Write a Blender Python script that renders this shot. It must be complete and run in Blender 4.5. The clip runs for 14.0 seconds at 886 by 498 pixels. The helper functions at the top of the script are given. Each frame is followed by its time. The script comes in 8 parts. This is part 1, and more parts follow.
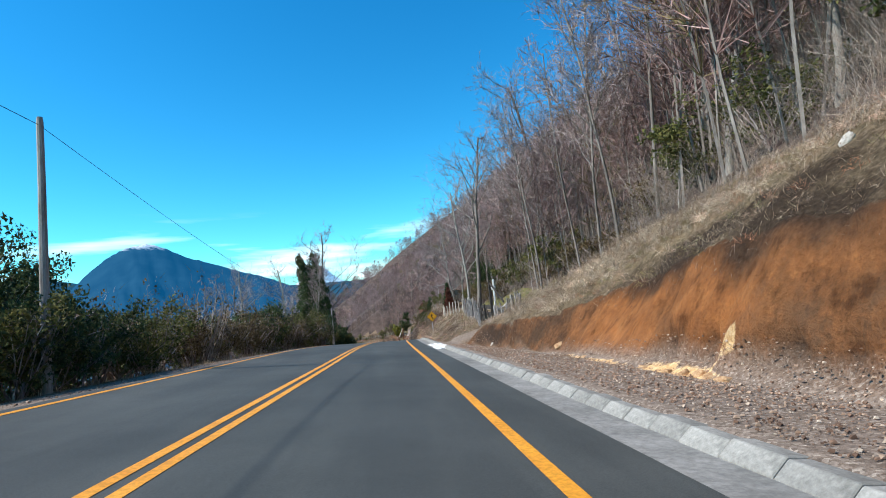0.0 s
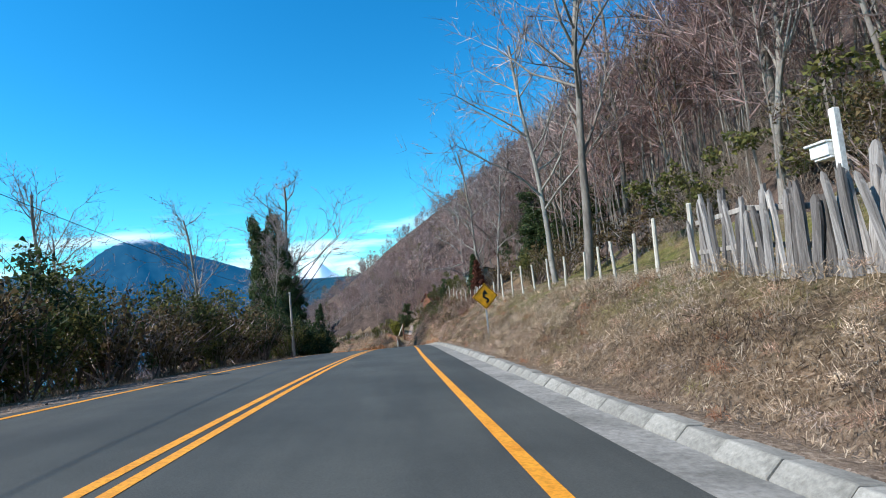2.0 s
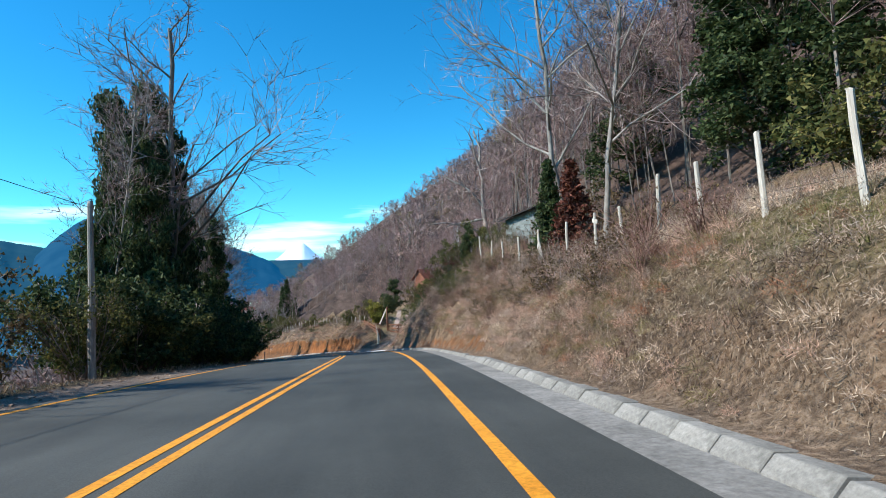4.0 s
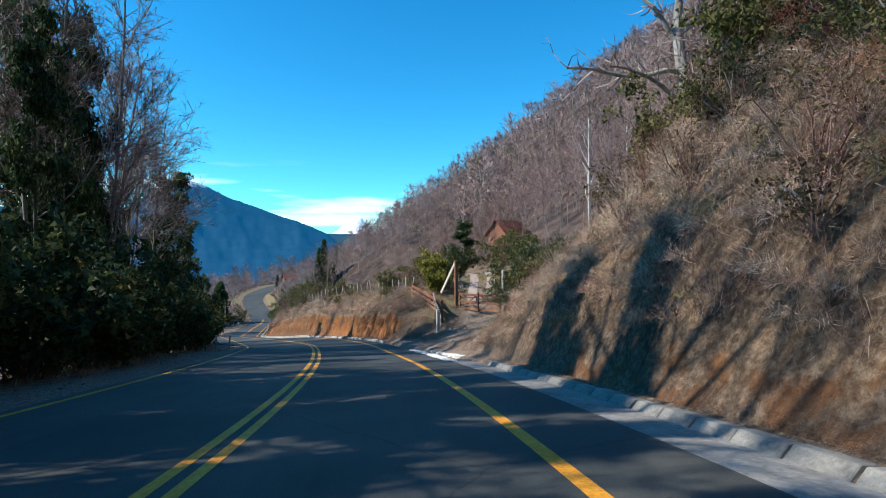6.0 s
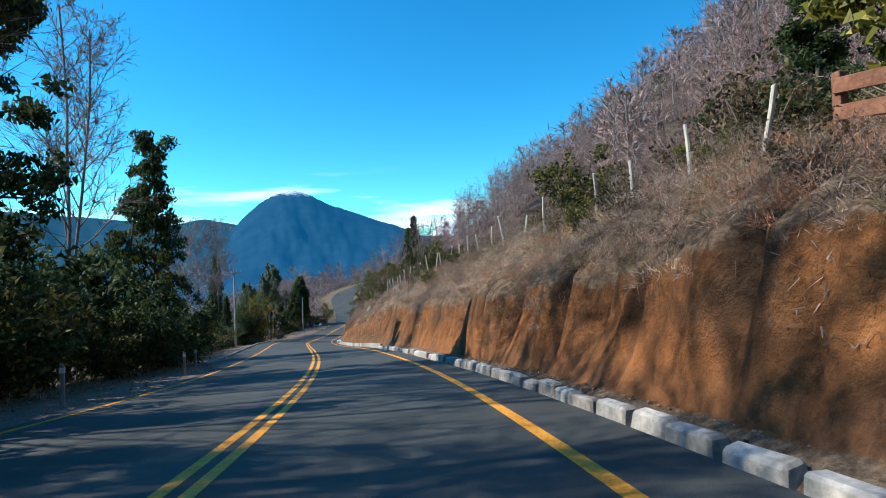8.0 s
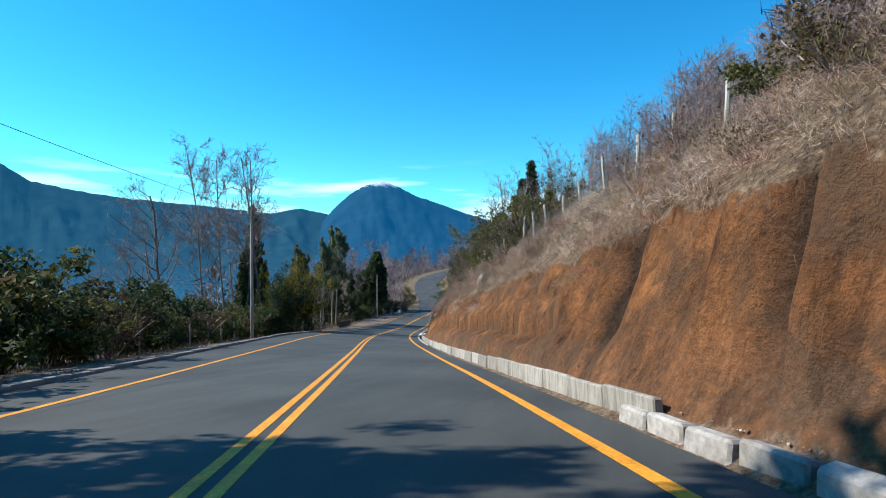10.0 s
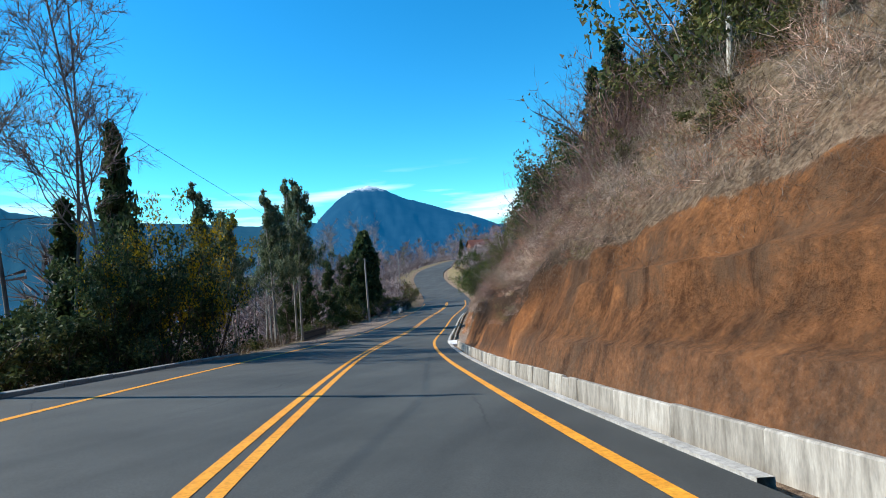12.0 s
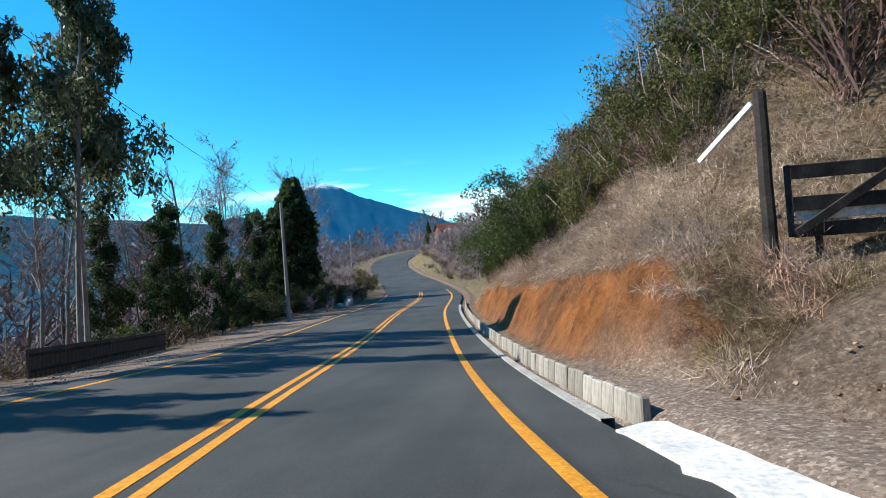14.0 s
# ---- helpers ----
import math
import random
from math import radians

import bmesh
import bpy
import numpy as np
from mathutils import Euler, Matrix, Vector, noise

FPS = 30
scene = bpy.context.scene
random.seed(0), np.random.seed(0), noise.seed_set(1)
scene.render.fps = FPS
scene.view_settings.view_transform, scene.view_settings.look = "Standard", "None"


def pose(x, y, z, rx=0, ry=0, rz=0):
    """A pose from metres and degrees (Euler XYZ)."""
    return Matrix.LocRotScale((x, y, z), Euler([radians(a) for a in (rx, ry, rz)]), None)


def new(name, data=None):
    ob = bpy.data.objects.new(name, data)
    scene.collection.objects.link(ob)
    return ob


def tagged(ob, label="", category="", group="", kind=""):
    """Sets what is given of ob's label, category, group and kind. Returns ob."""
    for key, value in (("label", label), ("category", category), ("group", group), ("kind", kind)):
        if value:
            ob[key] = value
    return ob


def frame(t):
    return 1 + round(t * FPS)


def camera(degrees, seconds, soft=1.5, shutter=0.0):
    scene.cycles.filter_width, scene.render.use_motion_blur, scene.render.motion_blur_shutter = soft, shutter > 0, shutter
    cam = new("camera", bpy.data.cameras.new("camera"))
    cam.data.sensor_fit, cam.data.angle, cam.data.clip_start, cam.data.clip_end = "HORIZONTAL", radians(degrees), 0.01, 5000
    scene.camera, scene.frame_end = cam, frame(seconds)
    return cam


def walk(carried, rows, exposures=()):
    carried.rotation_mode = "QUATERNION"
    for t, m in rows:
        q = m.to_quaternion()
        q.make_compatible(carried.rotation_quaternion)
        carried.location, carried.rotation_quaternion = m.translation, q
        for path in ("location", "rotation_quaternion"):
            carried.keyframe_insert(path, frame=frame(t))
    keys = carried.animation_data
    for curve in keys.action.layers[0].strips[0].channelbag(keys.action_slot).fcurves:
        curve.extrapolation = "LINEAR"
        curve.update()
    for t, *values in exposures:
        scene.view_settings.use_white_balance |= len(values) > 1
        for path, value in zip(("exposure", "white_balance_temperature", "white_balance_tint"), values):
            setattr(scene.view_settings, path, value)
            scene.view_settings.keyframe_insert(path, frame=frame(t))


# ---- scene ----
cam = camera(79.94, 14.0, 1.0)
PATH = [
    (0.00, pose(0.000, 0.000, 1.200, 95.006, 5.492, -5.829)),
    (0.50, pose(0.006, 8.448, 0.801, 94.708, 5.652, -6.215)),
    (1.00, pose(0.072, 16.889, 0.370, 94.252, 5.348, -6.363)),
    (1.50, pose(0.122, 25.325, -0.075, 94.383, 5.659, -6.179)),
    (2.00, pose(0.154, 33.745, -0.519, 94.541, 5.380, -6.114)),
    (2.20, pose(0.166, 37.110, -0.699, 94.334, 4.871, -6.144)),
    (2.70, pose(0.234, 45.512, -1.177, 94.025, 3.870, -6.556)),
    (3.25, pose(0.408, 54.727, -1.770, 93.695, 3.215, -7.312)),
    (3.80, pose(0.684, 63.906, -2.431, 93.296, 2.811, -7.838)),
    (4.30, pose(0.961, 72.217, -3.099, 92.918, 2.455, -7.690)),
    (4.50, pose(1.059, 75.534, -3.382, 92.694, 2.277, -7.444)),
    (5.00, pose(1.197, 83.808, -4.138, 92.082, 1.759, -6.248)),
    (5.50, pose(1.108, 92.026, -4.969, 91.785, 1.372, -4.413)),
    (6.00, pose(0.726, 100.150, -5.869, 91.031, 0.447, -2.008)),
    (6.50, pose(0.016, 108.164, -6.853, 90.330, 0.247, 0.401)),
    (7.00, pose(-1.011, 116.045, -7.872, 90.397, 1.920, 2.666)),
    (7.50, pose(-2.336, 123.784, -8.860, 90.065, 2.011, 5.213)),
    (8.00, pose(-4.026, 131.399, -9.765, 91.295, 2.129, 8.259)),
    (8.20, pose(-4.825, 134.399, -10.135, 90.708, 1.402, 9.797)),
    (8.70, pose(-7.104, 141.799, -11.096, 90.458, 0.102, 12.997)),
    (9.25, pose(-9.985, 149.783, -12.176, 90.685, -0.327, 15.447)),
    (9.80, pose(-13.137, 157.640, -13.243, 90.750, 0.060, 17.012)),
    (10.30, pose(-16.149, 164.702, -14.204, 90.797, 0.838, 17.771)),
    (10.50, pose(-17.379, 167.512, -14.592, 90.773, 1.169, 17.952)),
    (11.00, pose(-20.475, 174.505, -15.589, 90.553, 2.760, 17.922)),
    (11.50, pose(-23.505, 181.434, -16.590, 90.064, 3.921, 17.316)),
    (12.00, pose(-26.436, 188.326, -17.523, 90.767, 4.828, 16.453)),
    (12.50, pose(-29.277, 195.241, -18.449, 90.065, 5.682, 15.756)),
    (13.00, pose(-31.978, 202.182, -19.381, 89.961, 5.677, 14.190)),
    (13.50, pose(-34.512, 209.142, -20.298, 90.413, 5.044, 12.977)),
    (14.00, pose(-36.856, 216.113, -21.205, 90.434, 4.485, 11.701)),
]
walk(cam, PATH, [(0.0, 0.45), (14.0, 0.45)])

# ---------------------------------------------------------------- sun and sky
SUN_TO = Vector((-0.965, -0.19, 0.86)).normalized()          # towards the sun
sun_data = bpy.data.lights.new("sun", "SUN")
sun_data.energy, sun_data.angle, sun_data.color = 5.0, radians(0.5), (1.0, 0.945, 0.855)
sun = new("sun", sun_data)
sun.rotation_mode = "QUATERNION"
sun.rotation_quaternion = SUN_TO.to_track_quat("Z", "Y")
sun.location = (0, 0, 60)

world = bpy.data.worlds.new("sky")
world.use_nodes = True
scene.world = world
wn, wl = world.node_tree.nodes, world.node_tree.links
bg = wn["Background"]
sky = wn.new("ShaderNodeTexSky")
sky.sky_type, sky.sun_disc = "NISHITA", False
sky.sun_elevation = math.asin(SUN_TO.z)
sky.sun_rotation = math.atan2(SUN_TO.x, SUN_TO.y)
sky.altitude, sky.air_density, sky.dust_density, sky.ozone_density = 700, 1.0, 0.15, 3.0
bg.inputs["Strength"].default_value = 0.148
# thin bright cloud near the horizon
tc = wn.new("ShaderNodeTexCoord")
sep = wn.new("ShaderNodeSeparateXYZ")
wl.new(tc.outputs["Generated"], sep.inputs[0])
mp = wn.new("ShaderNodeMapping")
mp.inputs["Scale"].default_value = (3.0, 3.0, 26.0)
wl.new(tc.outputs["Generated"], mp.inputs[0])
cn = wn.new("ShaderNodeTexNoise")
cn.inputs["Scale"].default_value, cn.inputs["Detail"].default_value = 1.1, 5
wl.new(mp.outputs[0], cn.inputs["Vector"])
cr = wn.new("ShaderNodeMapRange")
cr.inputs["From Min"].default_value, cr.inputs["From Max"].default_value = 0.53, 0.76
wl.new(cn.outputs["Fac"], cr.inputs["Value"])
er = wn.new("ShaderNodeMapRange")            # fades with height above the horizon
er.inputs["From Min"].default_value, er.inputs["From Max"].default_value = 0.10, 0.18
er.inputs["To Min"].default_value, er.inputs["To Max"].default_value = 1.0, 0.0
wl.new(sep.outputs["Z"], er.inputs["Value"])
mu = wn.new("ShaderNodeMath")
mu.operation = "MULTIPLY"
wl.new(cr.outputs[0], mu.inputs[0])
wl.new(er.outputs[0], mu.inputs[1])
hs = wn.new("ShaderNodeHueSaturation")
hs.inputs["Saturation"].default_value = 1.35
wl.new(sky.outputs[0], hs.inputs["Color"])
cm = wn.new("ShaderNodeMixRGB")
cm.inputs["Color2"].default_value = (8.5, 9.0, 9.6, 1)
wl.new(mu.outputs[0], cm.inputs["Fac"])
tn = wn.new("ShaderNodeMixRGB")
tn.blend_type = "MULTIPLY"
tn.inputs["Fac"].default_value = 1.0
tn.inputs["Color2"].default_value = (0.51, 1.24, 1.16, 1)
wl.new(hs.outputs[0], tn.inputs["Color1"])
wl.new(tn.outputs[0], cm.inputs["Color1"])
wl.new(cm.outputs[0], bg.inputs["Color"])


# ---------------------------------------------------------------- materials
def material(name, rough=0.8, spec=0.3):
    m = bpy.data.materials.new(name)
    m.use_nodes = True
    b = m.node_tree.nodes["Principled BSDF"]
    b.inputs["Roughness"].default_value = rough
    b.inputs["Specular IOR Level"].default_value = spec
    return m, m.node_tree.nodes, m.node_tree.links, b


def ramp(nodes, stops):
    r = nodes.new("ShaderNodeValToRGB")
    e = r.color_ramp.elements
    while len(e) < len(stops):
        e.new(0.5)
    for k, (p, c) in enumerate(stops):
        e[k].position, e[k].color = p, (*c, 1)
    return r


def noise_node(nodes, links, scale, detail=4, rough=0.6, stretch=None, coord="Object"):
    t = nodes.new("ShaderNodeTexCoord")
    n = nodes.new("ShaderNodeTexNoise")
    n.inputs["Scale"].default_value, n.inputs["Detail"].default_value, n.inputs["Roughness"].default_value = scale, detail, rough
    if stretch:
        q = nodes.new("ShaderNodeMapping")
        q.inputs["Scale"].default_value = stretch
        links.new(t.outputs[coord], q.inputs[0])
        links.new(q.outputs[0], n.inputs["Vector"])
    else:
        links.new(t.outputs[coord], n.inputs["Vector"])
    return n


def mix(nodes, links, fac, a, b, kind="MIX"):
    x = nodes.new("ShaderNodeMixRGB")
    x.blend_type = kind
    for sock, v in ((x.inputs["Fac"], fac), (x.inputs["Color1"], a), (x.inputs["Color2"], b)):
        if hasattr(v, "links"):
            links.new(v, sock)
        elif isinstance(v, (int, float)):
            sock.default_value = v
        else:
            sock.default_value = (*v, 1)
    return x.outputs[0]


def bump(nodes, links, bsdf, height, strength, distance):
    k = nodes.new("ShaderNodeBump")
    k.inputs["Strength"].default_value, k.inputs["Distance"].default_value = strength, distance
    links.new(height, k.inputs["Height"])
    links.new(k.outputs[0], bsdf.inputs["Normal"])


def grainy(name, dark, light, scale, rough=0.85, fine=12.0, stretch=None, bump_d=0.01, spec=0.25, mid=None, vary=False):
    """A plain surface with stains at one scale and grain at another."""
    m, n, l, b = material(name, rough, spec)
    big = noise_node(n, l, scale, 5, 0.6, stretch)
    stops = [(0.3, dark), (0.7, light)] if mid is None else [(0.28, dark), (0.5, mid), (0.72, light)]
    r = ramp(n, stops)
    l.new(big.outputs["Fac"], r.inputs[0])
    small = noise_node(n, l, scale * fine, 3, 0.7, stretch)
    g = ramp(n, [(0.25, (0.62, 0.62, 0.62)), (0.75, (1.25, 1.25, 1.25))])
    l.new(small.outputs["Fac"], g.inputs[0])
    c = mix(n, l, 1.0, r.outputs[0], g.outputs[0], "MULTIPLY")
    if vary:
        o = n.new("ShaderNodeObjectInfo")
        q = ramp(n, [(0.0, (0.62, 0.62, 0.62)), (1.0, (1.2, 1.2, 1.2))] if vary is True else vary)
        l.new(o.outputs["Random"], q.inputs[0])
        c = mix(n, l, 1.0, c, q.outputs[0], "MULTIPLY")
    l.new(c, b.inputs["Base Color"])
    bump(n, l, b, small.outputs["Fac"], 0.6, bump_d)
    return m


def by_island(name, stops, rough=0.8, spec=0.2, trans=0.0, by_object=False, patch=None, tone=False):
    """Leaves, blades and twigs: each piece takes its own tone."""
    m, n, l, b = material(name, rough, spec)
    if by_object:
        g = n.new("ShaderNodeObjectInfo")
    else:
        g = n.new("ShaderNodeNewGeometry")
    r = ramp(n, stops)
    l.new(g.outputs["Random" if by_object else "Random Per Island"], r.inputs[0])
    big = noise_node(n, l, 0.35, 2)
    v = ramp(n, [(0.3, (0.7, 0.7, 0.7)), (0.7, (1.2, 1.2, 1.2))])
    l.new(big.outputs["Fac"], v.inputs[0])
    c = mix(n, l, 1.0, r.outputs[0], v.outputs[0], "MULTIPLY")
    if patch:
        p1 = ramp(n, [(0.30 + 0.40 * k / (len(patch) - 1), q) for k, q in enumerate(patch)])
        l.new(noise_node(n, l, 0.5, 5, 0.7).outputs["Fac"], p1.inputs[0])
        c = mix(n, l, 1.0, c, p1.outputs[0], "MULTIPLY")
    if tone:
        t = n.new("ShaderNodeAttribute")
        t.attribute_name = "tone"
        c = mix(n, l, 1.0, c, t.outputs["Color"], "MULTIPLY")
    l.new(c, b.inputs["Base Color"])
    if trans:
        t = n.new("ShaderNodeBsdfTranslucent")
        l.new(c, t.inputs["Color"])
        s = n.new("ShaderNodeMixShader")
        s.inputs[0].default_value = trans
        l.new(b.outputs[0], s.inputs[1])
        l.new(t.outputs[0], s.inputs[2])
        l.new(s.outputs[0], n["Material Output"].inputs["Surface"])
    return m


def make_ground_material():
    m, n, l, b = material("ground_cover", 0.95, 0.1)
    z = n.new("ShaderNodeAttribute")
    z.attribute_name = "zone"
    sp = n.new("ShaderNodeSeparateColor")
    l.new(z.outputs["Color"], sp.inputs[0])
    a = noise_node(n, l, 0.9, 6, 0.7)
    fine = noise_node(n, l, 9.0, 5, 0.75)
    dry = ramp(n, [(0.25, (0.062, 0.041, 0.029)), (0.45, (0.15, 0.106, 0.074)), (0.6, (0.27, 0.202, 0.148)), (0.78, (0.42, 0.33, 0.25))])
    l.new(fine.outputs["Fac"], dry.inputs[0])
    green = ramp(n, [(0.3, (0.07, 0.085, 0.025)), (0.6, (0.17, 0.18, 0.06)), (0.8, (0.30, 0.27, 0.12))])
    l.new(fine.outputs["Fac"], green.inputs[0])
    gm = n.new("ShaderNodeMath")
    gm.operation = "MULTIPLY"
    l.new(sp.outputs["Green"], gm.inputs[0])
    ar = ramp(n, [(0.35, (0.2, 0.2, 0.2)), (0.6, (1, 1, 1))])
    l.new(a.outputs["Fac"], ar.inputs[0])
    l.new(ar.outputs[0], gm.inputs[1])
    c = mix(n, l, gm.outputs[0], dry.outputs[0], green.outputs[0])
    tuft = ramp(n, [(0.30, (0.50, 0.47, 0.44)), (0.46, (0.95, 0.93, 0.88)), (0.56, (1.35, 1.30, 1.18)), (0.70, (1.10, 0.92, 0.82))])
    l.new(noise_node(n, l, 1.5, 5, 0.72, (1, 1, 0.7)).outputs["Fac"], tuft.inputs[0])
    c = mix(n, l, 0.9, c, tuft.outputs[0], "MULTIPLY")
    # bare orange clay with vertical streaks
    st = noise_node(n, l, 1.1, 8, 0.75, (1.2, 1.2, 0.8))
    clay = ramp(n, [(0.25, (0.070, 0.040, 0.024)), (0.40, (0.135, 0.066, 0.032)), (0.53, (0.225, 0.098, 0.040)), (0.66, (0.32, 0.142, 0.060)), (0.82, (0.47, 0.28, 0.15))])
    l.new(st.outputs["Fac"], clay.inputs[0])
    cg = ramp(n, [(0.3, (0.6, 0.6, 0.6)), (0.7, (1.25, 1.25, 1.25))])
    l.new(fine.outputs["Fac"], cg.inputs[0])
    clay2 = mix(n, l, 1.0, clay.outputs[0], cg.outputs[0], "MULTIPLY")
    stain = ramp(n, [(0.48, (0, 0, 0)), (0.60, (0.75, 0.75, 0.75))])
    l.new(noise_node(n, l, 0.6, 9, 0.72, (1, 1, 1.1)).outputs["Fac"], stain.inputs[0])
    clay2 = mix(n, l, stain.outputs[0], clay2, (0.115, 0.070, 0.042))
    vein = ramp(n, [(0.60, (0, 0, 0)), (0.72, (0.85, 0.85, 0.85))])
    l.new(noise_node(n, l, 0.55, 5, 0.65, (1, 1, 1.3)).outputs["Fac"], vein.inputs[0])
    clay2 = mix(n, l, vein.outputs[0], clay2, (0.42, 0.175, 0.062))
    oc = n.new("ShaderNodeAttribute")           # beds of brighter ochre
    oc.attribute_name = "ochre"
    och = ramp(n, [(0.30, (0.27, 0.095, 0.030)), (0.55, (0.46, 0.165, 0.046)), (0.75, (0.56, 0.26, 0.10))])
    l.new(noise_node(n, l, 1.6, 7, 0.7, (1, 1, 0.35)).outputs["Fac"], och.inputs[0])
    clay2 = mix(n, l, oc.outputs["Fac"], clay2, och.outputs[0])
    run = ramp(n, [(0.34, (0.38, 0.36, 0.35)), (0.45, (1.0, 1.0, 1.0)), (0.58, (1.25, 1.24, 1.22)), (0.72, (1.6, 1.58, 1.55))])       # rain runs
    l.new(noise_node(n, l, 2.1, 7, 0.68, (1, 1, 0.26)).outputs["Fac"], run.inputs[0])
    clay2 = mix(n, l, 0.75, clay2, run.outputs[0], "MULTIPLY")
    edge = n.new("ShaderNodeMath")          # ragged border of the clay
    edge.operation = "ADD"
    l.new(sp.outputs["Red"], edge.inputs[0])
    en = n.new("ShaderNodeMapRange")
    en.inputs["To Min"].default_value, en.inputs["To Max"].default_value = -0.55, 0.55
    l.new(noise_node(n, l, 1.7, 6, 0.75).outputs["Fac"], en.inputs["Value"])
    l.new(en.outputs[0], edge.inputs[1])
    er2 = ramp(n, [(0.42, (0, 0, 0)), (0.56, (1, 1, 1))])
    l.new(edge.outputs[0], er2.inputs[0])
    c = mix(n, l, er2.outputs[0], c, clay2)
    # fresh pale scars and crumbled fans of clay
    ca = n.new("ShaderNodeAttribute")
    ca.attribute_name = "chalk"
    chalk = ramp(n, [(0.3, (0.40, 0.21, 0.085)), (0.5, (0.66, 0.42, 0.20)), (0.7, (0.80, 0.62, 0.38))])
    l.new(fine.outputs["Fac"], chalk.inputs[0])
    ce = n.new("ShaderNodeMath")
    ce.operation = "ADD"
    l.new(ca.outputs["Fac"], ce.inputs[0])
    cn = n.new("ShaderNodeMapRange")
    cn.inputs["To Min"].default_value, cn.inputs["To Max"].default_value = -0.6, 0.6
    l.new(noise_node(n, l, 4.5, 5, 0.75).outputs["Fac"], cn.inputs["Value"])
    l.new(cn.outputs[0], ce.inputs[1])
    cr = ramp(n, [(0.40, (0, 0, 0)), (0.58, (1, 1, 1))])
    l.new(ce.outputs[0], cr.inputs[0])
    # dark brown for bare soil, gullies, and shade put into undercut and lip
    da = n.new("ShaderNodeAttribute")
    da.attribute_name = "soil_shade"
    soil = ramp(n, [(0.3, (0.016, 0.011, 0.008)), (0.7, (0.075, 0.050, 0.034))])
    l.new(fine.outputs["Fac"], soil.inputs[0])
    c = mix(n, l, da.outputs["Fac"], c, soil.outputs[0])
    # gravel and broken stone
    v = n.new("ShaderNodeTexVoronoi")
    v.inputs["Scale"].default_value = 30
    tcv = n.new("ShaderNodeTexCoord")
    l.new(tcv.outputs["Object"], v.inputs["Vector"])
    gr = ramp(n, [(0.0, (0.15, 0.112, 0.086)), (0.35, (0.205, 0.156, 0.122)), (0.8, (0.265, 0.207, 0.165)), (1.0, (0.42, 0.35, 0.285))])
    vs = n.new("ShaderNodeSeparateColor")
    l.new(v.outputs["Color"], vs.inputs[0])
    l.new(vs.outputs[0], gr.inputs[0])
    g2 = mix(n, l, 1.0, gr.outputs[0], cg.outputs[0], "MULTIPLY")
    c = mix(n, l, sp.outputs["Blue"], c, g2)
    c = mix(n, l, cr.outputs[0], c, chalk.outputs[0])
    l.new(c, b.inputs["Base Color"])
    h = n.new("ShaderNodeMath")
    h.operation = "ADD"
    l.new(fine.outputs["Fac"], h.inputs[0])
    l.new(st.outputs["Fac"], h.inputs[1])
    calm = n.new("ShaderNodeMapRange")           # trodden gravel lies flatter than clay
    calm.inputs["To Min"].default_value, calm.inputs["To Max"].default_value = 1.0, 0.22
    l.new(sp.outputs["Blue"], calm.inputs["Value"])
    h2 = n.new("ShaderNodeMath")
    h2.operation = "MULTIPLY"
    l.new(h.outputs[0], h2.inputs[0])
    l.new(calm.outputs[0], h2.inputs[1])
    bump(n, l, b, h2.outputs[0], 0.9, 0.18)
    return m


def make_asphalt():
    m, n, l, b = material("asphalt", 0.82, 0.35)
    big = noise_node(n, l, 0.25, 5, 0.6)
    fine = noise_node(n, l, 60, 3, 0.8)
    r = ramp(n, [(0.3, (0.041, 0.044, 0.041)), (0.7, (0.073, 0.077, 0.072))])
    l.new(big.outputs["Fac"], r.inputs[0])
    g = ramp(n, [(0.3, (0.7, 0.7, 0.7)), (0.7, (1.3, 1.3, 1.3))])
    l.new(fine.outputs["Fac"], g.inputs[0])
    c = mix(n, l, 1.0, r.outputs[0], g.outputs[0], "MULTIPLY")
    bend = noise_node(n, l, 0.8, 6, 0.7)
    cell = n.new("ShaderNodeTexVoronoi")
    cell.feature = "DISTANCE_TO_EDGE"
    cell.inputs["Scale"].default_value = 0.22
    warp = mix(n, l, 0.45, bend.inputs["Vector"].links[0].from_socket, bend.outputs["Color"], "ADD")
    l.new(warp, cell.inputs["Vector"])
    line = ramp(n, [(0.0, (0.45, 0.45, 0.45)), (0.0045, (1.0, 1.0, 1.0))])      # tarred cracks
    l.new(cell.outputs["Distance"], line.inputs[0])
    some = ramp(n, [(0.50, (0, 0, 0)), (0.56, (0.8, 0.8, 0.8))])
    l.new(noise_node(n, l, 0.07, 2).outputs["Fac"], some.inputs[0])
    c = mix(n, l, some.outputs[0], c, mix(n, l, 1.0, c, line.outputs[0], "MULTIPLY"))
    patch = ramp(n, [(0.42, (0.88, 0.88, 0.88)), (0.60, (1.12, 1.11, 1.09))])
    l.new(noise_node(n, l, 0.9, 4, 0.65, (1.0, 0.12, 1.0)).outputs["Fac"], patch.inputs[0])
    l.new(mix(n, l, 1.0, c, patch.outputs[0], "MULTIPLY"), b.inputs["Base Color"])
    bump(n, l, b, fine.outputs["Fac"], 0.35, 0.006)
    return m


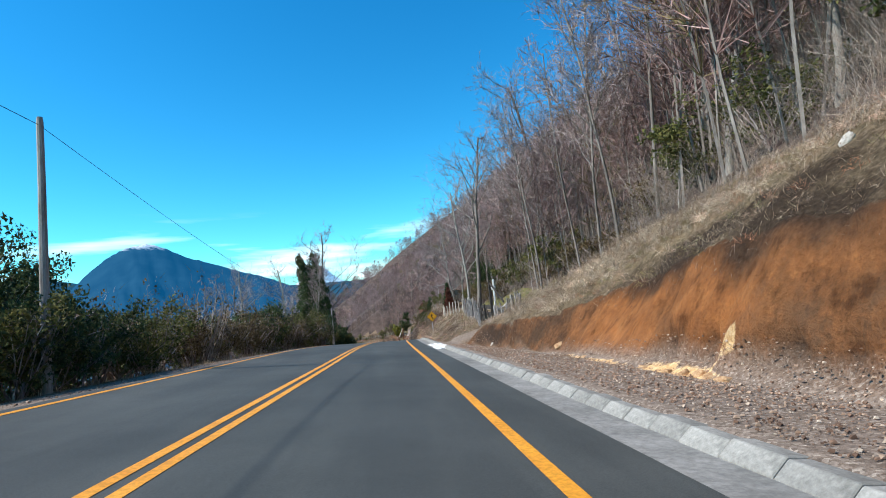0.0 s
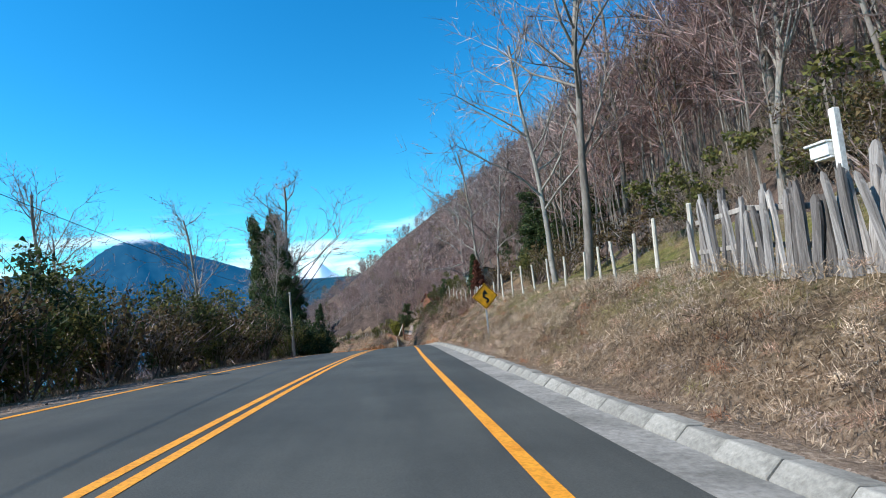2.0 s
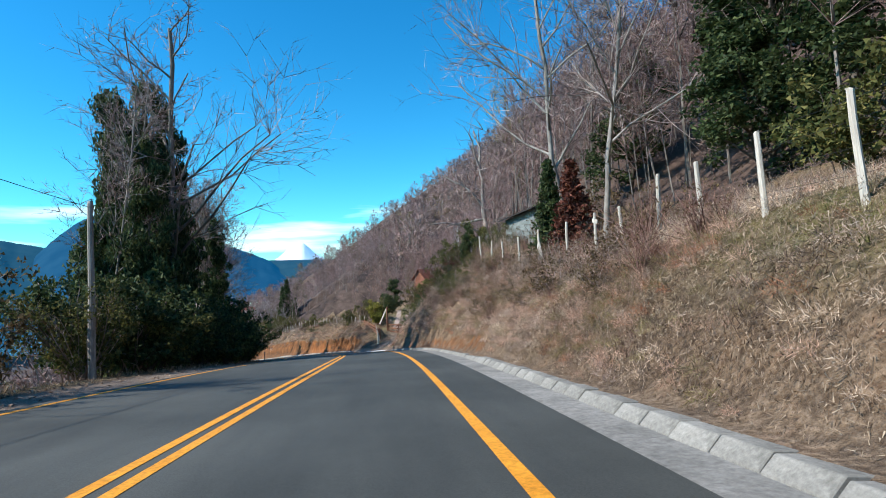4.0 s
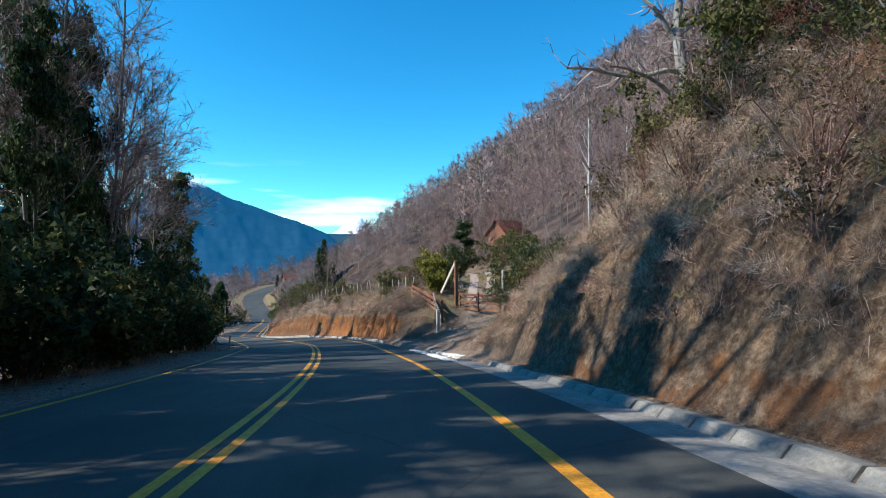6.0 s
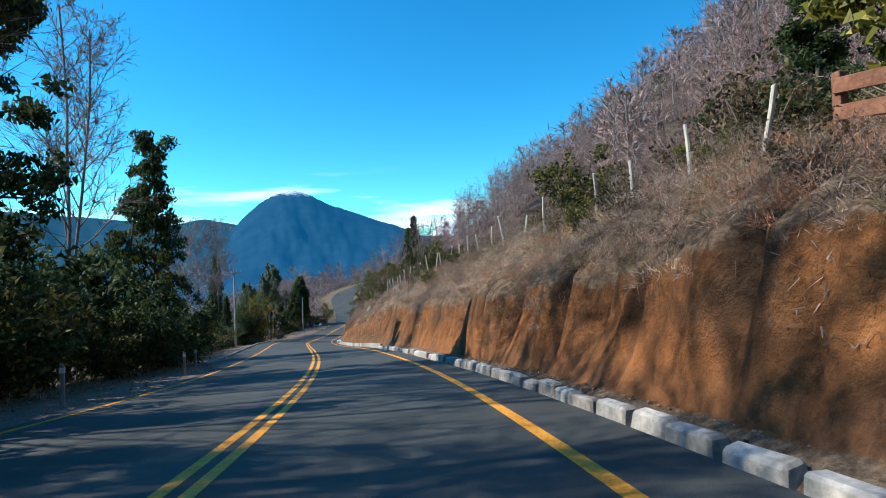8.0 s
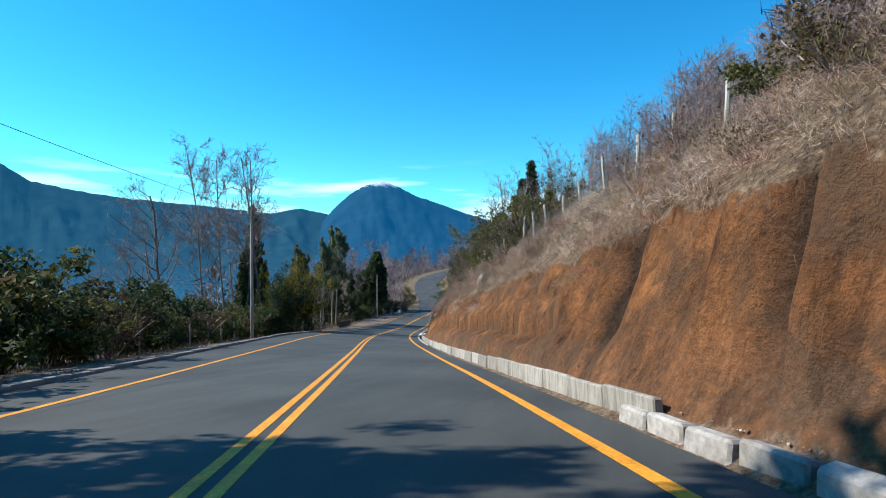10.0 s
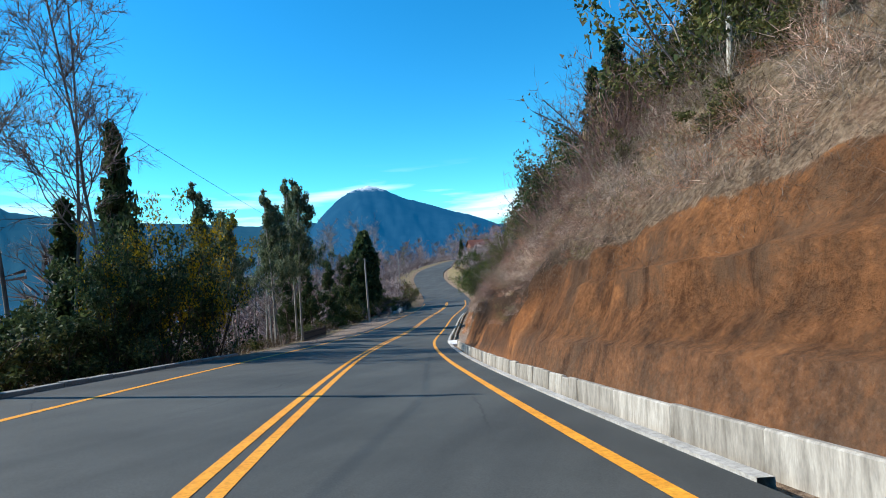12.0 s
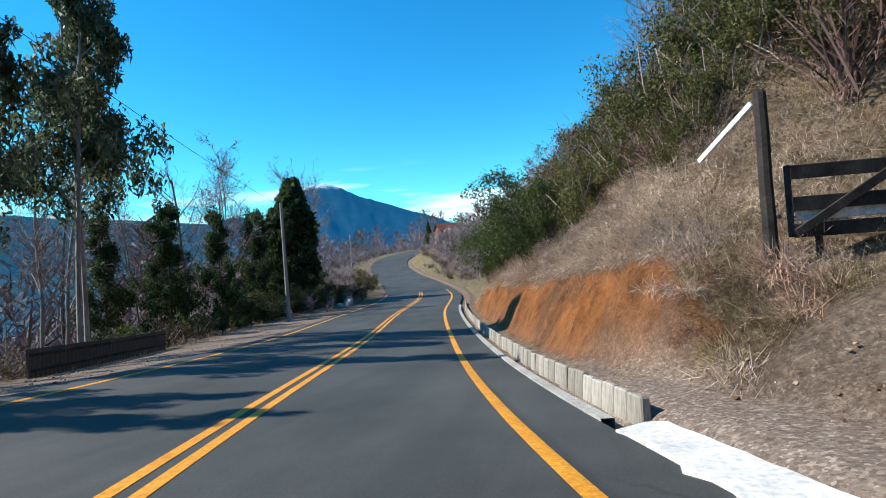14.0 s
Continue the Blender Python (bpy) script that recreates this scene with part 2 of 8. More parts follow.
M_GROUND = make_ground_material()
M_ASPHALT = make_asphalt()
M_YELLOW = grainy("road_paint_yellow", (0.70, 0.27, 0.02), (0.86, 0.375, 0.035), 2.0, 0.65, 10, bump_d=0.002)
M_CONCRETE = grainy("concrete", (0.30, 0.285, 0.25), (0.52, 0.50, 0.45), 1.3, 0.9, 14, bump_d=0.004)
M_CONCRETE_DARK = grainy("stained_concrete", (0.17, 0.165, 0.15), (0.34, 0.325, 0.30), 1.0, 0.9, 12, bump_d=0.004)
M_TRACK = grainy("dusty_concrete", (0.30, 0.225, 0.185), (0.46, 0.37, 0.32), 1.2, 0.9, 9, bump_d=0.01)
M_CONCRETE_WHITE = grainy("pale_concrete", (0.56, 0.55, 0.52), (0.84, 0.83, 0.80), 1.5, 0.85, 9, bump_d=0.004)
M_BARK = grainy("grey_bark", (0.10, 0.085, 0.075), (0.27, 0.24, 0.215), 1.6, 0.9, 8, (1, 1, 0.3), 0.02)
M_BARK_DARK = grainy("dark_bark", (0.045, 0.036, 0.028), (0.13, 0.105, 0.085), 1.6, 0.95, 8, (1, 1, 0.3), 0.02)
M_BARK_MID = grainy("lichened_bark", (0.12, 0.10, 0.088), (0.34, 0.305, 0.275), 1.5, 0.88, 7, (1, 1, 0.35), 0.015)
M_BARK_PALE = grainy("pale_bark", (0.17, 0.15, 0.135), (0.42, 0.395, 0.36), 1.4, 0.85, 6, (1, 1, 0.5), 0.01)
M_BARK_BIRCH = grainy("birch_bark", (0.34, 0.32, 0.30), (0.72, 0.70, 0.66), 1.4, 0.8, 6, (1, 1, 2.0), 0.008)
M_TWIG = by_island("bare_twigs", [(0.0, (0.13, 0.092, 0.086)), (0.5, (0.27, 0.20, 0.185)), (1.0, (0.54, 0.45, 0.42))], 0.9)
M_TWIG_FAR = by_island("far_twigs", [(0.0, (0.14, 0.095, 0.090)), (0.6, (0.35, 0.252, 0.235)), (1.0, (0.47, 0.365, 0.34))], 0.9, tone=True)
M_LEAF_DARK = by_island("dark_leaves", [(0.0, (0.020, 0.036, 0.014)), (0.6, (0.058, 0.090, 0.034)), (1.0, (0.14, 0.17, 0.066))], 0.65, 0.2, 0.32)
M_LEAF_OLIVE = by_island("olive_leaves", [(0.0, (0.040, 0.048, 0.015)), (0.6, (0.118, 0.126, 0.038)), (1.0, (0.25, 0.225, 0.078))], 0.7, 0.15, 0.28)
M_LEAF_BROWN = by_island("russet_leaves", [(0.0, (0.05, 0.032, 0.016)), (0.5, (0.13, 0.095, 0.048)), (1.0, (0.23, 0.17, 0.09))], 0.8, 0.12, 0.3)
M_LEAF_YELLOW = by_island("yellow_green_leaves", [(0.0, (0.045, 0.055, 0.010)), (0.5, (0.22, 0.215, 0.030)), (1.0, (0.55, 0.48, 0.10))], 0.6, 0.3, 0.3)
M_LEAF_MIMOSA = by_island("mimosa_flowers", [(0.0, (0.30, 0.19, 0.01)), (1.0, (0.70, 0.46, 0.02))], 0.7, 0.2, 0.2)
M_LEAF_HEDGE = by_island("hedge_leaves", [(0.0, (0.03, 0.05, 0.012)), (0.6, (0.075, 0.11, 0.026)), (1.0, (0.16, 0.19, 0.05))], 0.6, 0.25, 0.35)
M_LEAF_EUC = by_island("eucalyptus_leaves", [(0.0, (0.045, 0.068, 0.032)), (0.6, (0.12, 0.155, 0.08)), (1.0, (0.28, 0.30, 0.18))], 0.5, 0.3, 0.4)
M_LEAF_RED = by_island("russet_needles", [(0.0, (0.065, 0.022, 0.016)), (0.6, (0.15, 0.050, 0.034)), (1.0, (0.25, 0.10, 0.065))], 0.8, 0.2, 0.1)
M_LITTER = grainy("leaf_litter", (0.040, 0.028, 0.023), (0.14, 0.096, 0.080), 0.5, 0.95, 10, bump_d=0.09)
M_KERB = grainy("kerb_concrete", (0.20, 0.195, 0.175), (0.34, 0.33, 0.30), 1.3, 0.9, 14, bump_d=0.004, vary=[(0.0, (0.82, 0.82, 0.82)), (1.0, (1.1, 1.1, 1.1))])
M_SLAB_WOOD = grainy("split_slab_wood", (0.09, 0.08, 0.074), (0.46, 0.43, 0.41), 1.4, 0.9, 8, (7, 7, 0.7), 0.006, vary=[(0.0, (0.32, 0.31, 0.31)), (0.45, (0.66, 0.65, 0.65)), (0.75, (1.05, 1.05, 1.05)), (1.0, (1.8, 1.8, 1.78))])
M_GRASS = by_island("dry_grass", [(0.0, (0.13, 0.090, 0.058)), (0.3, (0.29, 0.22, 0.152)), (0.65, (0.42, 0.335, 0.245)), (1.0, (0.60, 0.51, 0.40))], 0.85, 0.15, 0.15, patch=((0.62, 0.58, 0.46), (1.0, 1.0, 0.97), (1.0, 0.95, 0.92), (0.88, 0.80, 0.76), (0.66, 0.56, 0.48)))
M_GRASS_PINK = by_island("dry_brush", [(0.0, (0.088, 0.069, 0.054)), (0.3, (0.24, 0.195, 0.158)), (0.6, (0.395, 0.335, 0.28)), (1.0, (0.51, 0.45, 0.385))], 0.85, 0.2, 0.15, patch=((0.60, 0.55, 0.40), (0.95, 0.92, 0.86), (1.0, 0.86, 0.80), (0.86, 0.82, 0.84), (0.70, 0.48, 0.40)))
M_STRAW = by_island("straw_tufts", [(0.0, (0.19, 0.140, 0.106)), (0.35, (0.38, 0.298, 0.238)), (0.7, (0.52, 0.425, 0.350)), (1.0, (0.65, 0.56, 0.475))], 0.85, 0.15, 0.15, tone=True)
M_BRUSH_RED = by_island("reddish_brush", [(0.0, (0.085, 0.048, 0.038)), (0.5, (0.225, 0.125, 0.100)), (1.0, (0.39, 0.255, 0.21))], 0.9, 0.1)
M_BRUSH_GREY = by_island("greyish_brush", [(0.0, (0.12, 0.092, 0.074)), (0.5, (0.26, 0.205, 0.17)), (1.0, (0.46, 0.385, 0.325))], 0.9, 0.1)
M_WEED = by_island("dead_weeds", [(0.0, (0.06, 0.04, 0.03)), (0.5, (0.14, 0.10, 0.075)), (1.0, (0.30, 0.23, 0.18))], 0.9, 0.1)
M_GRASS_GREEN = by_island("green_grass", [(0.0, (0.05, 0.06, 0.018)), (0.6, (0.14, 0.145, 0.045)), (1.0, (0.32, 0.28, 0.13))], 0.8, 0.2, 0.25)
M_WOOD_GREY = grainy("weathered_wood", (0.15, 0.135, 0.12), (0.50, 0.46, 0.42), 1.2, 0.9, 9, (6, 6, 0.6), 0.006)
M_WOOD_PALE = grainy("bleached_wood", (0.40, 0.36, 0.30), (0.72, 0.68, 0.60), 1.2, 0.85, 9, (6, 6, 0.6), 0.004)
M_WOOD_DARK = grainy("dark_old_wood", (0.018, 0.015, 0.013), (0.07, 0.06, 0.052), 1.2, 0.9, 9, (2, 2, 2), 0.006)
M_WOOD_RED = grainy("reddish_wood", (0.15, 0.065, 0.038), (0.34, 0.165, 0.10), 1.2, 0.8, 9, (2, 2, 2), 0.004)
M_WOOD_SLAT = grainy("brown_slats", (0.055, 0.045, 0.036), (0.17, 0.14, 0.115), 1.2, 0.9, 9, (3, 3, 0.8), 0.006)
M_WHITE = grainy("white_paint", (0.66, 0.65, 0.62), (0.84, 0.83, 0.80), 1.5, 0.6, 8, bump_d=0.002)
M_METAL = grainy("galvanised_metal", (0.30, 0.31, 0.32), (0.50, 0.51, 0.52), 2.0, 0.45, 6, bump_d=0.001, spec=0.5)
M_SIGN = grainy("sign_yellow", (0.85, 0.36, 0.01), (0.95, 0.46, 0.015), 1.0, 0.4, 5, bump_d=0.0005, spec=0.5)
M_BLACK = grainy("black_paint", (0.008, 0.008, 0.008), (0.02, 0.02, 0.02), 2.0, 0.5, 5, bump_d=0.0005)
M_CABLE = grainy("cable", (0.01, 0.01, 0.012), (0.03, 0.03, 0.035), 2.0, 0.6, 5, bump_d=0.0005)
M_ROOF = grainy("rusty_roof", (0.10, 0.035, 0.025), (0.22, 0.085, 0.06), 1.0, 0.7, 6, bump_d=0.004)
M_HOUSE = grainy("red_brown_boards", (0.16, 0.062, 0.04), (0.29, 0.125, 0.08), 1.0, 0.8, 6, bump_d=0.004)
M_SHED_ROOF = grainy("tarred_roof", (0.018, 0.018, 0.017), (0.06, 0.055, 0.05), 1.0, 0.8, 6, bump_d=0.004)
M_SHED = grainy("grey_boards", (0.13, 0.155, 0.155), (0.29, 0.33, 0.32), 0.9, 0.75, 6, (1, 1, 4), 0.004)
M_DARKGLASS = grainy("dark_pane", (0.01, 0.012, 0.015), (0.03, 0.035, 0.04), 1.0, 0.15, 4, bump_d=0.0005, spec=0.6)
M_STONE = grainy("pale_stone", (0.34, 0.30, 0.255), (0.66, 0.62, 0.56), 3.0, 0.9, 5, bump_d=0.02)


def make_water():
    m, n, l, b = material("lake_water", 0.12, 0.5)
    b.inputs["Base Color"].default_value = (0.02, 0.07, 0.13, 1)
    w = noise_node(n, l, 0.15, 3)
    bump(n, l, b, w.outputs["Fac"], 0.4, 0.4)
    return m


def make_mountain(name, a, c, haze_glow, snow_z=None):
    """Distant wooded slopes; the blue haze of distance is put into colour and emission."""
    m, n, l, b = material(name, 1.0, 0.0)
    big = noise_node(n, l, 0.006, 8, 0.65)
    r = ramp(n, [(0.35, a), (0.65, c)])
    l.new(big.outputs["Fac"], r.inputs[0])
    col = r.outputs[0]
    if snow_z:
        t = n.new("ShaderNodeTexCoord")
        s = n.new("ShaderNodeSeparateXYZ")
        l.new(t.outputs["Object"], s.inputs[0])
        q = n.new("ShaderNodeMath")
        q.operation = "MULTIPLY_ADD"
        q.inputs[1].default_value = 130.0
        l.new(noise_node(n, l, 0.02, 6, 0.7).outputs["Fac"], q.inputs[0])
        l.new(s.outputs["Z"], q.inputs[2])
        k = n.new("ShaderNodeMapRange")
        k.inputs["From Min"].default_value, k.inputs["From Max"].default_value = snow_z, snow_z + 45
        k.inputs["To Max"].default_value = 0.75
        l.new(q.outputs[0], k.inputs["Value"])
        col = mix(n, l, k.outputs[0], col, (0.75, 0.80, 0.86))
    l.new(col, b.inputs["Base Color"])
    b.inputs["Emission Color"].default_value = (*haze_glow, 1)
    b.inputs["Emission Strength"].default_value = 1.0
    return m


M_WATER = make_water()
# blue base colours and faint emission here stand in for haze
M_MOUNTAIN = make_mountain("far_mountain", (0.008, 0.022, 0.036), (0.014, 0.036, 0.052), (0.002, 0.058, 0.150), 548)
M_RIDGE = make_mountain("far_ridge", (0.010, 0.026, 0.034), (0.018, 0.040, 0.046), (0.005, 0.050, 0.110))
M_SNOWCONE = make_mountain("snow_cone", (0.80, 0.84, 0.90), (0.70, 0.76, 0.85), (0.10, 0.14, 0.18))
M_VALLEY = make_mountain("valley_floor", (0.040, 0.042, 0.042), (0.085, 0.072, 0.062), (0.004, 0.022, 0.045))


# ---------------------------------------------------------------- geometry helpers
def mesh_of(name, verts, faces, mats, mat_index=None, smooth=False):
    """A mesh from arrays of vertices and of faces with one corner count."""
    verts, faces = np.asarray(verts, np.float32).reshape(-1, 3), np.asarray(faces, np.int32)
    me = bpy.data.meshes.new(name)
    k = faces.shape[1]
    me.vertices.add(len(verts))
    me.vertices.foreach_set("co", verts.ravel())
    me.loops.add(faces.size)
    me.loops.foreach_set("vertex_index", faces.ravel())
    me.polygons.add(len(faces))
    me.polygons.foreach_set("loop_start", np.arange(0, faces.size, k, dtype=np.int32))
    me.polygons.foreach_set("loop_total", np.full(len(faces), k, np.int32))
    for m in mats if isinstance(mats, (list, tuple)) else [mats]:
        me.materials.append(m)
    if mat_index is not None:
        me.polygons.foreach_set("material_index", np.asarray(mat_index, np.int32))
    me.polygons.foreach_set("use_smooth", np.full(len(faces), smooth, bool))
    me.update(calc_edges=True)
    return me


def from_bm(name, bm, mat):
    me = bpy.data.meshes.new(name)
    bm.to_mesh(me)
    bm.free()
    me.materials.append(mat)
    return me


def part(name, me, parent, label="", at=None):
    ob = new(name, me)
    ob.parent = parent
    if at is not None:
        ob.matrix_local = at
    if label:
        ob["label"] = label
    return ob


def thing(name, m, label, category, group="", kind=""):
    ob = new(name)
    ob.matrix_world = m
    ob.empty_display_size = 0.2
    return tagged(ob, label, category, group, kind)


def add_box(bm, lo, hi, m=None, bevel=0.0):
    """A box into bm, with softened edges, at the pose m."""
    c = [(a + b) / 2 for a, b in zip(lo, hi)]
    size = [b - a for a, b in zip(lo, hi)]
    r = bmesh.ops.create_cube(bm, size=1.0)
    for v in r["verts"]:
        v.co = Vector((v.co.x * size[0] + c[0], v.co.y * size[1] + c[1], v.co.z * size[2] + c[2]))
    if bevel:
        es = list({e for v in r["verts"] for e in v.link_edges})
        out = bmesh.ops.bevel(bm, geom=es, offset=bevel, segments=1, affect="EDGES", profile=0.5)
        vs = list({v for f in out["faces"] for v in f.verts} | {v for v in r["verts"] if v.is_valid})
    else:
        vs = r["verts"]
    if m is not None:
        bmesh.ops.transform(bm, matrix=m, verts=vs)


def box_mesh(name, lo, hi, mat, bevel=0.01):
    bm = bmesh.new()
    add_box(bm, lo, hi, None, bevel)
    return from_bm(name, bm, mat)


def pole_mesh(name, height, r0, r1, mat, sides=9, wob=0.0, seed=0, cap=True):
    """A round post, slightly crooked, with a chamfered top."""
    g = random.Random(seed)
    bm = bmesh.new()
    rings, levels = [], [0, 0.25, 0.5, 0.75, 0.985, 1.0]
    for t in levels:
        r = (r0 + (r1 - r0) * t) * (0.8 if t == 1.0 else 1.0)
        ox, oy = g.uniform(-wob, wob) * t, g.uniform(-wob, wob) * t
        rings.append([bm.verts.new((ox + r * math.cos(2 * math.pi * k / sides) * g.uniform(0.94, 1.06), oy + r * math.sin(2 * math.pi * k / sides), height * t)) for k in range(sides)])
    for a, b in zip(rings, rings[1:]):
        for k in range(sides):
            bm.faces.new((a[k], a[(k + 1) % sides], b[(k + 1) % sides], b[k]))
    bm.faces.new(rings[-1])
    bm.faces.new(rings[0][::-1])
    return from_bm(name, bm, mat)


def beam(name, a, b, w, t, mat, bevel=0.008):
    """A sawn timber from a to b, w deep and t thick."""
    a, b = Vector(a), Vector(b)
    d = b - a
    q = d.to_track_quat("X", "Z")
    bm = bmesh.new()
    add_box(bm, (0, -t / 2, -w / 2), (d.length, t / 2, w / 2), Matrix.Translation(a) @ q.to_matrix().to_4x4(), bevel)
    return from_bm(name, bm, mat)


def tube_mesh(name, pts, r, mat, sides=4):
    """A thin cable through points."""
    pts = [Vector(p) for p in pts]
    vs, fs = [], []
    for k, p in enumerate(pts):
        d = (pts[min(k + 1, len(pts) - 1)] - pts[max(k - 1, 0)]).normalized()
        u = d.cross(Vector((0, 0, 1))).normalized()
        w = u.cross(d)
        for j in range(sides):
            a = 2 * math.pi * j / sides
            vs.append(p + u * r * math.cos(a) + w * r * math.sin(a))
    for k in range(len(pts) - 1):
        for j in range(sides):
            fs.append((k * sides + j, k * sides + (j + 1) % sides, (k + 1) * sides + (j + 1) % sides, (k + 1) * sides + j))
    return mesh_of(name, [tuple(v) for v in vs], fs, mat)


LATTICE = np.random.RandomState(7).rand(256, 256)


def vnoise(x, y, octaves=3):
    """Smooth lattice noise of about -1 to 1."""
    out, amp, tot = 0.0, 1.0, 0.0
    for o in range(octaves):
        xi, yi = np.floor(x).astype(int), np.floor(y).astype(int)
        fx, fy = x - xi, y - yi
        fx, fy = fx * fx * (3 - 2 * fx), fy * fy * (3 - 2 * fy)
        g = lambda a, b: LATTICE[(a + 37 * o) & 255, (b + 91 * o) & 255]
        v = (g(xi, yi) * (1 - fx) + g(xi + 1, yi) * fx) * (1 - fy) + (g(xi, yi + 1) * (1 - fx) + g(xi + 1, yi + 1) * fx) * fy
        out, tot = out + amp * (v * 2 - 1), tot + amp
        x, y, amp = x * 2.03 + 11.3, y * 2.03 + 5.7, amp * 0.5
    return out / tot


# ---------------------------------------------------------------- the road's line
ROAD_XY = [(-2.2, -60), (-2.25, 0), (-2.2, 16.9), (-2.2, 33.7), (-1.9, 54.7), (-1.29, 72.2), (-0.94, 83.7), (-0.85, 91.9), (-1.0, 99.9), (-1.6, 107.8),
           (-2.6, 115.6), (-3.98, 123.3), (-6.36, 133.8), (-8.53, 141.2), (-11.31, 149.1), (-14.39, 157), (-18.56, 166.8), (-24.68, 180.8), (-30.66, 194.5), (-36.22, 208.4),
           (-40.0, 219.5), (-44.1, 235.7), (-46.9, 248.2), (-50.3, 268.2), (-57.6, 292), (-66.8, 314), (-73, 330), (-76.5, 345), (-77, 365), (-74, 400)]
# height and cross fall (degrees, right side down) at the same points
ROAD_ZB = [(2.8, 4.5), (0.18, 4.5), (-0.66, 4.5), (-1.54, 4.3), (-2.88, 2.4), (-4.24, 1.4), (-5.3, 0.7), (-6.15, 0.2), (-7.08, -0.4), (-8.07, -0.3),
           (-9.04, 0.3), (-10.02, 0.6), (-11.31, 0.2), (-12.31, -0.6), (-13.4, -1), (-14.46, -0.8), (-15.78, 0.2), (-17.71, 2.9), (-19.52, 4.5), (-21.36, 4.1),
           (-22.75, 3.4), (-24.24, 2), (-24.88, 1), (-25.43, 0), (-25.5, -1), (-24.5, 0), (-23.2, 1), (-21.9, 2), (-20.5, 2), (-18.8, 0)]


def spline(x, y, q):
    h = np.diff(x)
    dl = np.diff(y, axis=0) / h[:, None]
    m = np.vstack([dl[:1], (dl[:-1] * h[1:, None] + dl[1:] * h[:-1, None]) / (h[1:] + h[:-1])[:, None], dl[-1:]])
    k = np.clip(np.searchsorted(x, q) - 1, 0, len(h) - 1)
    t, hh = ((q - x[k]) / h[k])[:, None], h[k][:, None]
    return (1 + 2 * t) * (1 - t) ** 2 * y[k] + t * (1 - t) ** 2 * hh * m[k] + t * t * (3 - 2 * t) * y[k + 1] + t * t * (t - 1) * hh * m[k + 1]


road_knots = np.hstack([np.array(ROAD_XY, float), np.array(ROAD_ZB, float)])
knot_s = np.concatenate([[0], np.cumsum(np.hypot(*np.diff(road_knots[:, :2], axis=0).T))])
knot_s -= knot_s[1]
RS = np.arange(knot_s[0], knot_s[-1], 0.5)
RC = spline(knot_s, road_knots, RS)
for _ in range(12):
    RC[1:-1] = (RC[:-2] + 2 * RC[1:-1] + RC[2:]) / 4
S_MIN, S_MAX = RS[0], RS[-1]
RT = np.gradient(RC[:, :2], axis=0)
RT /= np.linalg.norm(RT, axis=1)[:, None]


def line_at(s):
    """Centre x, y, z, cross fall and heading of the road at station s; straight on beyond its ends."""
    s = np.asarray(s, float)
    q = np.clip(s, S_MIN, S_MAX)
    c = np.stack([np.interp(q, RS, RC[:, k]) for k in range(4)], -1)
    t = np.stack([np.interp(q, RS, RT[:, k]) for k in range(2)], -1)
    over = s - q
    c[..., 0] += over * t[..., 0]
    c[..., 1] += over * t[..., 1]
    return c, t


MEAN_T = np.array([-0.19, 0.98]) / math.hypot(0.19, 0.98)


def place_xy(s, d):
    """World x, y at station s and d to the right of the road's centre."""
    s, d = np.broadcast_arrays(np.asarray(s, float), np.asarray(d, float))
    c, t = line_at(s)
    w = np.clip((np.abs(d) - 25) / 60, 0, 1)[..., None]
    t2 = t * (1 - w) + MEAN_T * w
    t2 = t2 / np.linalg.norm(t2, axis=-1, keepdims=True)
    return np.stack([c[..., 0] + d * t2[..., 1], c[..., 1] - d * t2[..., 0]], -1), c[..., 2]


# ---------------------------------------------------------------- the lie of the land
FOOT = [(-60, 7.0, -.3), (8, 7.2, -.3), (16, 7.3, -.3), (20, 7.0, -.3), (23, 6.6, -.3), (27, 6.35, -.3), (30, 6, -.3), (37, 5.8, -.3), (50, 5.7, -.2), (66, 5.7, 0), (100, 5.6, .05), (116, 5.6, .1), (120, 5.4, .1),
        (131, 5.3, .15), (134, 5.0, .2), (168, 4.8, .2), (190, 4.75, .1), (206, 4.75, 0), (218, 4.9, -.1), (222.8, 4.95, -.1), (224.2, 5.8, -.15), (228, 5.8, -.1), (233, 5.1, 0), (400, 5.2, 0)]
MIDDLE = [(-60, 8.5, 2.4), (8, 8.6, 1.9), (14, 8.8, 1.5), (17, 8.1, 1.0), (20, 7.45, .78), (23, 7.1, .72), (27, 6.85, .66), (28.8, 6.8, .4), (30, 7, 0), (33, 8, .3), (37, 7, .2), (43, 7, .7), (57, 7, .7), (66, 7, 1.3), (84, 7, 1.8), (95, 7, 2.6),
          (110, 6.5, 2.5), (116, 6.5, 1.9), (120, 7, .6), (131, 7, .7), (134.5, 5.6, 2.0), (150, 5.6, 2.2), (168, 5.6, 2.8), (176, 6.3, 2.6), (190, 6.3, 2.5), (206, 5.9, 2.0), (212, 5.75, 1.75), (217, 5.75, 1.8), (223.2, 5.75, 1.85),
          (224.4, 6.7, .4), (227, 6.5, .35), (228.6, 6.5, .4), (229.7, 6.1, 1.2), (231, 6.1, 1.55), (250, 6, 1.4), (270, 6.5, .8), (300, 8, .4), (340, 7, 1.5), (400, 7, 1.5)]
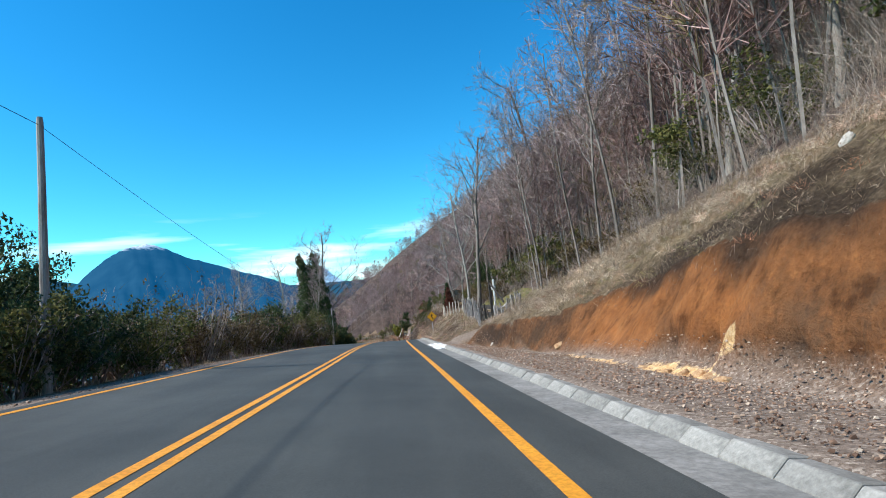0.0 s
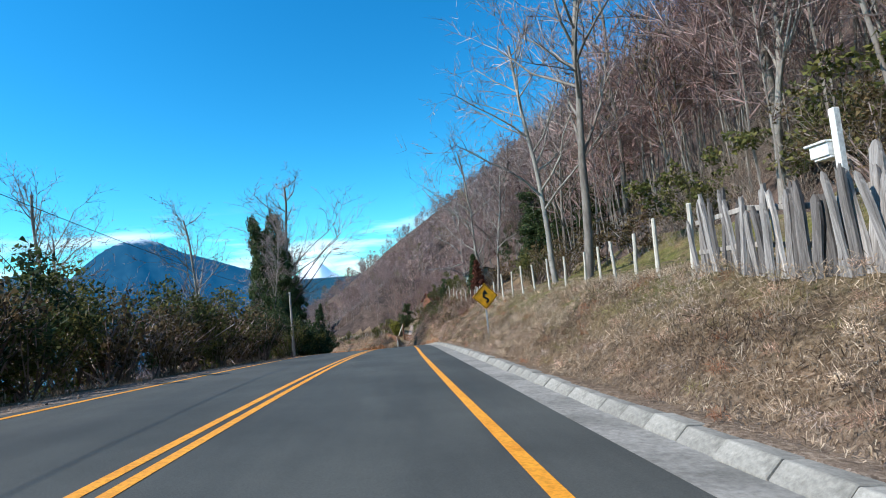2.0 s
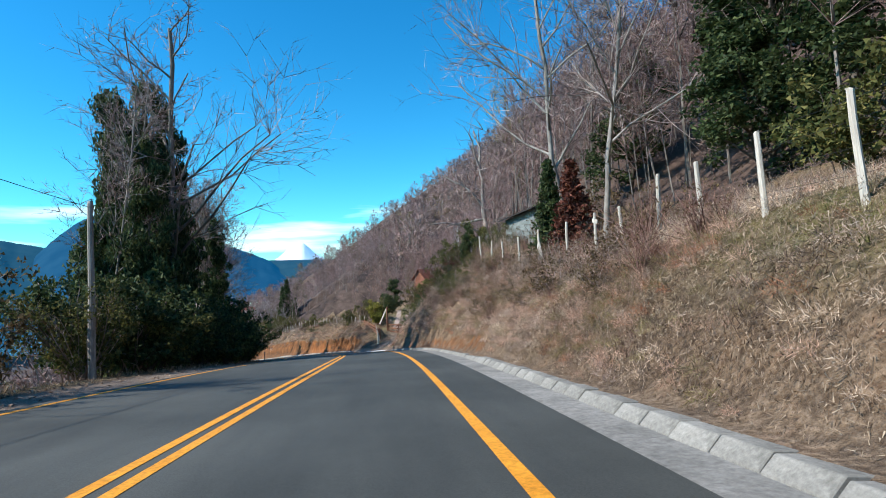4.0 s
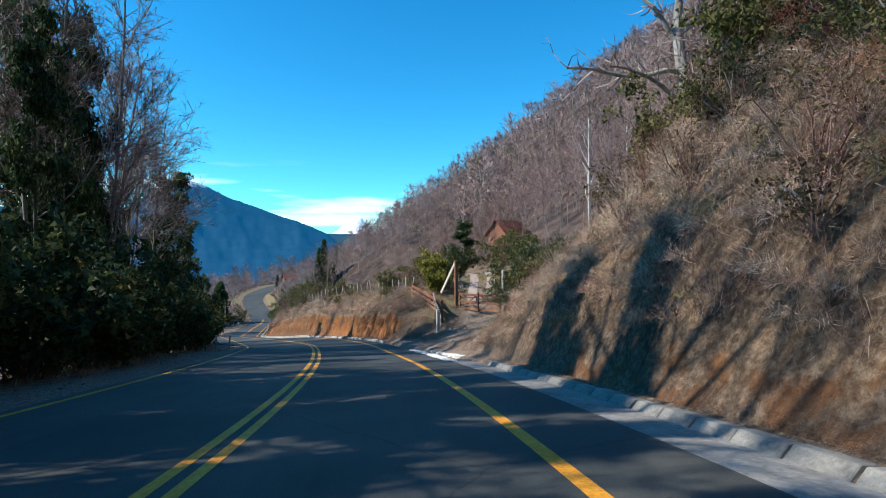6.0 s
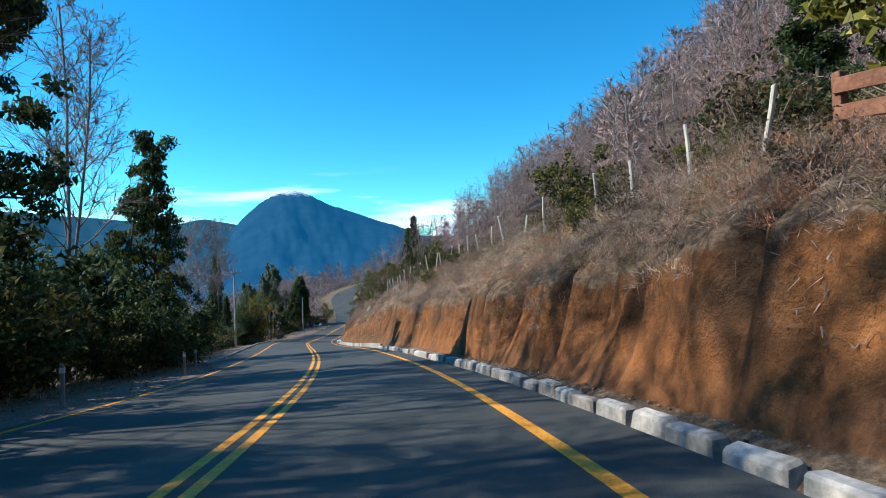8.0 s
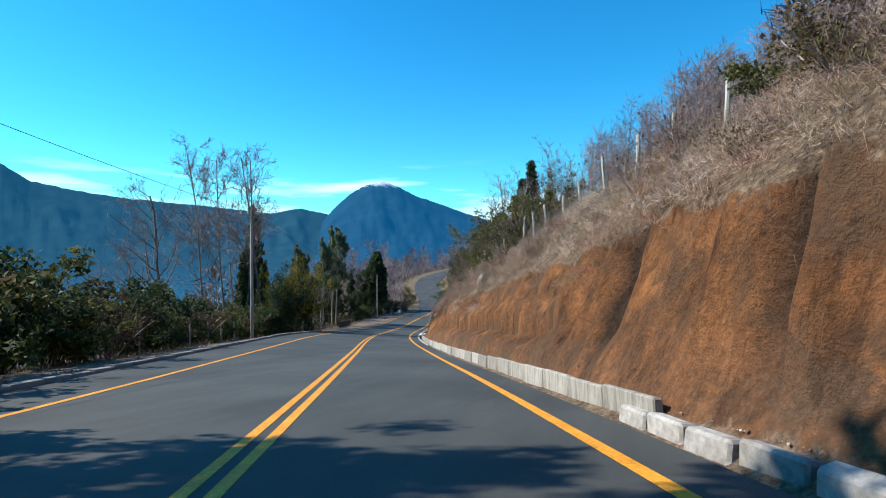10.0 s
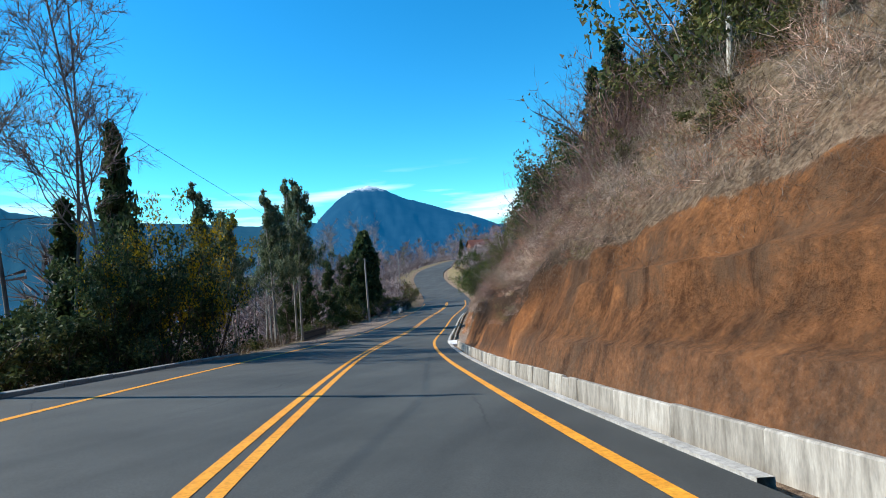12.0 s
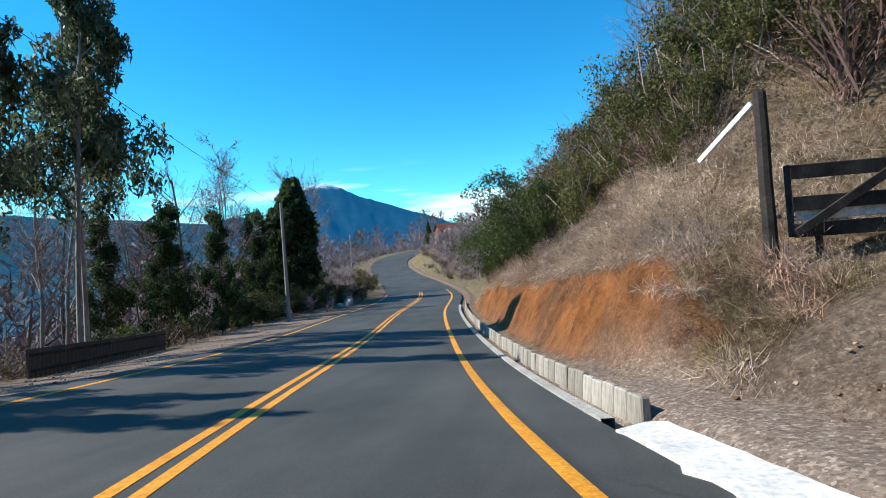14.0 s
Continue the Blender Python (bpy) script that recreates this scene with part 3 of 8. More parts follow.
CREST = [(-60, 12, 5.0), (8, 11, 3.9), (14, 11, 3.1), (20, 10.5, 2.4), (25, 9, 1.5), (30, 8.2, .4), (35, 10, .5), (37, 8.2, .9), (43, 8.2, 1.4), (50, 8.2, 1.5), (57, 9.5, 2.1), (75, 9, 2.8),
         (84, 9.3, 3.1), (92, 9.3, 3.6), (95, 9.3, 4.1), (98.4, 9.3, 4.75), (102, 9.3, 5.6), (110, 9.3, 6.4), (115, 9.3, 4.5), (120, 10.5, 1.5), (131, 9.5, 1.4), (134.5, 7.5, 2.6), (138, 7.5, 3.6), (150, 7.5, 4.1), (168, 7.6, 4.8),
         (190, 8.4, 5.0), (206, 7.8, 4.8), (217, 7.5, 3.9), (223, 7.5, 3.1), (224.8, 8, .9), (228.8, 7.5, .85), (231, 7.5, 2.0), (234, 7.5, 2.9), (250, 8, 3), (270, 9, 1.6), (300, 12, 1), (340, 10, 3.5)]
# beyond the crest: where the open ground ends and the wooded hill begins, and the open ground's slope
OPEN = [(-60, 13, .4), (22, 12, .45), (30, 17, .16), (45, 15, .14), (60, 14, .22), (80, 16, .22), (98, 16, .32), (110, 11, .5), (115, 14, .55), (119, 16, 1.1), (123, 16, .4), (127, 16.5, .12), (130, 17, .12), (136, 24, .17), (158, 25, .17), (168, 26, .16), (178, 32, .10), (203, 32, .12), (214, 13, .36),
        (222, 13, .36), (225, 14, .12), (229, 14, .12), (231, 12, .5), (234, 12, 1.0), (250, 13, .9), (262, 18, .4), (300, 19, .1), (340, 60, .1), (400, 16, .1), (460, 16, .1)]
LEFT_EDGE = [(-60, 3.7), (60, 3.8), (80, 4.1), (130, 4.0), (160, 4.1), (175, 3.95), (195, 3.95), (228, 4.15), (270, 3.9), (400, 3.7)]      # left edge line
LEFT_TAR = [(-60, 4.05), (60, 4.15), (80, 4.45), (130, 4.35), (156, 4.5), (164, 5.82), (216, 5.82), (226, 4.9), (270, 4.25), (400, 4.05)]      # where the tarmac ends on the left
RIGHT_LINE = [(-60, 3.42), (10, 3.42), (36, 3.41), (60, 3.3), (80, 3.19), (95, 3.13), (125, 3.2), (150, 3.35), (185, 3.4), (205, 3.33), (228, 3.15), (400, 3.1)]      # right edge line


def col(table, s, k):
    a = np.array(table, float)
    return np.interp(s, a[:, 0], a[:, k])


def kerb_d(s):
    return np.interp(s, [-60, 118, 134, 165, 172, 400], [5.0, 5.0, 4.5, 4.35, 4.5, 4.5])


def land(s, d):
    """Height of the ground over the road's centre at station s, d to the right; metres."""
    s, d = np.broadcast_arrays(np.asarray(s, float), np.asarray(d, float))
    c, _ = line_at(s)
    fall = np.tan(np.radians(c[..., 3]))
    kd = kerb_d(s)
    hk = -fall * kd + 0.12
    fd, fh = col(FOOT, s, 1), col(FOOT, s, 2)
    md, mh = col(MIDDLE, s, 1), col(MIDDLE, s, 2)
    cd, ch = col(CREST, s, 1), col(CREST, s, 2)
    od, os_ = col(OPEN, s, 1), col(OPEN, s, 2)
    od = np.maximum(od, cd + 0.5)
    oh = ch + os_ * (od - cd)
    steep = np.interp(s, [-60, 60, 120, 160, 200, 240, 290, 340, 400, 480, 600], [.70, .69, .66, .635, .64, .67, .785, .76, .70, .69, .68])
    top = oh + steep * np.clip(d - od, 0, 180) + 0.1 * np.clip(d - od - 180, 0, None)

    def seg(x0, y0, x1, y1):
        return y0 + (y1 - y0) * np.clip((d - x0) / np.maximum(x1 - x0, 0.05), 0, 1)
    wf = np.clip((d - fd) / np.maximum(md - fd, 0.05), 0, 1)
    ledge = np.interp(s, [170, 175, 204, 210], [0, 1, 1, 0]) * (mh - fh) * 0.08 * np.sin(4 * np.pi * wf + 0.8 * vnoise(s * 0.25, d * 0) * np.sin(np.pi * wf))
    right = np.where(d < kd + 0.35, -fall * d - 0.15 + 0.27 * np.clip((d - kd + 0.1) / 0.35, 0, 1),
                     np.where(d < fd, seg(kd + 0.35, hk, fd, fh), np.where(d < md, seg(fd, fh, md, mh) + ledge, np.where(d < cd, seg(md, mh, cd, ch), np.where(d < od, seg(cd, ch, od, oh), top)))))
    u = -d
    le = col(LEFT_TAR, s, 1) + 0.05
    he = fall * le
    sh = np.interp(s, [-60, 60, 100, 165, 175, 260, 400], [7.2, 7.2, 6.4, 7.2, 8.3, 8.3, 7])       # end of the left shoulder
    left = np.where(u < le, fall * u - 0.15 + 0.10 * np.clip((u - le + 0.4) / 0.4, 0, 1), np.interp(u, [0, 9, 12, 20, 40, 100, 300, 900, 3500], [0, 0, -.5, -3, -8, -22, -42, -70, -90]) * np.clip((u - sh) / 2, 0, 1)
                    + (he - 0.06) * np.clip(1 - (u - le) / 6, 0, 1))
    h = np.where(d >= 0, right, left)
    far = np.clip((np.abs(d) - np.where(d > 0, 20, 9)) / 30, 0, 1)
    h = h + far * (vnoise(s * 0.05, d * 0.05) * 2.2) + np.clip((np.abs(d) - 60) / 60, 0, 1) * vnoise(s * 0.012 + 5, d * 0.012) * 9
    # rills and lumps of the cutting
    on = np.clip((d - fd) / 0.3, 0, 1) * np.clip((od + 2 - d) / 2, 0, 1)
    h = h + on * (0.22 * vnoise(s * 0.8, d * 0.5 + 3) + 0.08 * vnoise(s * 2.7, d * 1.9))
    # beyond the road's end the valley opens
    drop = np.clip((s - S_MAX) / 500, 0, 1)
    h = h - drop * 26
    return h


def spot(s, d, h=0.0, sink=0.0):
    """A world point on the ground at station s, d; h above it."""
    p, z = place_xy(s, d)
    return Vector((float(p[0]), float(p[1]), float(z + land(s, d)) + h - sink))


def heading(s):
    """Angle (degrees, about z) that turns +y to the road's direction."""
    _, t = line_at(s)
    return math.degrees(math.atan2(-t[0], t[1]))


def at_road(s, d, h):
    """A world point h over the road's centre height."""
    p, z = place_xy(s, d)
    return Vector((float(p[0]), float(p[1]), float(z) + h))


def axis(*pieces):
    out = [pieces[0][0]]
    for a, b, step in pieces:
        n = max(1, int(round((b - a) / step)))
        out += list(a + (b - a) * (np.arange(n) + 1) / n)
    return np.array(out)


GULLIES = [(136.2, .25, .6), (138.6, .16, .7), (141.2, .2, 1), (144.6, .22, 1), (146.6, .12, .6), (148.6, .22, 1), (151.8, .15, .7), (155.4, .2, .9), (159.6, .22, 1), (163.2, .15, .7), (166.8, .2, .8), (171.2, .25, .9)]


def build_ground():
    ss = axis((-60, -6, 3), (-6, 5, 0.55), (5, 17, 0.2), (17, 134, 0.55), (134, 174, 0.2), (174, 203, 0.45), (203, 224, 0.22), (224, 262, 0.45), (262, 400, 2.5), (400, 900, 25), (900, 3600, 150))
    dd = axis((-3600, -900, 150), (-900, -120, 30), (-120, -40, 5), (-40, -12, 1.5), (-12, -3.2, 0.7), (-3.2, 3.8, 3.5), (3.8, 12, 0.22), (12, 24, 1.0), (24, 60, 2.5), (60, 220, 10), (220, 700, 60))
    s, d = np.meshgrid(ss, dd, indexing="ij")
    p, z = place_xy(s, d)
    v = np.stack([p[..., 0], p[..., 1], z + land(s, d)], -1)
    # rough the face of the cutting sideways
    on = np.clip((d - col(FOOT, s, 1)) / 0.4, 0, 1) * np.clip((col(CREST, s, 1) - d) / 0.6, 0, 1)
    gully = np.interp(s, [-60, 120, 134, 165, 175, 200, 208, 400], [0.6, 0.6, 1.5, 1.5, 0.9, 0.8, 1.2, 1.2])
    push = on * gully * (0.34 * vnoise(s * 0.55 + 9, d * 0.1 + z * 0.02) + 0.16 * vnoise(s * 1.7, d * 0.3) + 0.07 * vnoise(s * 3.1 + 4, d * 2.2) + np.interp(s, [200, 206, 224, 225], [0, 0.12, 0.12, 0]) * vnoise(s * 2.3 + 1, d * 0.3))
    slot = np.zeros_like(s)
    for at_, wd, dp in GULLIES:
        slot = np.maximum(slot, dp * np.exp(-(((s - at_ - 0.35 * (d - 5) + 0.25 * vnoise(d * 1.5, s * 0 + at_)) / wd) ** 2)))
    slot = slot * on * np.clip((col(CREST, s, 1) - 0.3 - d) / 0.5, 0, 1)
    wf = np.clip((d - col(FOOT, s, 1)) / np.maximum(col(MIDDLE, s, 1) - col(FOOT, s, 1), 0.05), 0, 2)      # undercut lip of the last cutting
    lip = np.interp(s, [170, 200, 204, 222, 223.5], [0.3, 0.4, 1, 1, 0]) * (0.10 * np.exp(-((wf - 0.72) / 0.18) ** 2) - 0.12 * np.exp(-((wf - 1.0) / 0.16) ** 2))
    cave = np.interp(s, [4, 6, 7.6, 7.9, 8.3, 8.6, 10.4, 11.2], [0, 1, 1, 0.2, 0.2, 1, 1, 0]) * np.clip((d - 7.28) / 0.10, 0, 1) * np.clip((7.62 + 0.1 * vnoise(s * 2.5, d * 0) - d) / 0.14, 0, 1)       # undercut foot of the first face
    rise = np.clip((d - col(FOOT, s, 1)) / np.maximum(col(MIDDLE, s, 1) - col(FOOT, s, 1), 0.05), 0, 1.2)
    gouge = np.interp(s, [172, 176, 200, 204], [0, 1, 1, 0]) * (0.16 * np.exp(-((rise - 0.38 - 0.10 * vnoise(s * 0.16, s * 0)) / 0.07) ** 2) - 0.12 * np.exp(-((rise - 0.56 - 0.12 * vnoise(s * 0.2 + 5, s * 0)) / 0.09) ** 2))
    v[..., 0] += gouge + push + 0.55 * slot + lip + 0.34 * cave
    n, m = s.shape
    i = np.arange(n * m).reshape(n, m)
    f = np.stack([i[:-1, :-1], i[:-1, 1:], i[1:, 1:], i[1:, :-1]], -1).reshape(-1, 4)
    fs, fd = s[:-1, :-1].ravel(), d[:-1, :-1].ravel()
    # far ground takes the material with haze put into its colour
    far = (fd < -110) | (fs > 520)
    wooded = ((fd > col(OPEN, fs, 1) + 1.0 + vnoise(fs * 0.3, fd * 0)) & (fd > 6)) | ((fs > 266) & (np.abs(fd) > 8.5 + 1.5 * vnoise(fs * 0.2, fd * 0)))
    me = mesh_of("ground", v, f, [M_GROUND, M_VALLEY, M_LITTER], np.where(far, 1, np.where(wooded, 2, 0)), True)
    # what covers the ground: red = bare clay, green = living grass, blue = gravel
    fdd, mdd, cdd = col(FOOT, s, 1), col(MIDDLE, s, 1), col(CREST, s, 1)
    clay_on = np.interp(s, [-60, 27, 30, 84, 88, 117, 120, 132, 135, 220, 223, 228, 231, 255, 262, 400], [1, 1, 0.3, 0.1, 0.6, 0.5, 0.1, 0.1, 1, 1, 0.3, 0.3, 1, 1, 0.1, 0.1])
    low = np.interp(s, [-60, 60, 88, 118, 130, 140, 165, 172, 400], [1.1, 1.1, 0.36, 0.32, 1, 0.9, 0.9, 1.12, 1.1])
    red = clay_on * np.clip((d - fdd + 0.25) / 0.25, 0, 1) * np.clip((fdd + (mdd - fdd) * low - d) / 0.35 + 0.5, 0, 1)
    green = np.interp(s, [-60, 40, 45, 70, 80, 120, 126, 160, 180, 400], [.15, .2, .9, .9, .12, .12, .6, .3, .12, .3]) * np.clip((d - 6.5) / 1.5, 0, 1) * np.clip((24 - d) / 6, 0, 1)
    green = np.where(d < 0, 0.5 * np.clip((-d - 7) / 2, 0, 1), green)
    green = np.where(s > 262, 0.5 * np.clip((np.abs(d) - 4.6) / 1.5, 0, 1), green)
    blue = np.clip((fdd + np.interp(s, [14, 18, 28, 31], [0.35, 0.02, 0.02, 0.35]) - d) / 0.3, 0, 1) * np.clip((d - 3) / 1, 0, 1) * np.interp(s, [-60, 27, 36, 44, 110, 120, 131, 135, 221, 224, 229, 233, 400], [1, 1, .8, .2, .2, .9, .9, .12, .12, 1, 1, .2, .2])
    drive = np.exp(-((s - (121.6 + (d - 4.5) * 1.7)) / 2.7) ** 2) * np.clip((13 - d) / 2, 0, 1) * np.clip((d - 4) / 1, 0, 1)
    drive = np.maximum(drive, np.exp(-((s - 226.2 - 0.2 * (d - 5)) / 1.6) ** 2) * np.clip((14 - d) / 3, 0, 1) * np.clip((d - 4) / 1, 0, 1))
    drive = np.maximum(drive, np.exp(-((s - 33.5) / 2.4) ** 2) * np.clip((15 - d) / 3, 0, 1) * np.clip((d - 4) / 1, 0, 1))
    sh = np.interp(s, [-60, 60, 100, 165, 175, 260, 400], [7.2, 7.2, 6.4, 6.6, 8.3, 8.3, 7])
    blue = np.maximum(np.maximum(blue, np.clip(drive * 1.3, 0, 0.9)), np.where(d < -3, np.clip((sh + 0.4 + d) / 0.6, 0, 1) * np.interp(s, [258, 275], [0.9, 0.15]), 0))
    # dark brown along the gullies, strongest at the middle of each slot
    soil_shade = slot * 2.4 - 0.2
    soil_shade = np.maximum(soil_shade, 0.93 * np.interp(s, [15, 18, 28, 30], [0, 1, 1, 0]) * np.clip((d - fdd + 0.1) / 0.2, 0, 1) * np.clip((mdd + 0.15 - d) / 0.25, 0, 1) * np.clip(0.85 + 0.7 * vnoise(s * 0.8, d * 0.6), 0, 1))
    # topsoil under the last cutting's lip, with the overhang's shade painted in
    soil_shade = np.maximum(soil_shade, 0.95 * np.interp(s, [200, 208, 223, 224], [0, 1, 1, 0]) * np.clip((d - mdd + 0.52 + 0.42 * vnoise(s * 1.5, d * 0)) / 0.22, 0, 1) * np.clip((mdd + 0.7 - d) / 0.3, 0, 1) * np.clip(1.05 + 0.7 * vnoise(s * 0.9, d * 0.4), 0, 1))
    soil_shade = np.maximum(soil_shade, 0.92 * np.interp(s, [-6, 0, 13, 17], [1, 1, 1, 0]) * np.clip((d - mdd + 0.32 + 0.35 * vnoise(s * 0.9, d * 0)) / 0.25, 0, 1) * np.clip((mdd + np.interp(s, [8, 12, 16], [2.0, 1.7, 0.9]) - d) / 0.4, 0, 1) * np.clip(0.9 + 1.0 * vnoise(s * 0.7, d * 0.7), 0, 1))
    # shade of the undercut foot, put into the colour
    soil_shade = np.maximum(soil_shade, 0.9 * cave)
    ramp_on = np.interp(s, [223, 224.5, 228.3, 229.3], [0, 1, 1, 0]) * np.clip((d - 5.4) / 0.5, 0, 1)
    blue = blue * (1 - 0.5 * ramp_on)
    soil_shade = np.maximum(soil_shade, ramp_on * np.clip(0.55 + 0.5 * vnoise(s * 1.1, d * 1.1), 0, 0.9))
    soil_shade = np.maximum(soil_shade, np.interp(s, [200, 206, 223, 224], [0, 1, 1, 0]) * (d > fdd) * np.clip(mdd + 0.3 - d, 0, 1) * np.clip(0.38 + 1.1 * vnoise(s * 0.8 + 3, d * 1.6), 0, 0.75))
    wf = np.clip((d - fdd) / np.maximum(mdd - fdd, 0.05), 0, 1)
    soil_shade = np.maximum(soil_shade, 0.32 * np.interp(s, [171, 175, 200, 205], [0, 1, 1, 0]) * np.clip((0.5 + 0.12 * vnoise(s * 0.4, d * 0) - wf) / 0.06, 0, 1) * (d > fdd) * np.clip(0.75 + 0.9 * vnoise(s * 0.6, d * 1.5), 0, 1))
    zone = np.stack([red, green, blue, np.ones_like(red)], -1).astype(np.float32)
    at = me.color_attributes.new("zone", "FLOAT_COLOR", "POINT")
    at.data.foreach_set("color", zone.ravel())
    ochre = red * np.interp(s, [-60, 14, 17, 134, 136, 158, 164, 203, 207, 223, 224, 228, 230, 262, 270], [.5, .5, 0, 0, .5, .45, 0, 0, .5, .5, 0, 0, .5, .5, 0]) * np.clip(0.75 + 1.0 * vnoise(s * 0.45 + 2, d * 0.9), 0, 1)
    ochre = ochre * np.where((s > 134) & (s < 166), np.clip((0.62 + 0.4 * vnoise(s * 1.1, s * 0) - wf) / 0.2, 0, 1), 1.0)
    chalk = np.clip(1 - np.abs(s - 8.05 - 0.12 * vnoise(d * 4, s * 0)) / 0.42, 0, 1) * np.clip((d - 7.3) / 0.1, 0, 1) * np.clip((7.78 - d) / 0.15, 0, 1)
    chalk = np.maximum(chalk, np.interp(s, [7.6, 8.2, 9, 10.4, 10.8, 11.4, 12, 15, 16.5], [0, 0.8, 0.9, 0.8, 0.4, 0.4, 0.7, 0.6, 0]) * np.clip((d - 6.98 - 0.12 * vnoise(s * 1.6, d * 0)) / 0.12, 0, 1) * np.clip((7.36 - d) / 0.1, 0, 1))
    chalk = np.maximum(chalk, 0.72 * np.clip(1 - np.abs(s - 205.0) / 1.4, 0, 1) ** 0.5 * np.clip(1 - np.abs(d - 5.28 - 0.1 * vnoise(s * 1.5, d * 0)) / 0.12, 0, 1))
    chalk = np.maximum(chalk, 0.62 * np.clip(1.4 - np.abs(s - 190.9) / 0.8, 0, 1) * np.clip(1.2 - np.abs(d - 5.5) / 0.13, 0, 1))
    at4 = me.attributes.new("chalk", "FLOAT", "POINT")
    at4.data.foreach_set("value", chalk.astype(np.float32).ravel())
    at3 = me.attributes.new("soil_shade", "FLOAT", "POINT")
    at3.data.foreach_set("value", np.clip(soil_shade, 0, 0.92).astype(np.float32).ravel())
    at2 = me.attributes.new("ochre", "FLOAT", "POINT")
    at2.data.foreach_set("value", np.clip(ochre, 0, 1).astype(np.float32).ravel())
    return tagged(new("ground", me), "dry grassy hillside, clay cuttings, gravel verges and valley floor", "ground", kind="structure")


def strip(name, s_vals, d0, d1, lift, mats, across=1, droop=0.0):
    """A ribbon that lies on the road's cross fall between two lateral lines."""
    s_vals = np.asarray(s_vals, float)
    c, t = line_at(s_vals)
    fall = np.tan(np.radians(c[:, 3]))
    rows = []
    for k in range(across + 1):
        w = k / across
        d = np.broadcast_to(d0, s_vals.shape) * (1 - w) + np.broadcast_to(d1, s_vals.shape) * w
        rows.append(np.stack([c[:, 0] + d * t[:, 1], c[:, 1] - d * t[:, 0], c[:, 2] - fall * d + lift], -1))
    v = np.stack(rows, 1)
    n, m = v.shape[:2]
    i = np.arange(n * m).reshape(n, m)
    f = np.stack([i[:-1, :-1], i[:-1, 1:], i[1:, 1:], i[1:, :-1]], -1).reshape(-1, 4)
    if droop:
        # a skirt down both edges gives the layer its thickness
        low = v[:, [0, -1]] - np.array([0, 0, droop])
        j = n * m + np.arange(n * 2).reshape(n, 2)
        fl = np.stack([i[:-1, 0], i[1:, 0], j[1:, 0], j[:-1, 0]], -1)
        fr = np.stack([i[1:, -1], i[:-1, -1], j[:-1, 1], j[1:, 1]], -1)
        return mesh_of(name, np.concatenate([v.reshape(-1, 3), low.reshape(-1, 3)]), np.concatenate([f, fl, fr]), mats, None, False)
    return mesh_of(name, v.reshape(-1, 3), f, mats, None, False)


def right_edge(s):
    """Where the tarmac ends on the right."""
    return np.interp(s, [-60, 118, 134, 150, 400], [4.4, 4.4, 4.3, 4.05, 4.05])


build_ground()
s_road = np.arange(-58, 408, 1.0)
road = tagged(new("road", strip("road", s_road, -(col(LEFT_TAR, s_road, 1) + 0.06 * vnoise(s_road * 0.7, s_road * 0)), right_edge(s_road), 0.0, M_ASPHALT, 6, 0.12)),
              "grey asphalt two-lane mountain road", "road", kind="structure")
s_fine = np.arange(-58, 286, 1.0)
for nm, d0, d1 in (("centre_line", -0.19, -0.06), ("centre_line", 0.06, 0.19)):
    part(nm, strip(nm, s_fine, d0, d1, 0.005, M_YELLOW), road, "yellow painted line")
rl_ = col(RIGHT_LINE, s_fine, 1)
part("edge_line", strip("edge_line", s_fine, rl_ - 0.08, rl_ + 0.08, 0.005, M_YELLOW), road, "yellow painted edge line")
le_ = col(LEFT_EDGE, s_fine, 1)
part("edge_line", strip("edge_line", s_fine, -le_ - 0.07, -le_ + 0.07, 0.005, M_YELLOW), road, "yellow painted edge line")


# ---------------------------------------------------------------- lake and mountains
def build_lake():
    a = np.linspace(-85, -12, 40)
    r = np.array([700, 1200, 2000, 3000, 4200.0])
    A, Rr = np.meshgrid(np.radians(a), r, indexing="ij")
    v = np.stack([-20 + Rr * np.sin(A), 120 + Rr * np.cos(A), np.full_like(A, -66.0)], -1)
    n, m = A.shape
    i = np.arange(n * m).reshape(n, m)
    f = np.stack([i[:-1, :-1], i[1:, :-1], i[1:, 1:], i[:-1, 1:]], -1).reshape(-1, 4)
    tagged(new("water", mesh_of("water", v, f, M_WATER)), "blue lake far down in the valley", "lake", kind="structure")


SKYLINE = [(-110, 6), (-70, 6.5), (-61, 7.0), (-57.9, 7.7), (-56.8, 8.0), (-54.9, 6.7), (-52, 6.15), (-47.6, 5.6), (-40, 5.05), (-35, 4.5), (-32.2, 5.1), (-29.6, 4.6), (-27, 4.0), (-20, 3.0), (-12, 2.9), (-5, 2.8), (10, 2.6), (45, 2.5)]
PEAKLINE = [(-31, 0.5), (-29.8, 3.8), (-28.4, 5.4), (-26.6, 6.95), (-25.4, 7.55), (-24.6, 7.85), (-23.6, 8.1), (-22.6, 7.85), (-21.7, 7.45), (-19.9, 6.5), (-17.4, 5.65), (-15, 4.75), (-13.2, 4.2), (-11.5, 3.5), (-10, 2.8), (-8.5, 1.5), (-7, 0.2)]
CONELINE = [(-10.8, 2.0), (-9.1, 3.2), (-8.0, 4.2), (-7.2, 4.7), (-6.6, 4.65), (-5.4, 3.5), (-3.5, 2.2)]


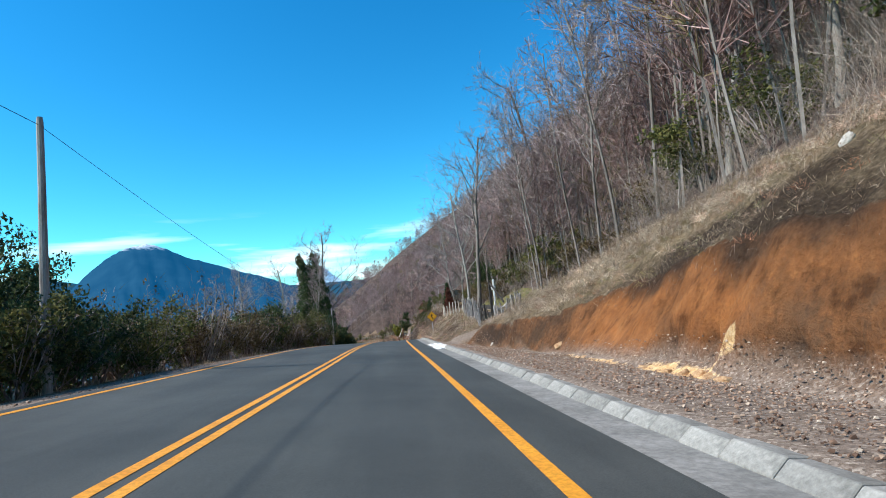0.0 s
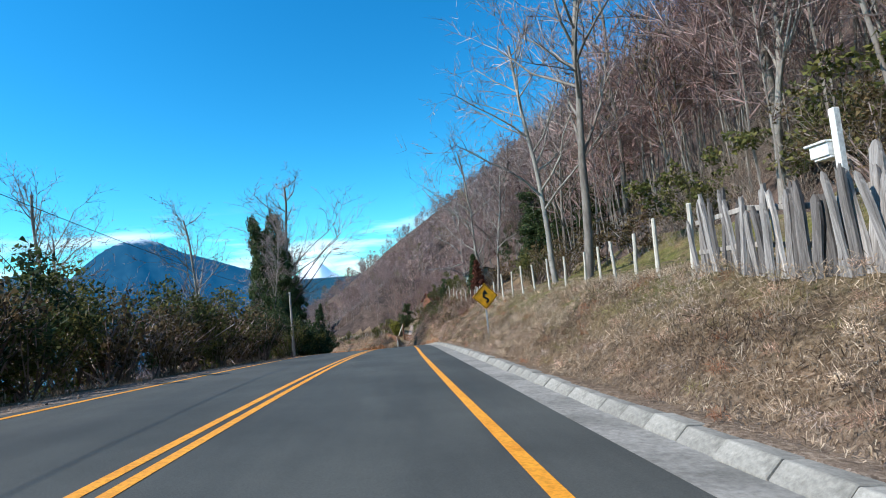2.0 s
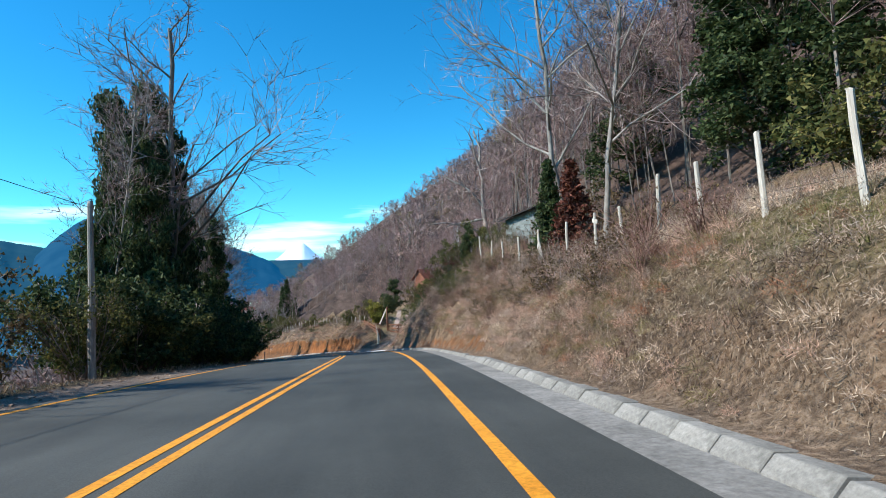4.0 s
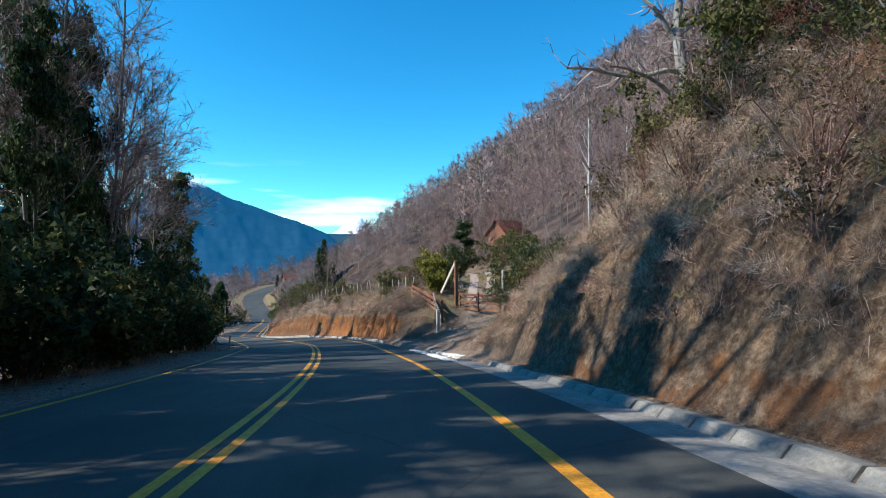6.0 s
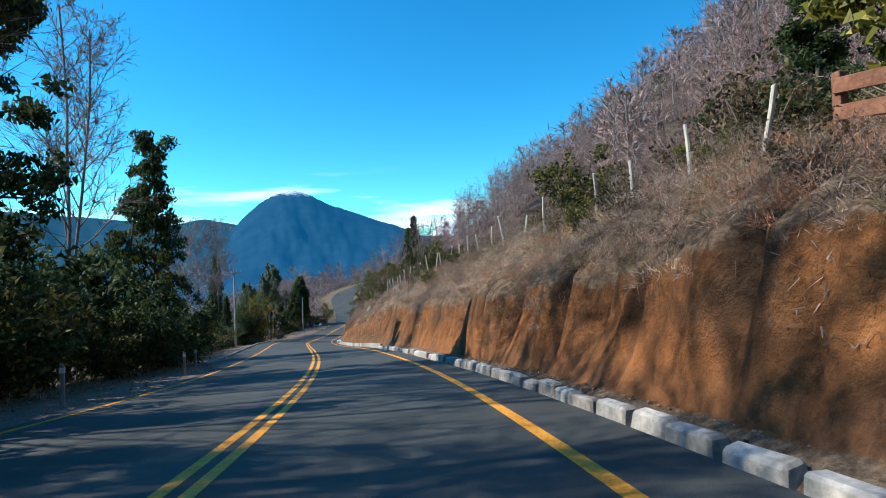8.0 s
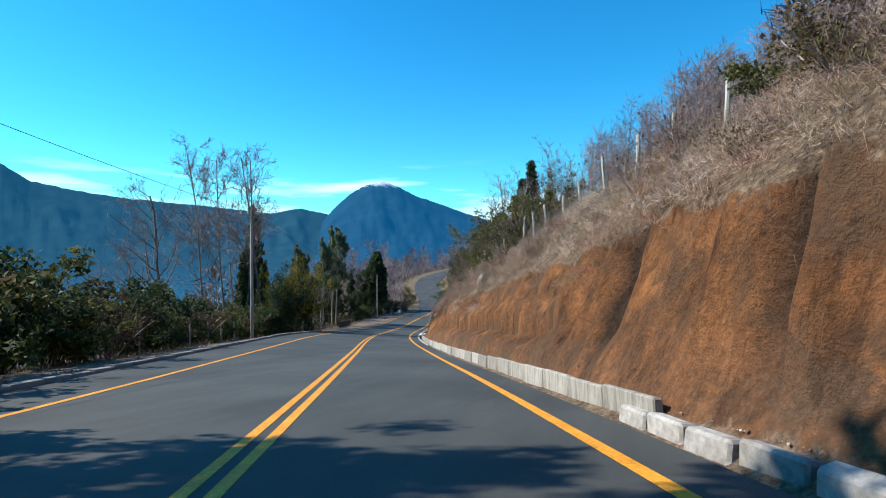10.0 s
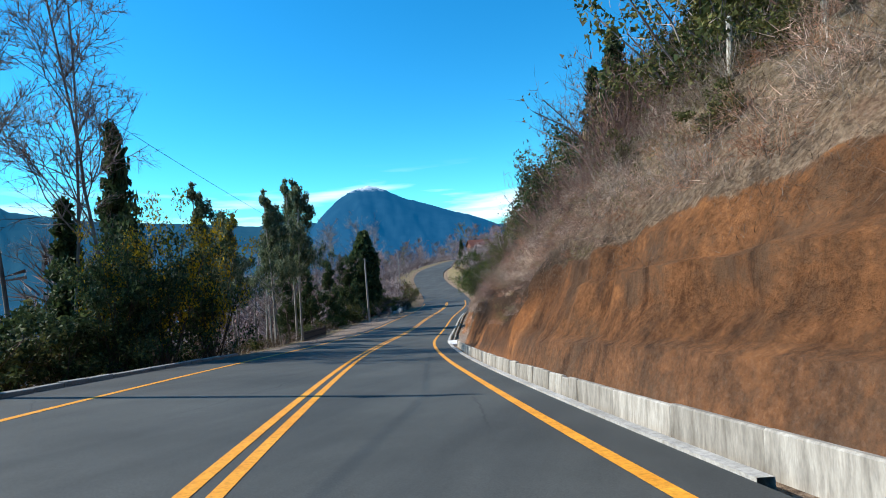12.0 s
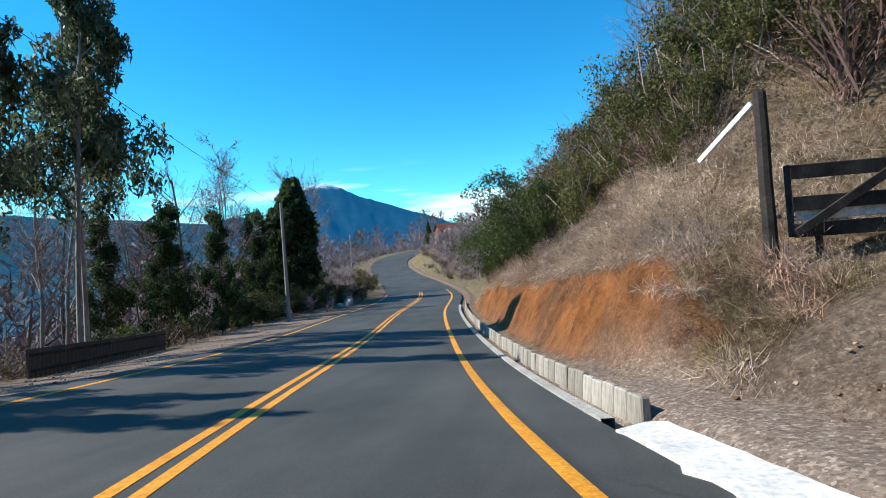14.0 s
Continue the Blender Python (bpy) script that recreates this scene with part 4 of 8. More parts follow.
def build_range(name, line, r_base, r_top, mat, label, rough, base_z=-66):
    az, el = np.array(line, float).T
    a = np.linspace(az[0], az[-1], int((az[-1] - az[0]) * 4) + 2)
    e = np.interp(a, az, el)
    u = np.linspace(0, 1.12, 34)
    A, U = np.meshgrid(np.radians(a), u, indexing="ij")
    E = np.broadcast_to(e[:, None], A.shape)
    Rr = r_base + (r_top - r_base) * np.minimum(U, 1) + np.clip(U - 1, 0, 1) * 600
    top = -12 + r_top * np.tan(np.radians(E))
    k = np.clip(U, 0, 1) ** 1.25
    z = base_z + (top - base_z) * k
    n1 = vnoise(np.degrees(A) * 0.55, U * 3.0 + np.degrees(A) * 0.2, 4)
    z = z + rough * n1 * (4 * np.clip(U, 0, 1) * np.clip(1 - U, 0, 1)) * (top - base_z) + 0.012 * (top - base_z) * vnoise(np.degrees(A) * 4, U * 2, 3) * (U > 0.5)
    z = np.where(U > 1, top - (U - 1) * 8 * (top - base_z) * 0.5, z)
    v = np.stack([-20 + Rr * np.sin(A), 120 + Rr * np.cos(A), z], -1)
    n, m = A.shape
    i = np.arange(n * m).reshape(n, m)
    f = np.stack([i[:-1, :-1], i[1:, :-1], i[1:, 1:], i[:-1, 1:]], -1).reshape(-1, 4)
    tagged(new(name, mesh_of(name, v, f, mat, None, True)), label, "mountain", kind="structure")


build_lake()
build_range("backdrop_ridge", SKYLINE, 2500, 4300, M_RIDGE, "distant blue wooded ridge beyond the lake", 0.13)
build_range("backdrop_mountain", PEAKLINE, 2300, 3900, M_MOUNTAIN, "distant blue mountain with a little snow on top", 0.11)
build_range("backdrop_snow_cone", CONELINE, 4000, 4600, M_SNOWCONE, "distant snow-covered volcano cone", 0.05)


# ---------------------------------------------------------------- plants: builders
def unit(v):
    return v / (np.linalg.norm(v, axis=-1, keepdims=True) + 1e-9)


def tubes(seg, sides):
    """Vertices and quads of tapered tubes; seg rows: two ends and two radii."""
    seg = np.asarray(seg, float)
    a, b, ra, rb = seg[:, 0:3], seg[:, 3:6], seg[:, 6], seg[:, 7]
    d = unit(b - a)
    ref = np.where(np.abs(d[:, 2:3]) > 0.9, np.array([[1.0, 0, 0]]), np.array([[0, 0, 1.0]]))
    u = unit(np.cross(d, ref))
    w = np.cross(d, u)
    ang = 2 * np.pi * np.arange(sides) / sides
    ring = np.cos(ang)[None, :, None] * u[:, None] + np.sin(ang)[None, :, None] * w[:, None]
    v = np.stack([a[:, None] + ring * ra[:, None, None], b[:, None] + ring * rb[:, None, None]], 1)
    n = len(seg)
    base = (np.arange(n) * 2 * sides)[:, None]
    k = np.arange(sides)[None]
    k2 = (k + 1) % sides
    f = np.stack([base + k, base + k2, base + sides + k2, base + sides + k], -1)
    return v.reshape(-1, 3), f.reshape(-1, 4)


def grow(g, p, d, length, r, n, lift, wob, tip=0.25):
    """A curved branch as tube rows and the points along it."""
    rows, pts = [], [(p.copy(), d.copy(), r)]
    step = length / n
    for k in range(n):
        d = d + g.normal(0, wob, 3) + np.array([0, 0, lift])
        d = d / np.linalg.norm(d)
        q = p + d * step
        r1 = r * (1 - (1 - tip) / n) if n > 1 else r * tip
        rows.append((*p, *q, r, r1))
        p, r = q, r1
        pts.append((p.copy(), d.copy(), r))
    return rows, pts


def side_dir(g, d, angle):
    """A direction that leaves d at an angle, turned at random round it."""
    t = unit(np.cross(d, g.normal(0, 1, 3)))
    return d * math.cos(angle) + t * math.sin(angle)


def ribbons(rows):
    """Fine twigs as single tapering triangles; rows: two ends and a half width."""
    r = np.asarray(rows, float)
    a, b = r[:, 0:3], r[:, 3:6]
    g = np.random.RandomState(len(r))
    side = unit(np.cross(b - a, g.normal(0, 1, (len(r), 3)))) * r[:, 6:7]
    v = np.stack([a - side, a + side, b], 1).reshape(-1, 3)
    return v, np.arange(3 * len(r)).reshape(-1, 3)


def as_tris(v, f):
    return v, np.concatenate([f[:, [0, 1, 2]], f[:, [0, 2, 3]]])


def tree_rows(seed, H, r, start, n1, n2, n3, l1, spread, lift=0.06, lean=0.03, wob=0.05, n4=4):
    """Stem and limbs, branchlets, twigs and twig tips of a leafless tree."""
    g = np.random.RandomState(seed)
    stem, trunk_pts = grow(g, np.zeros(3), np.array([g.normal(0, lean), g.normal(0, lean), 1.0]), H, r, 10, 0.02, wob, 0.16)
    big, fine, twig, tips = list(stem), [], [], []
    for k in range(n1):
        t = start + (1 - start) * ((k + g.rand()) / n1)
        i = min(int(t * 10), 9)
        w = t * 10 - i
        p = trunk_pts[i][0] * (1 - w) + trunk_pts[i + 1][0] * w
        rr = trunk_pts[i][2] * 0.5
        L = H * l1 * (1.15 - 0.75 * (t - start) / (1 - start)) * g.uniform(0.7, 1.2)
        rows, pts = grow(g, p, side_dir(g, trunk_pts[i][1], math.radians(spread) * g.uniform(0.75, 1.2)), L, rr, 4, lift, 0.13, 0.25)
        big += rows
        for j in range(n2):
            q, d, r2 = pts[g.randint(1, 5)]
            rows2, pts2 = grow(g, q, side_dir(g, d, math.radians(g.uniform(25, 60))), L * g.uniform(0.3, 0.6), max(r2 * 0.55, 0.010), 3, lift * 0.8, 0.16, 0.35)
            fine += rows2
            for m in range(n3):
                q3, d3, r3 = pts2[g.randint(0, 4)]
                e = side_dir(g, d3, math.radians(g.uniform(20, 55))) + np.array([0, 0, lift])
                l3 = L * g.uniform(0.14, 0.32)
                q4 = q3 + e / np.linalg.norm(e) * l3
                twig.append((*q3, *q4, 0.010))
                tips.append(q4)
                for o in range(n4):
                    w4 = g.uniform(0.25, 0.95)
                    b4 = q3 + (q4 - q3) * w4
                    e4 = side_dir(g, e / np.linalg.norm(e), math.radians(g.uniform(20, 60))) + np.array([0, 0, lift])
                    twig.append((*b4, *(b4 + e4 / np.linalg.norm(e4) * l3 * g.uniform(0.3, 0.65)), 0.0065))
        tips.append(pts[-1][0])
    return big, (fine, twig), np.array(tips)


def crown_of(fine):
    return merge(as_tris(*tubes(fine[0], 3)), ribbons(fine[1]))


def leaf_quads(g, pts, size, long=1.6, droop=0.0):
    """One small leaf blade at each point, turned at random."""
    n = len(pts)
    a = g.normal(0, 1, (n, 3))
    a[:, 2] -= droop
    a = unit(a)
    b = unit(np.cross(a, g.normal(0, 1, (n, 3))))
    sz = (size * g.uniform(0.6, 1.35, n))[:, None]
    a, b = a * sz * long * 0.5, b * sz * 0.55
    v = np.stack([pts - a + b, pts - a - b, pts + a], 1).reshape(-1, 3)
    return v, np.arange(3 * n).reshape(n, 3)


def ball_points(g, centres, radius, n, squash=0.8):
    c = np.repeat(np.asarray(centres, float), n, 0)
    q = unit(g.normal(0, 1, (len(c), 3))) * (g.rand(len(c), 1) ** 0.45)
    rr = np.repeat(np.broadcast_to(radius, (len(centres),)), n)[:, None]
    return c + q * rr * np.array([1, 1, squash])


def merge(*sets):
    vs, fs, o = [], [], 0
    for v, f in sets:
        vs.append(v)
        fs.append(f + o)
        o += len(v)
    return np.concatenate(vs), np.concatenate(fs)


PLANTS = {}
PLANT_RAW = {}


def make_plant(key, pieces):
    """Keeps the meshes of a plant: name, vertices, faces, material."""
    PLANT_RAW[key] = [(v, f, m) for nm, v, f, m, sm in pieces]
    PLANTS[key] = [(nm, mesh_of(key + "_" + nm, v, f, m, None, sm)) for nm, v, f, m, sm in pieces]


def plant(key, name, p, scale, turn, label, category, group="", tilt=(0, 0)):
    s = scale if isinstance(scale, (tuple, list)) else (scale,) * 3
    root = thing(name, Matrix.LocRotScale(p, Euler((radians(tilt[0]), radians(tilt[1]), radians(turn))), s), label, category, group)
    for nm, me in PLANTS[key]:
        part(nm, me, root)
    return root


# leafless trees, each about 10 m high before scaling
for k in range(5):
    big, fine, _ = tree_rows(20 + k, 10, 0.125, 0.28, 16, 5, 8, 0.36, 48, 0.07)
    make_plant("bare%d" % k, [("trunk", *tubes(big, 6), (M_BARK, M_BARK_PALE)[k % 2], True), ("crown", *crown_of(fine), M_TWIG, False)])
for k in range(3):       # slender, high-crowned
    big, fine, _ = tree_rows(40 + k, 10, 0.058, 0.35, 18, 6, 8, 0.23, 38, 0.10, 0.02, 0.03)
    make_plant("slim%d" % k, [("trunk", *tubes(big, 6), (M_BARK_MID, M_BARK)[k % 2], True), ("crown", *crown_of(fine), M_TWIG, False)])
for k in range(2):       # old gnarled trees with wide pale limbs
    big, fine, _ = tree_rows(60 + k, 10, 0.125, 0.22, 13, 6, 9, 0.46, 62, 0.05, 0.04, 0.10)
    make_plant("gnarled%d" % k, [("trunk", *tubes(big, 7), M_BARK_PALE, True), ("crown", *crown_of(fine), M_TWIG, False)])

g = np.random.RandomState(66)         # one great old tree: bare bole, long crooked limbs
rows, pts = grow(g, np.zeros(3), np.array([0.02, 0.0, 1.0]), 11, 0.36, 8, 0.0, 0.035, 0.72)
big, fine, twig = list(rows), [], []
tops = [(pts[-1][0], np.array([0.10, 0.1, 1.0]), 9.0, 0.22), (pts[-1][0], np.array([-0.30, -0.2, 1.0]), 8.0, 0.18)]
for z, dx, dy, dz, L, r in ((6.9, -1.0, 0.1, 0.12, 6.0, 0.13), (8.0, 0.75, -0.2, 0.65, 4.6, 0.13), (8.6, -1.0, -0.2, 0.18, 7.0, 0.15), (9.4, 0.5, 0.6, 0.6, 5.0, 0.12), (10.2, -0.9, 0.4, 0.55, 6.2, 0.14), (10.6, 0.9, 0.2, 0.5, 5.5, 0.13), (5.9, 0.3, -0.6, 0.9, 2.6, 0.06)):
    i = min(int(z / 11 * 8), 7)
    w = z / 11 * 8 - i
    tops.append((pts[i][0] * (1 - w) + pts[i + 1][0] * w, np.array([dx, dy, dz]), L, r))
for p, e, L, r in tops:
    rows, q = grow(g, p, e / np.linalg.norm(e), L, r, 8, 0.015, 0.20, 0.22)
    big += rows
    for k in range(2, 9):
        for j in range(2):
            r2, q2 = grow(g, q[k][0], side_dir(g, q[k][1], math.radians(g.uniform(30, 75))), g.uniform(0.9, 2.2), max(q[k][2] * 0.5, 0.018), 4, 0.05, 0.22, 0.25)
            fine += r2
            for o in range(7):
                b = q2[g.randint(1, 5)][0]
                twig.append((*b, *(b + side_dir(g, q2[2][1], math.radians(g.uniform(20, 65))) * g.uniform(0.25, 0.8)), 0.007))
make_plant("landmark", [("trunk", *tubes(big, 8), M_BARK_PALE, True), ("crown", *crown_of((fine, twig)), M_TWIG, False)])
big, fine, _ = tree_rows(71, 10, 0.095, 0.35, 11, 4, 5, 0.20, 40, 0.10, 0.015, 0.02)
make_plant("birch", [("trunk", *tubes(big, 6), M_BARK_BIRCH, True), ("crown", *crown_of(fine), M_TWIG, False)])

# evergreen crowns
for k, (mat, n) in enumerate(((M_LEAF_DARK, 170), (M_LEAF_OLIVE, 170), (M_LEAF_DARK, 170))):
    g = np.random.RandomState(80 + k)
    big, fine, tips = tree_rows(80 + k, 10, 0.16, 0.08, 26, 3, 2, 0.22, 62, 0.05, n4=0)
    cen = tips[g.permutation(len(tips))[:n]]
    pts = ball_points(g, cen, 0.58, 66)
    make_plant("evergreen%d" % k, [("trunk", *tubes(big, 5), M_BARK_DARK, True), ("crown", *leaf_quads(g, pts, 0.138), mat, False)])

for k in range(2):       # ragged evergreen: bare stem below, flat clumps on spreading limbs
    g = np.random.RandomState(90 + k)
    big, fine, tips = tree_rows(90 + k, 10, 0.13, 0.30, 24, 3, 2, 0.20, 78, 0.03, n4=0)
    cen = tips[g.permutation(len(tips))[:120]]
    pts = ball_points(g, cen, 0.55, 74, 0.5)
    make_plant("layered%d" % k, [("trunk", *tubes(big, 5), M_BARK_DARK, True), ("crown", *leaf_quads(g, pts, 0.125), M_LEAF_DARK, False)])

for k in range(2):       # conifer with drooping tiers
    g = np.random.RandomState(100 + k)
    rows, pts = [], []
    rows += grow(g, np.zeros(3), np.array([0, 0, 1.0]), 10, 0.16, 8, 0, 0.01, 0.1)[0]
    for t in np.linspace(0.5, 9.7, 34):
        L = 2.6 * (1 - t / 10.4) ** 0.85
        for j in range(7):
            a = g.rand() * 6.283
            d = np.array([math.cos(a), math.sin(a), g.uniform(-0.05, 0.25)])
            r2, p2 = grow(g, np.array([0, 0, t]), d / np.linalg.norm(d), L * g.uniform(0.75, 1.1), 0.03, 3, -0.07, 0.06)
            rows += r2
            e = np.array([q[0] for q in p2])
            w = g.rand(19, 1) ** 0.7 * 3
            i = np.minimum(w.astype(int), 2)[:, 0]
            pts.append(e[i] + (e[i + 1] - e[i]) * (w - i[:, None]) + g.normal(0, 0.12, (19, 3)) * [1, 1, 0.7])
    pts = np.concatenate(pts)
    make_plant("conifer%d" % k, [("trunk", *tubes(rows, 4), M_BARK_DARK, True), ("crown", *leaf_quads(g, pts, 0.2, 2.6, 0.5), (M_LEAF_DARK, M_LEAF_RED)[k], False)])

g = np.random.RandomState(120)           # cypress: dense flame shape
hts = g.rand(5200) ** 0.8 * 9.6 + 0.3
ang = g.rand(5200) * 6.283
rad = 1.55 * np.sin(np.clip(hts / 10.2, 0, 1) * math.pi * 0.94 + 0.16) ** 0.8 * (0.72 + 0.28 * g.rand(5200)) * (1 + 0.18 * np.sin(ang * 3 + hts * 1.7))
pts = np.stack([rad * np.cos(ang), rad * np.sin(ang), hts], -1)
make_plant("cypress", [("trunk", *tubes(grow(g, np.zeros(3), np.array([0, 0, 1.0]), 9, 0.2, 6, 0, 0.01, 0.1)[0], 6), M_BARK_DARK, True), ("crown", *leaf_quads(g, pts, 0.28, 2.2, -0.6), M_LEAF_DARK, False)])

for k in range(2):       # eucalyptus: bare pole below, hanging clumps above
    g = np.random.RandomState(130 + k)
    big, fine, tips = tree_rows(130 + k, 10, 0.085, 0.36, 20, 3, 2, 0.15, 42, 0.07, 0.015, 0.02, n4=0)
    cen = tips[g.permutation(len(tips))[:112]] - [0, 0, 0.15]
    cen[:, :2] *= np.interp(cen[:, 2], [3, 5, 8, 10.5], [1.0, 1.35, 1.15, 0.55])[:, None]
    pts = ball_points(g, cen, np.interp(cen[:, 2], [4, 7, 10.5], [0.36, 0.38, 0.2]), 70, 1.25)
    make_plant("eucalyptus%d" % k, [("trunk", *tubes(big, 6), M_BARK_PALE, True), ("crown", *leaf_quads(g, pts, 0.078, 2.8, 1.2), M_LEAF_EUC, False)])


def shrub(key, seed, leaf, twig, n_stem, n_leaf, spread, leaf_size, leafiness):
    """A bush of unit height: forking stems and a loose, uneven crown."""
    g = np.random.RandomState(seed)
    rows, twigs, ends = [], [], []
    for j in range(n_stem):
        a = g.rand() * 6.283
        d = np.array([math.cos(a) * spread * g.rand(), math.sin(a) * spread * g.rand(), 1.0])
        r1, p1 = grow(g, np.array([g.normal(0, 0.06), g.normal(0, 0.06), 0]), d / np.linalg.norm(d), g.uniform(0.6, 1.05), 0.010, 3, 0.02, 0.16, 0.4)
        rows += r1
        for m in range(4):
            q, dd, rr = p1[g.randint(1, 4)]
            r2, p2 = grow(g, q, side_dir(g, dd, math.radians(g.uniform(25, 60))), g.uniform(0.15, 0.38), 0.006, 2, 0.04, 0.2, 0.4)
            twigs += [(*q_[:6], 0.0038) for q_ in r2]
            ends += [p2[1][0], p2[2][0]]
            for o in range(3):
                e = side_dir(g, p2[1][1], math.radians(g.uniform(20, 60)))
                b = p2[g.randint(1, 3)][0]
                twigs.append((*b, *(b + e * g.uniform(0.08, 0.2)), 0.0025))
    ends = np.array(ends)
    cen = ends[g.permutation(len(ends))[:leafiness]]
    pts = ball_points(g, cen, 0.13, n_leaf, 0.9)
    pts[:, 2] = np.maximum(pts[:, 2], 0.03)
    make_plant(key, [("stem", *merge(as_tris(*tubes(rows, 3)), ribbons(twigs)), twig, False), ("foliage", *leaf_quads(g, pts, leaf_size), leaf, False)])


shrub("bush_green0", 150, M_LEAF_DARK, M_BARK_DARK, 12, 36, 0.9, 0.040, 75)
shrub("bush_green1", 151, M_LEAF_OLIVE, M_BARK_DARK, 12, 36, 1.0, 0.037, 75)
shrub("bush_green2", 152, M_LEAF_DARK, M_BARK_DARK, 10, 36, 1.2, 0.041, 75)
shrub("bush_brown0", 153, M_LEAF_BROWN, M_TWIG, 16, 15, 0.9, 0.036, 80)
shrub("bush_brown1", 154, M_LEAF_BROWN, M_TWIG, 16, 10, 1.2, 0.034, 80)
shrub("bush_twig0", 155, M_LEAF_BROWN, M_BRUSH_GREY, 26, 4, 0.8, 0.03, 40)
shrub("bush_hedge", 162, M_LEAF_HEDGE, M_BARK_DARK, 14, 36, 1.0, 0.036, 80)
shrub("bush_red0", 161, M_LEAF_BROWN, M_BRUSH_RED, 30, 4, 0.8, 0.03, 40)
shrub("bush_yellow", 156, M_LEAF_YELLOW, M_BARK_DARK, 16, 40, 1.0, 0.05, 90)
shrub("scrub0", 158, M_LEAF_OLIVE, M_TWIG, 18, 44, 1.0, 0.027, 70)
shrub("scrub1", 159, M_LEAF_BROWN, M_TWIG, 20, 30, 1.1, 0.024, 70)
shrub("scrub2", 160, M_LEAF_DARK, M_TWIG, 16, 46, 1.0, 0.028, 70)
shrub("fine_olive", 163, M_LEAF_OLIVE, M_TWIG, 20, 66, 1.0, 0.020, 80)
shrub("fine_brown", 164, M_LEAF_BROWN, M_BRUSH_RED, 24, 44, 1.0, 0.017, 80)
shrub("fine_rust", 166, M_LEAF_RED, M_BRUSH_RED, 20, 56, 1.0, 0.019, 80)
shrub("fine_green", 167, M_LEAF_DARK, M_BARK_DARK, 14, 84, 0.95, 0.022, 80)
shrub("fine_hedge", 165, M_LEAF_HEDGE, M_BARK_DARK, 16, 80, 1.0, 0.018, 80)
shrub("bush_mimosa", 157, M_LEAF_MIMOSA, M_BARK_DARK, 10, 90, 0.9, 0.016, 24)


def jitter_grid(g, s0, s1, d0, d1, step):
    s, d = np.meshgrid(np.arange(s0, s1, step), np.arange(d0, d1, step), indexing="ij")
    s, d = s.ravel() + g.uniform(-0.5, 0.5, s.size) * step, d.ravel() + g.uniform(-0.5, 0.5, d.size) * step
    return s, d


def world_points(s, d):
    p, z = place_xy(s, d)
    return np.stack([p[..., 0], p[..., 1], z + land(s, d)], -1)


# ---------------------------------------------------------------- woods on the hill
def forest_template(seed, H, r, n1, n2, l1, spread, tw, start=0.4):
    """A light tree of single triangles: stem, limbs and twigs."""
    g = np.random.RandomState(seed)
    stem, pts = grow(g, np.zeros(3), np.array([g.normal(0, 0.05), g.normal(0, 0.05), 1.0]), H, r, 4, 0.02, 0.05, 0.25)
    v, f = tubes(stem, 4)
    tri = [np.concatenate([f[:, [0, 1, 2]], f[:, [0, 2, 3]]])]
    vs, o, mat = [v], len(v), [np.zeros(2 * len(f), int)]
    for k in range(n1):
        t = start + (1 - start) * (k + g.rand()) / n1
        i = min(int(t * 4), 3)
        w = t * 4 - i
        p = pts[i][0] * (1 - w) + pts[i + 1][0] * w
        d = side_dir(g, pts[i][1], math.radians(spread) * g.uniform(0.7, 1.25)) + np.array([0, 0, 0.15])
        L = H * l1 * (1.2 - 0.8 * t) * g.uniform(0.7, 1.3)
        rows, bp = grow(g, p, d / np.linalg.norm(d), L, tw * 1.2, 2, 0.1, 0.12, 0.6)
        quad = []
        for a in rows:
            quad.append((np.array(a[:3]), np.array(a[3:6]), a[6]))
        for m in range(n2):
            q, dd, _ = bp[g.randint(0, 3)]
            e = side_dir(g, dd, math.radians(g.uniform(20, 60))) + np.array([0, 0, 0.1])
            quad.append((q, q + e / np.linalg.norm(e) * L * g.uniform(0.35, 0.85), tw * 0.62))
        for a, b, rr in quad:
            sd = unit(np.cross(b - a, g.normal(0, 1, 3))) * rr
            vs.append(np.array([a - sd, a + sd, b]))
            tri.append(np.array([[o, o + 1, o + 2]]))
            mat.append(np.ones(1, int))
            o += 3
    return np.concatenate(vs), np.concatenate(tri), np.concatenate(mat)


def crown_template(seed, H, n, tw):
    """A leafless tree seen from far off: a stem and a rounded head of upswept twig sprays."""
    g = np.random.RandomState(seed)
    stem, pts = grow(g, np.zeros(3), np.array([g.normal(0, 0.05), g.normal(0, 0.05), 1.0]), H * 0.92, 0.09, 3, 0.02, 0.05, 0.3)
    v, f = as_tris(*tubes(stem, 3))
    rows = []
    for k in range(n):
        t = g.uniform(0.25, 1.0)
        i = min(int(t * 3), 2)
        w = t * 3 - i
        p = pts[i][0] * (1 - w) + pts[i + 1][0] * w
        a = g.rand() * 6.283
        R = H * 0.30 * math.sin(math.pi * min(1.0, 0.18 + 0.80 * t)) * g.uniform(0.25, 1.15)
        q = p + np.array([math.cos(a) * R, math.sin(a) * R, R * g.uniform(0.1, 0.9)])
        e = np.array([math.cos(a), math.sin(a), g.uniform(0.2, 1.6)]) + g.normal(0, 0.35, 3)
        rows.append((*(q - unit(e) * 0.45), *(q + unit(e) * g.uniform(0.4, 1.0)), tw * g.uniform(0.6, 1.3)))
    v2, f2 = ribbons(rows)
    return (*merge((v, f), (v2, f2)), np.concatenate([np.zeros(len(f), int), np.ones(len(f2), int)]))


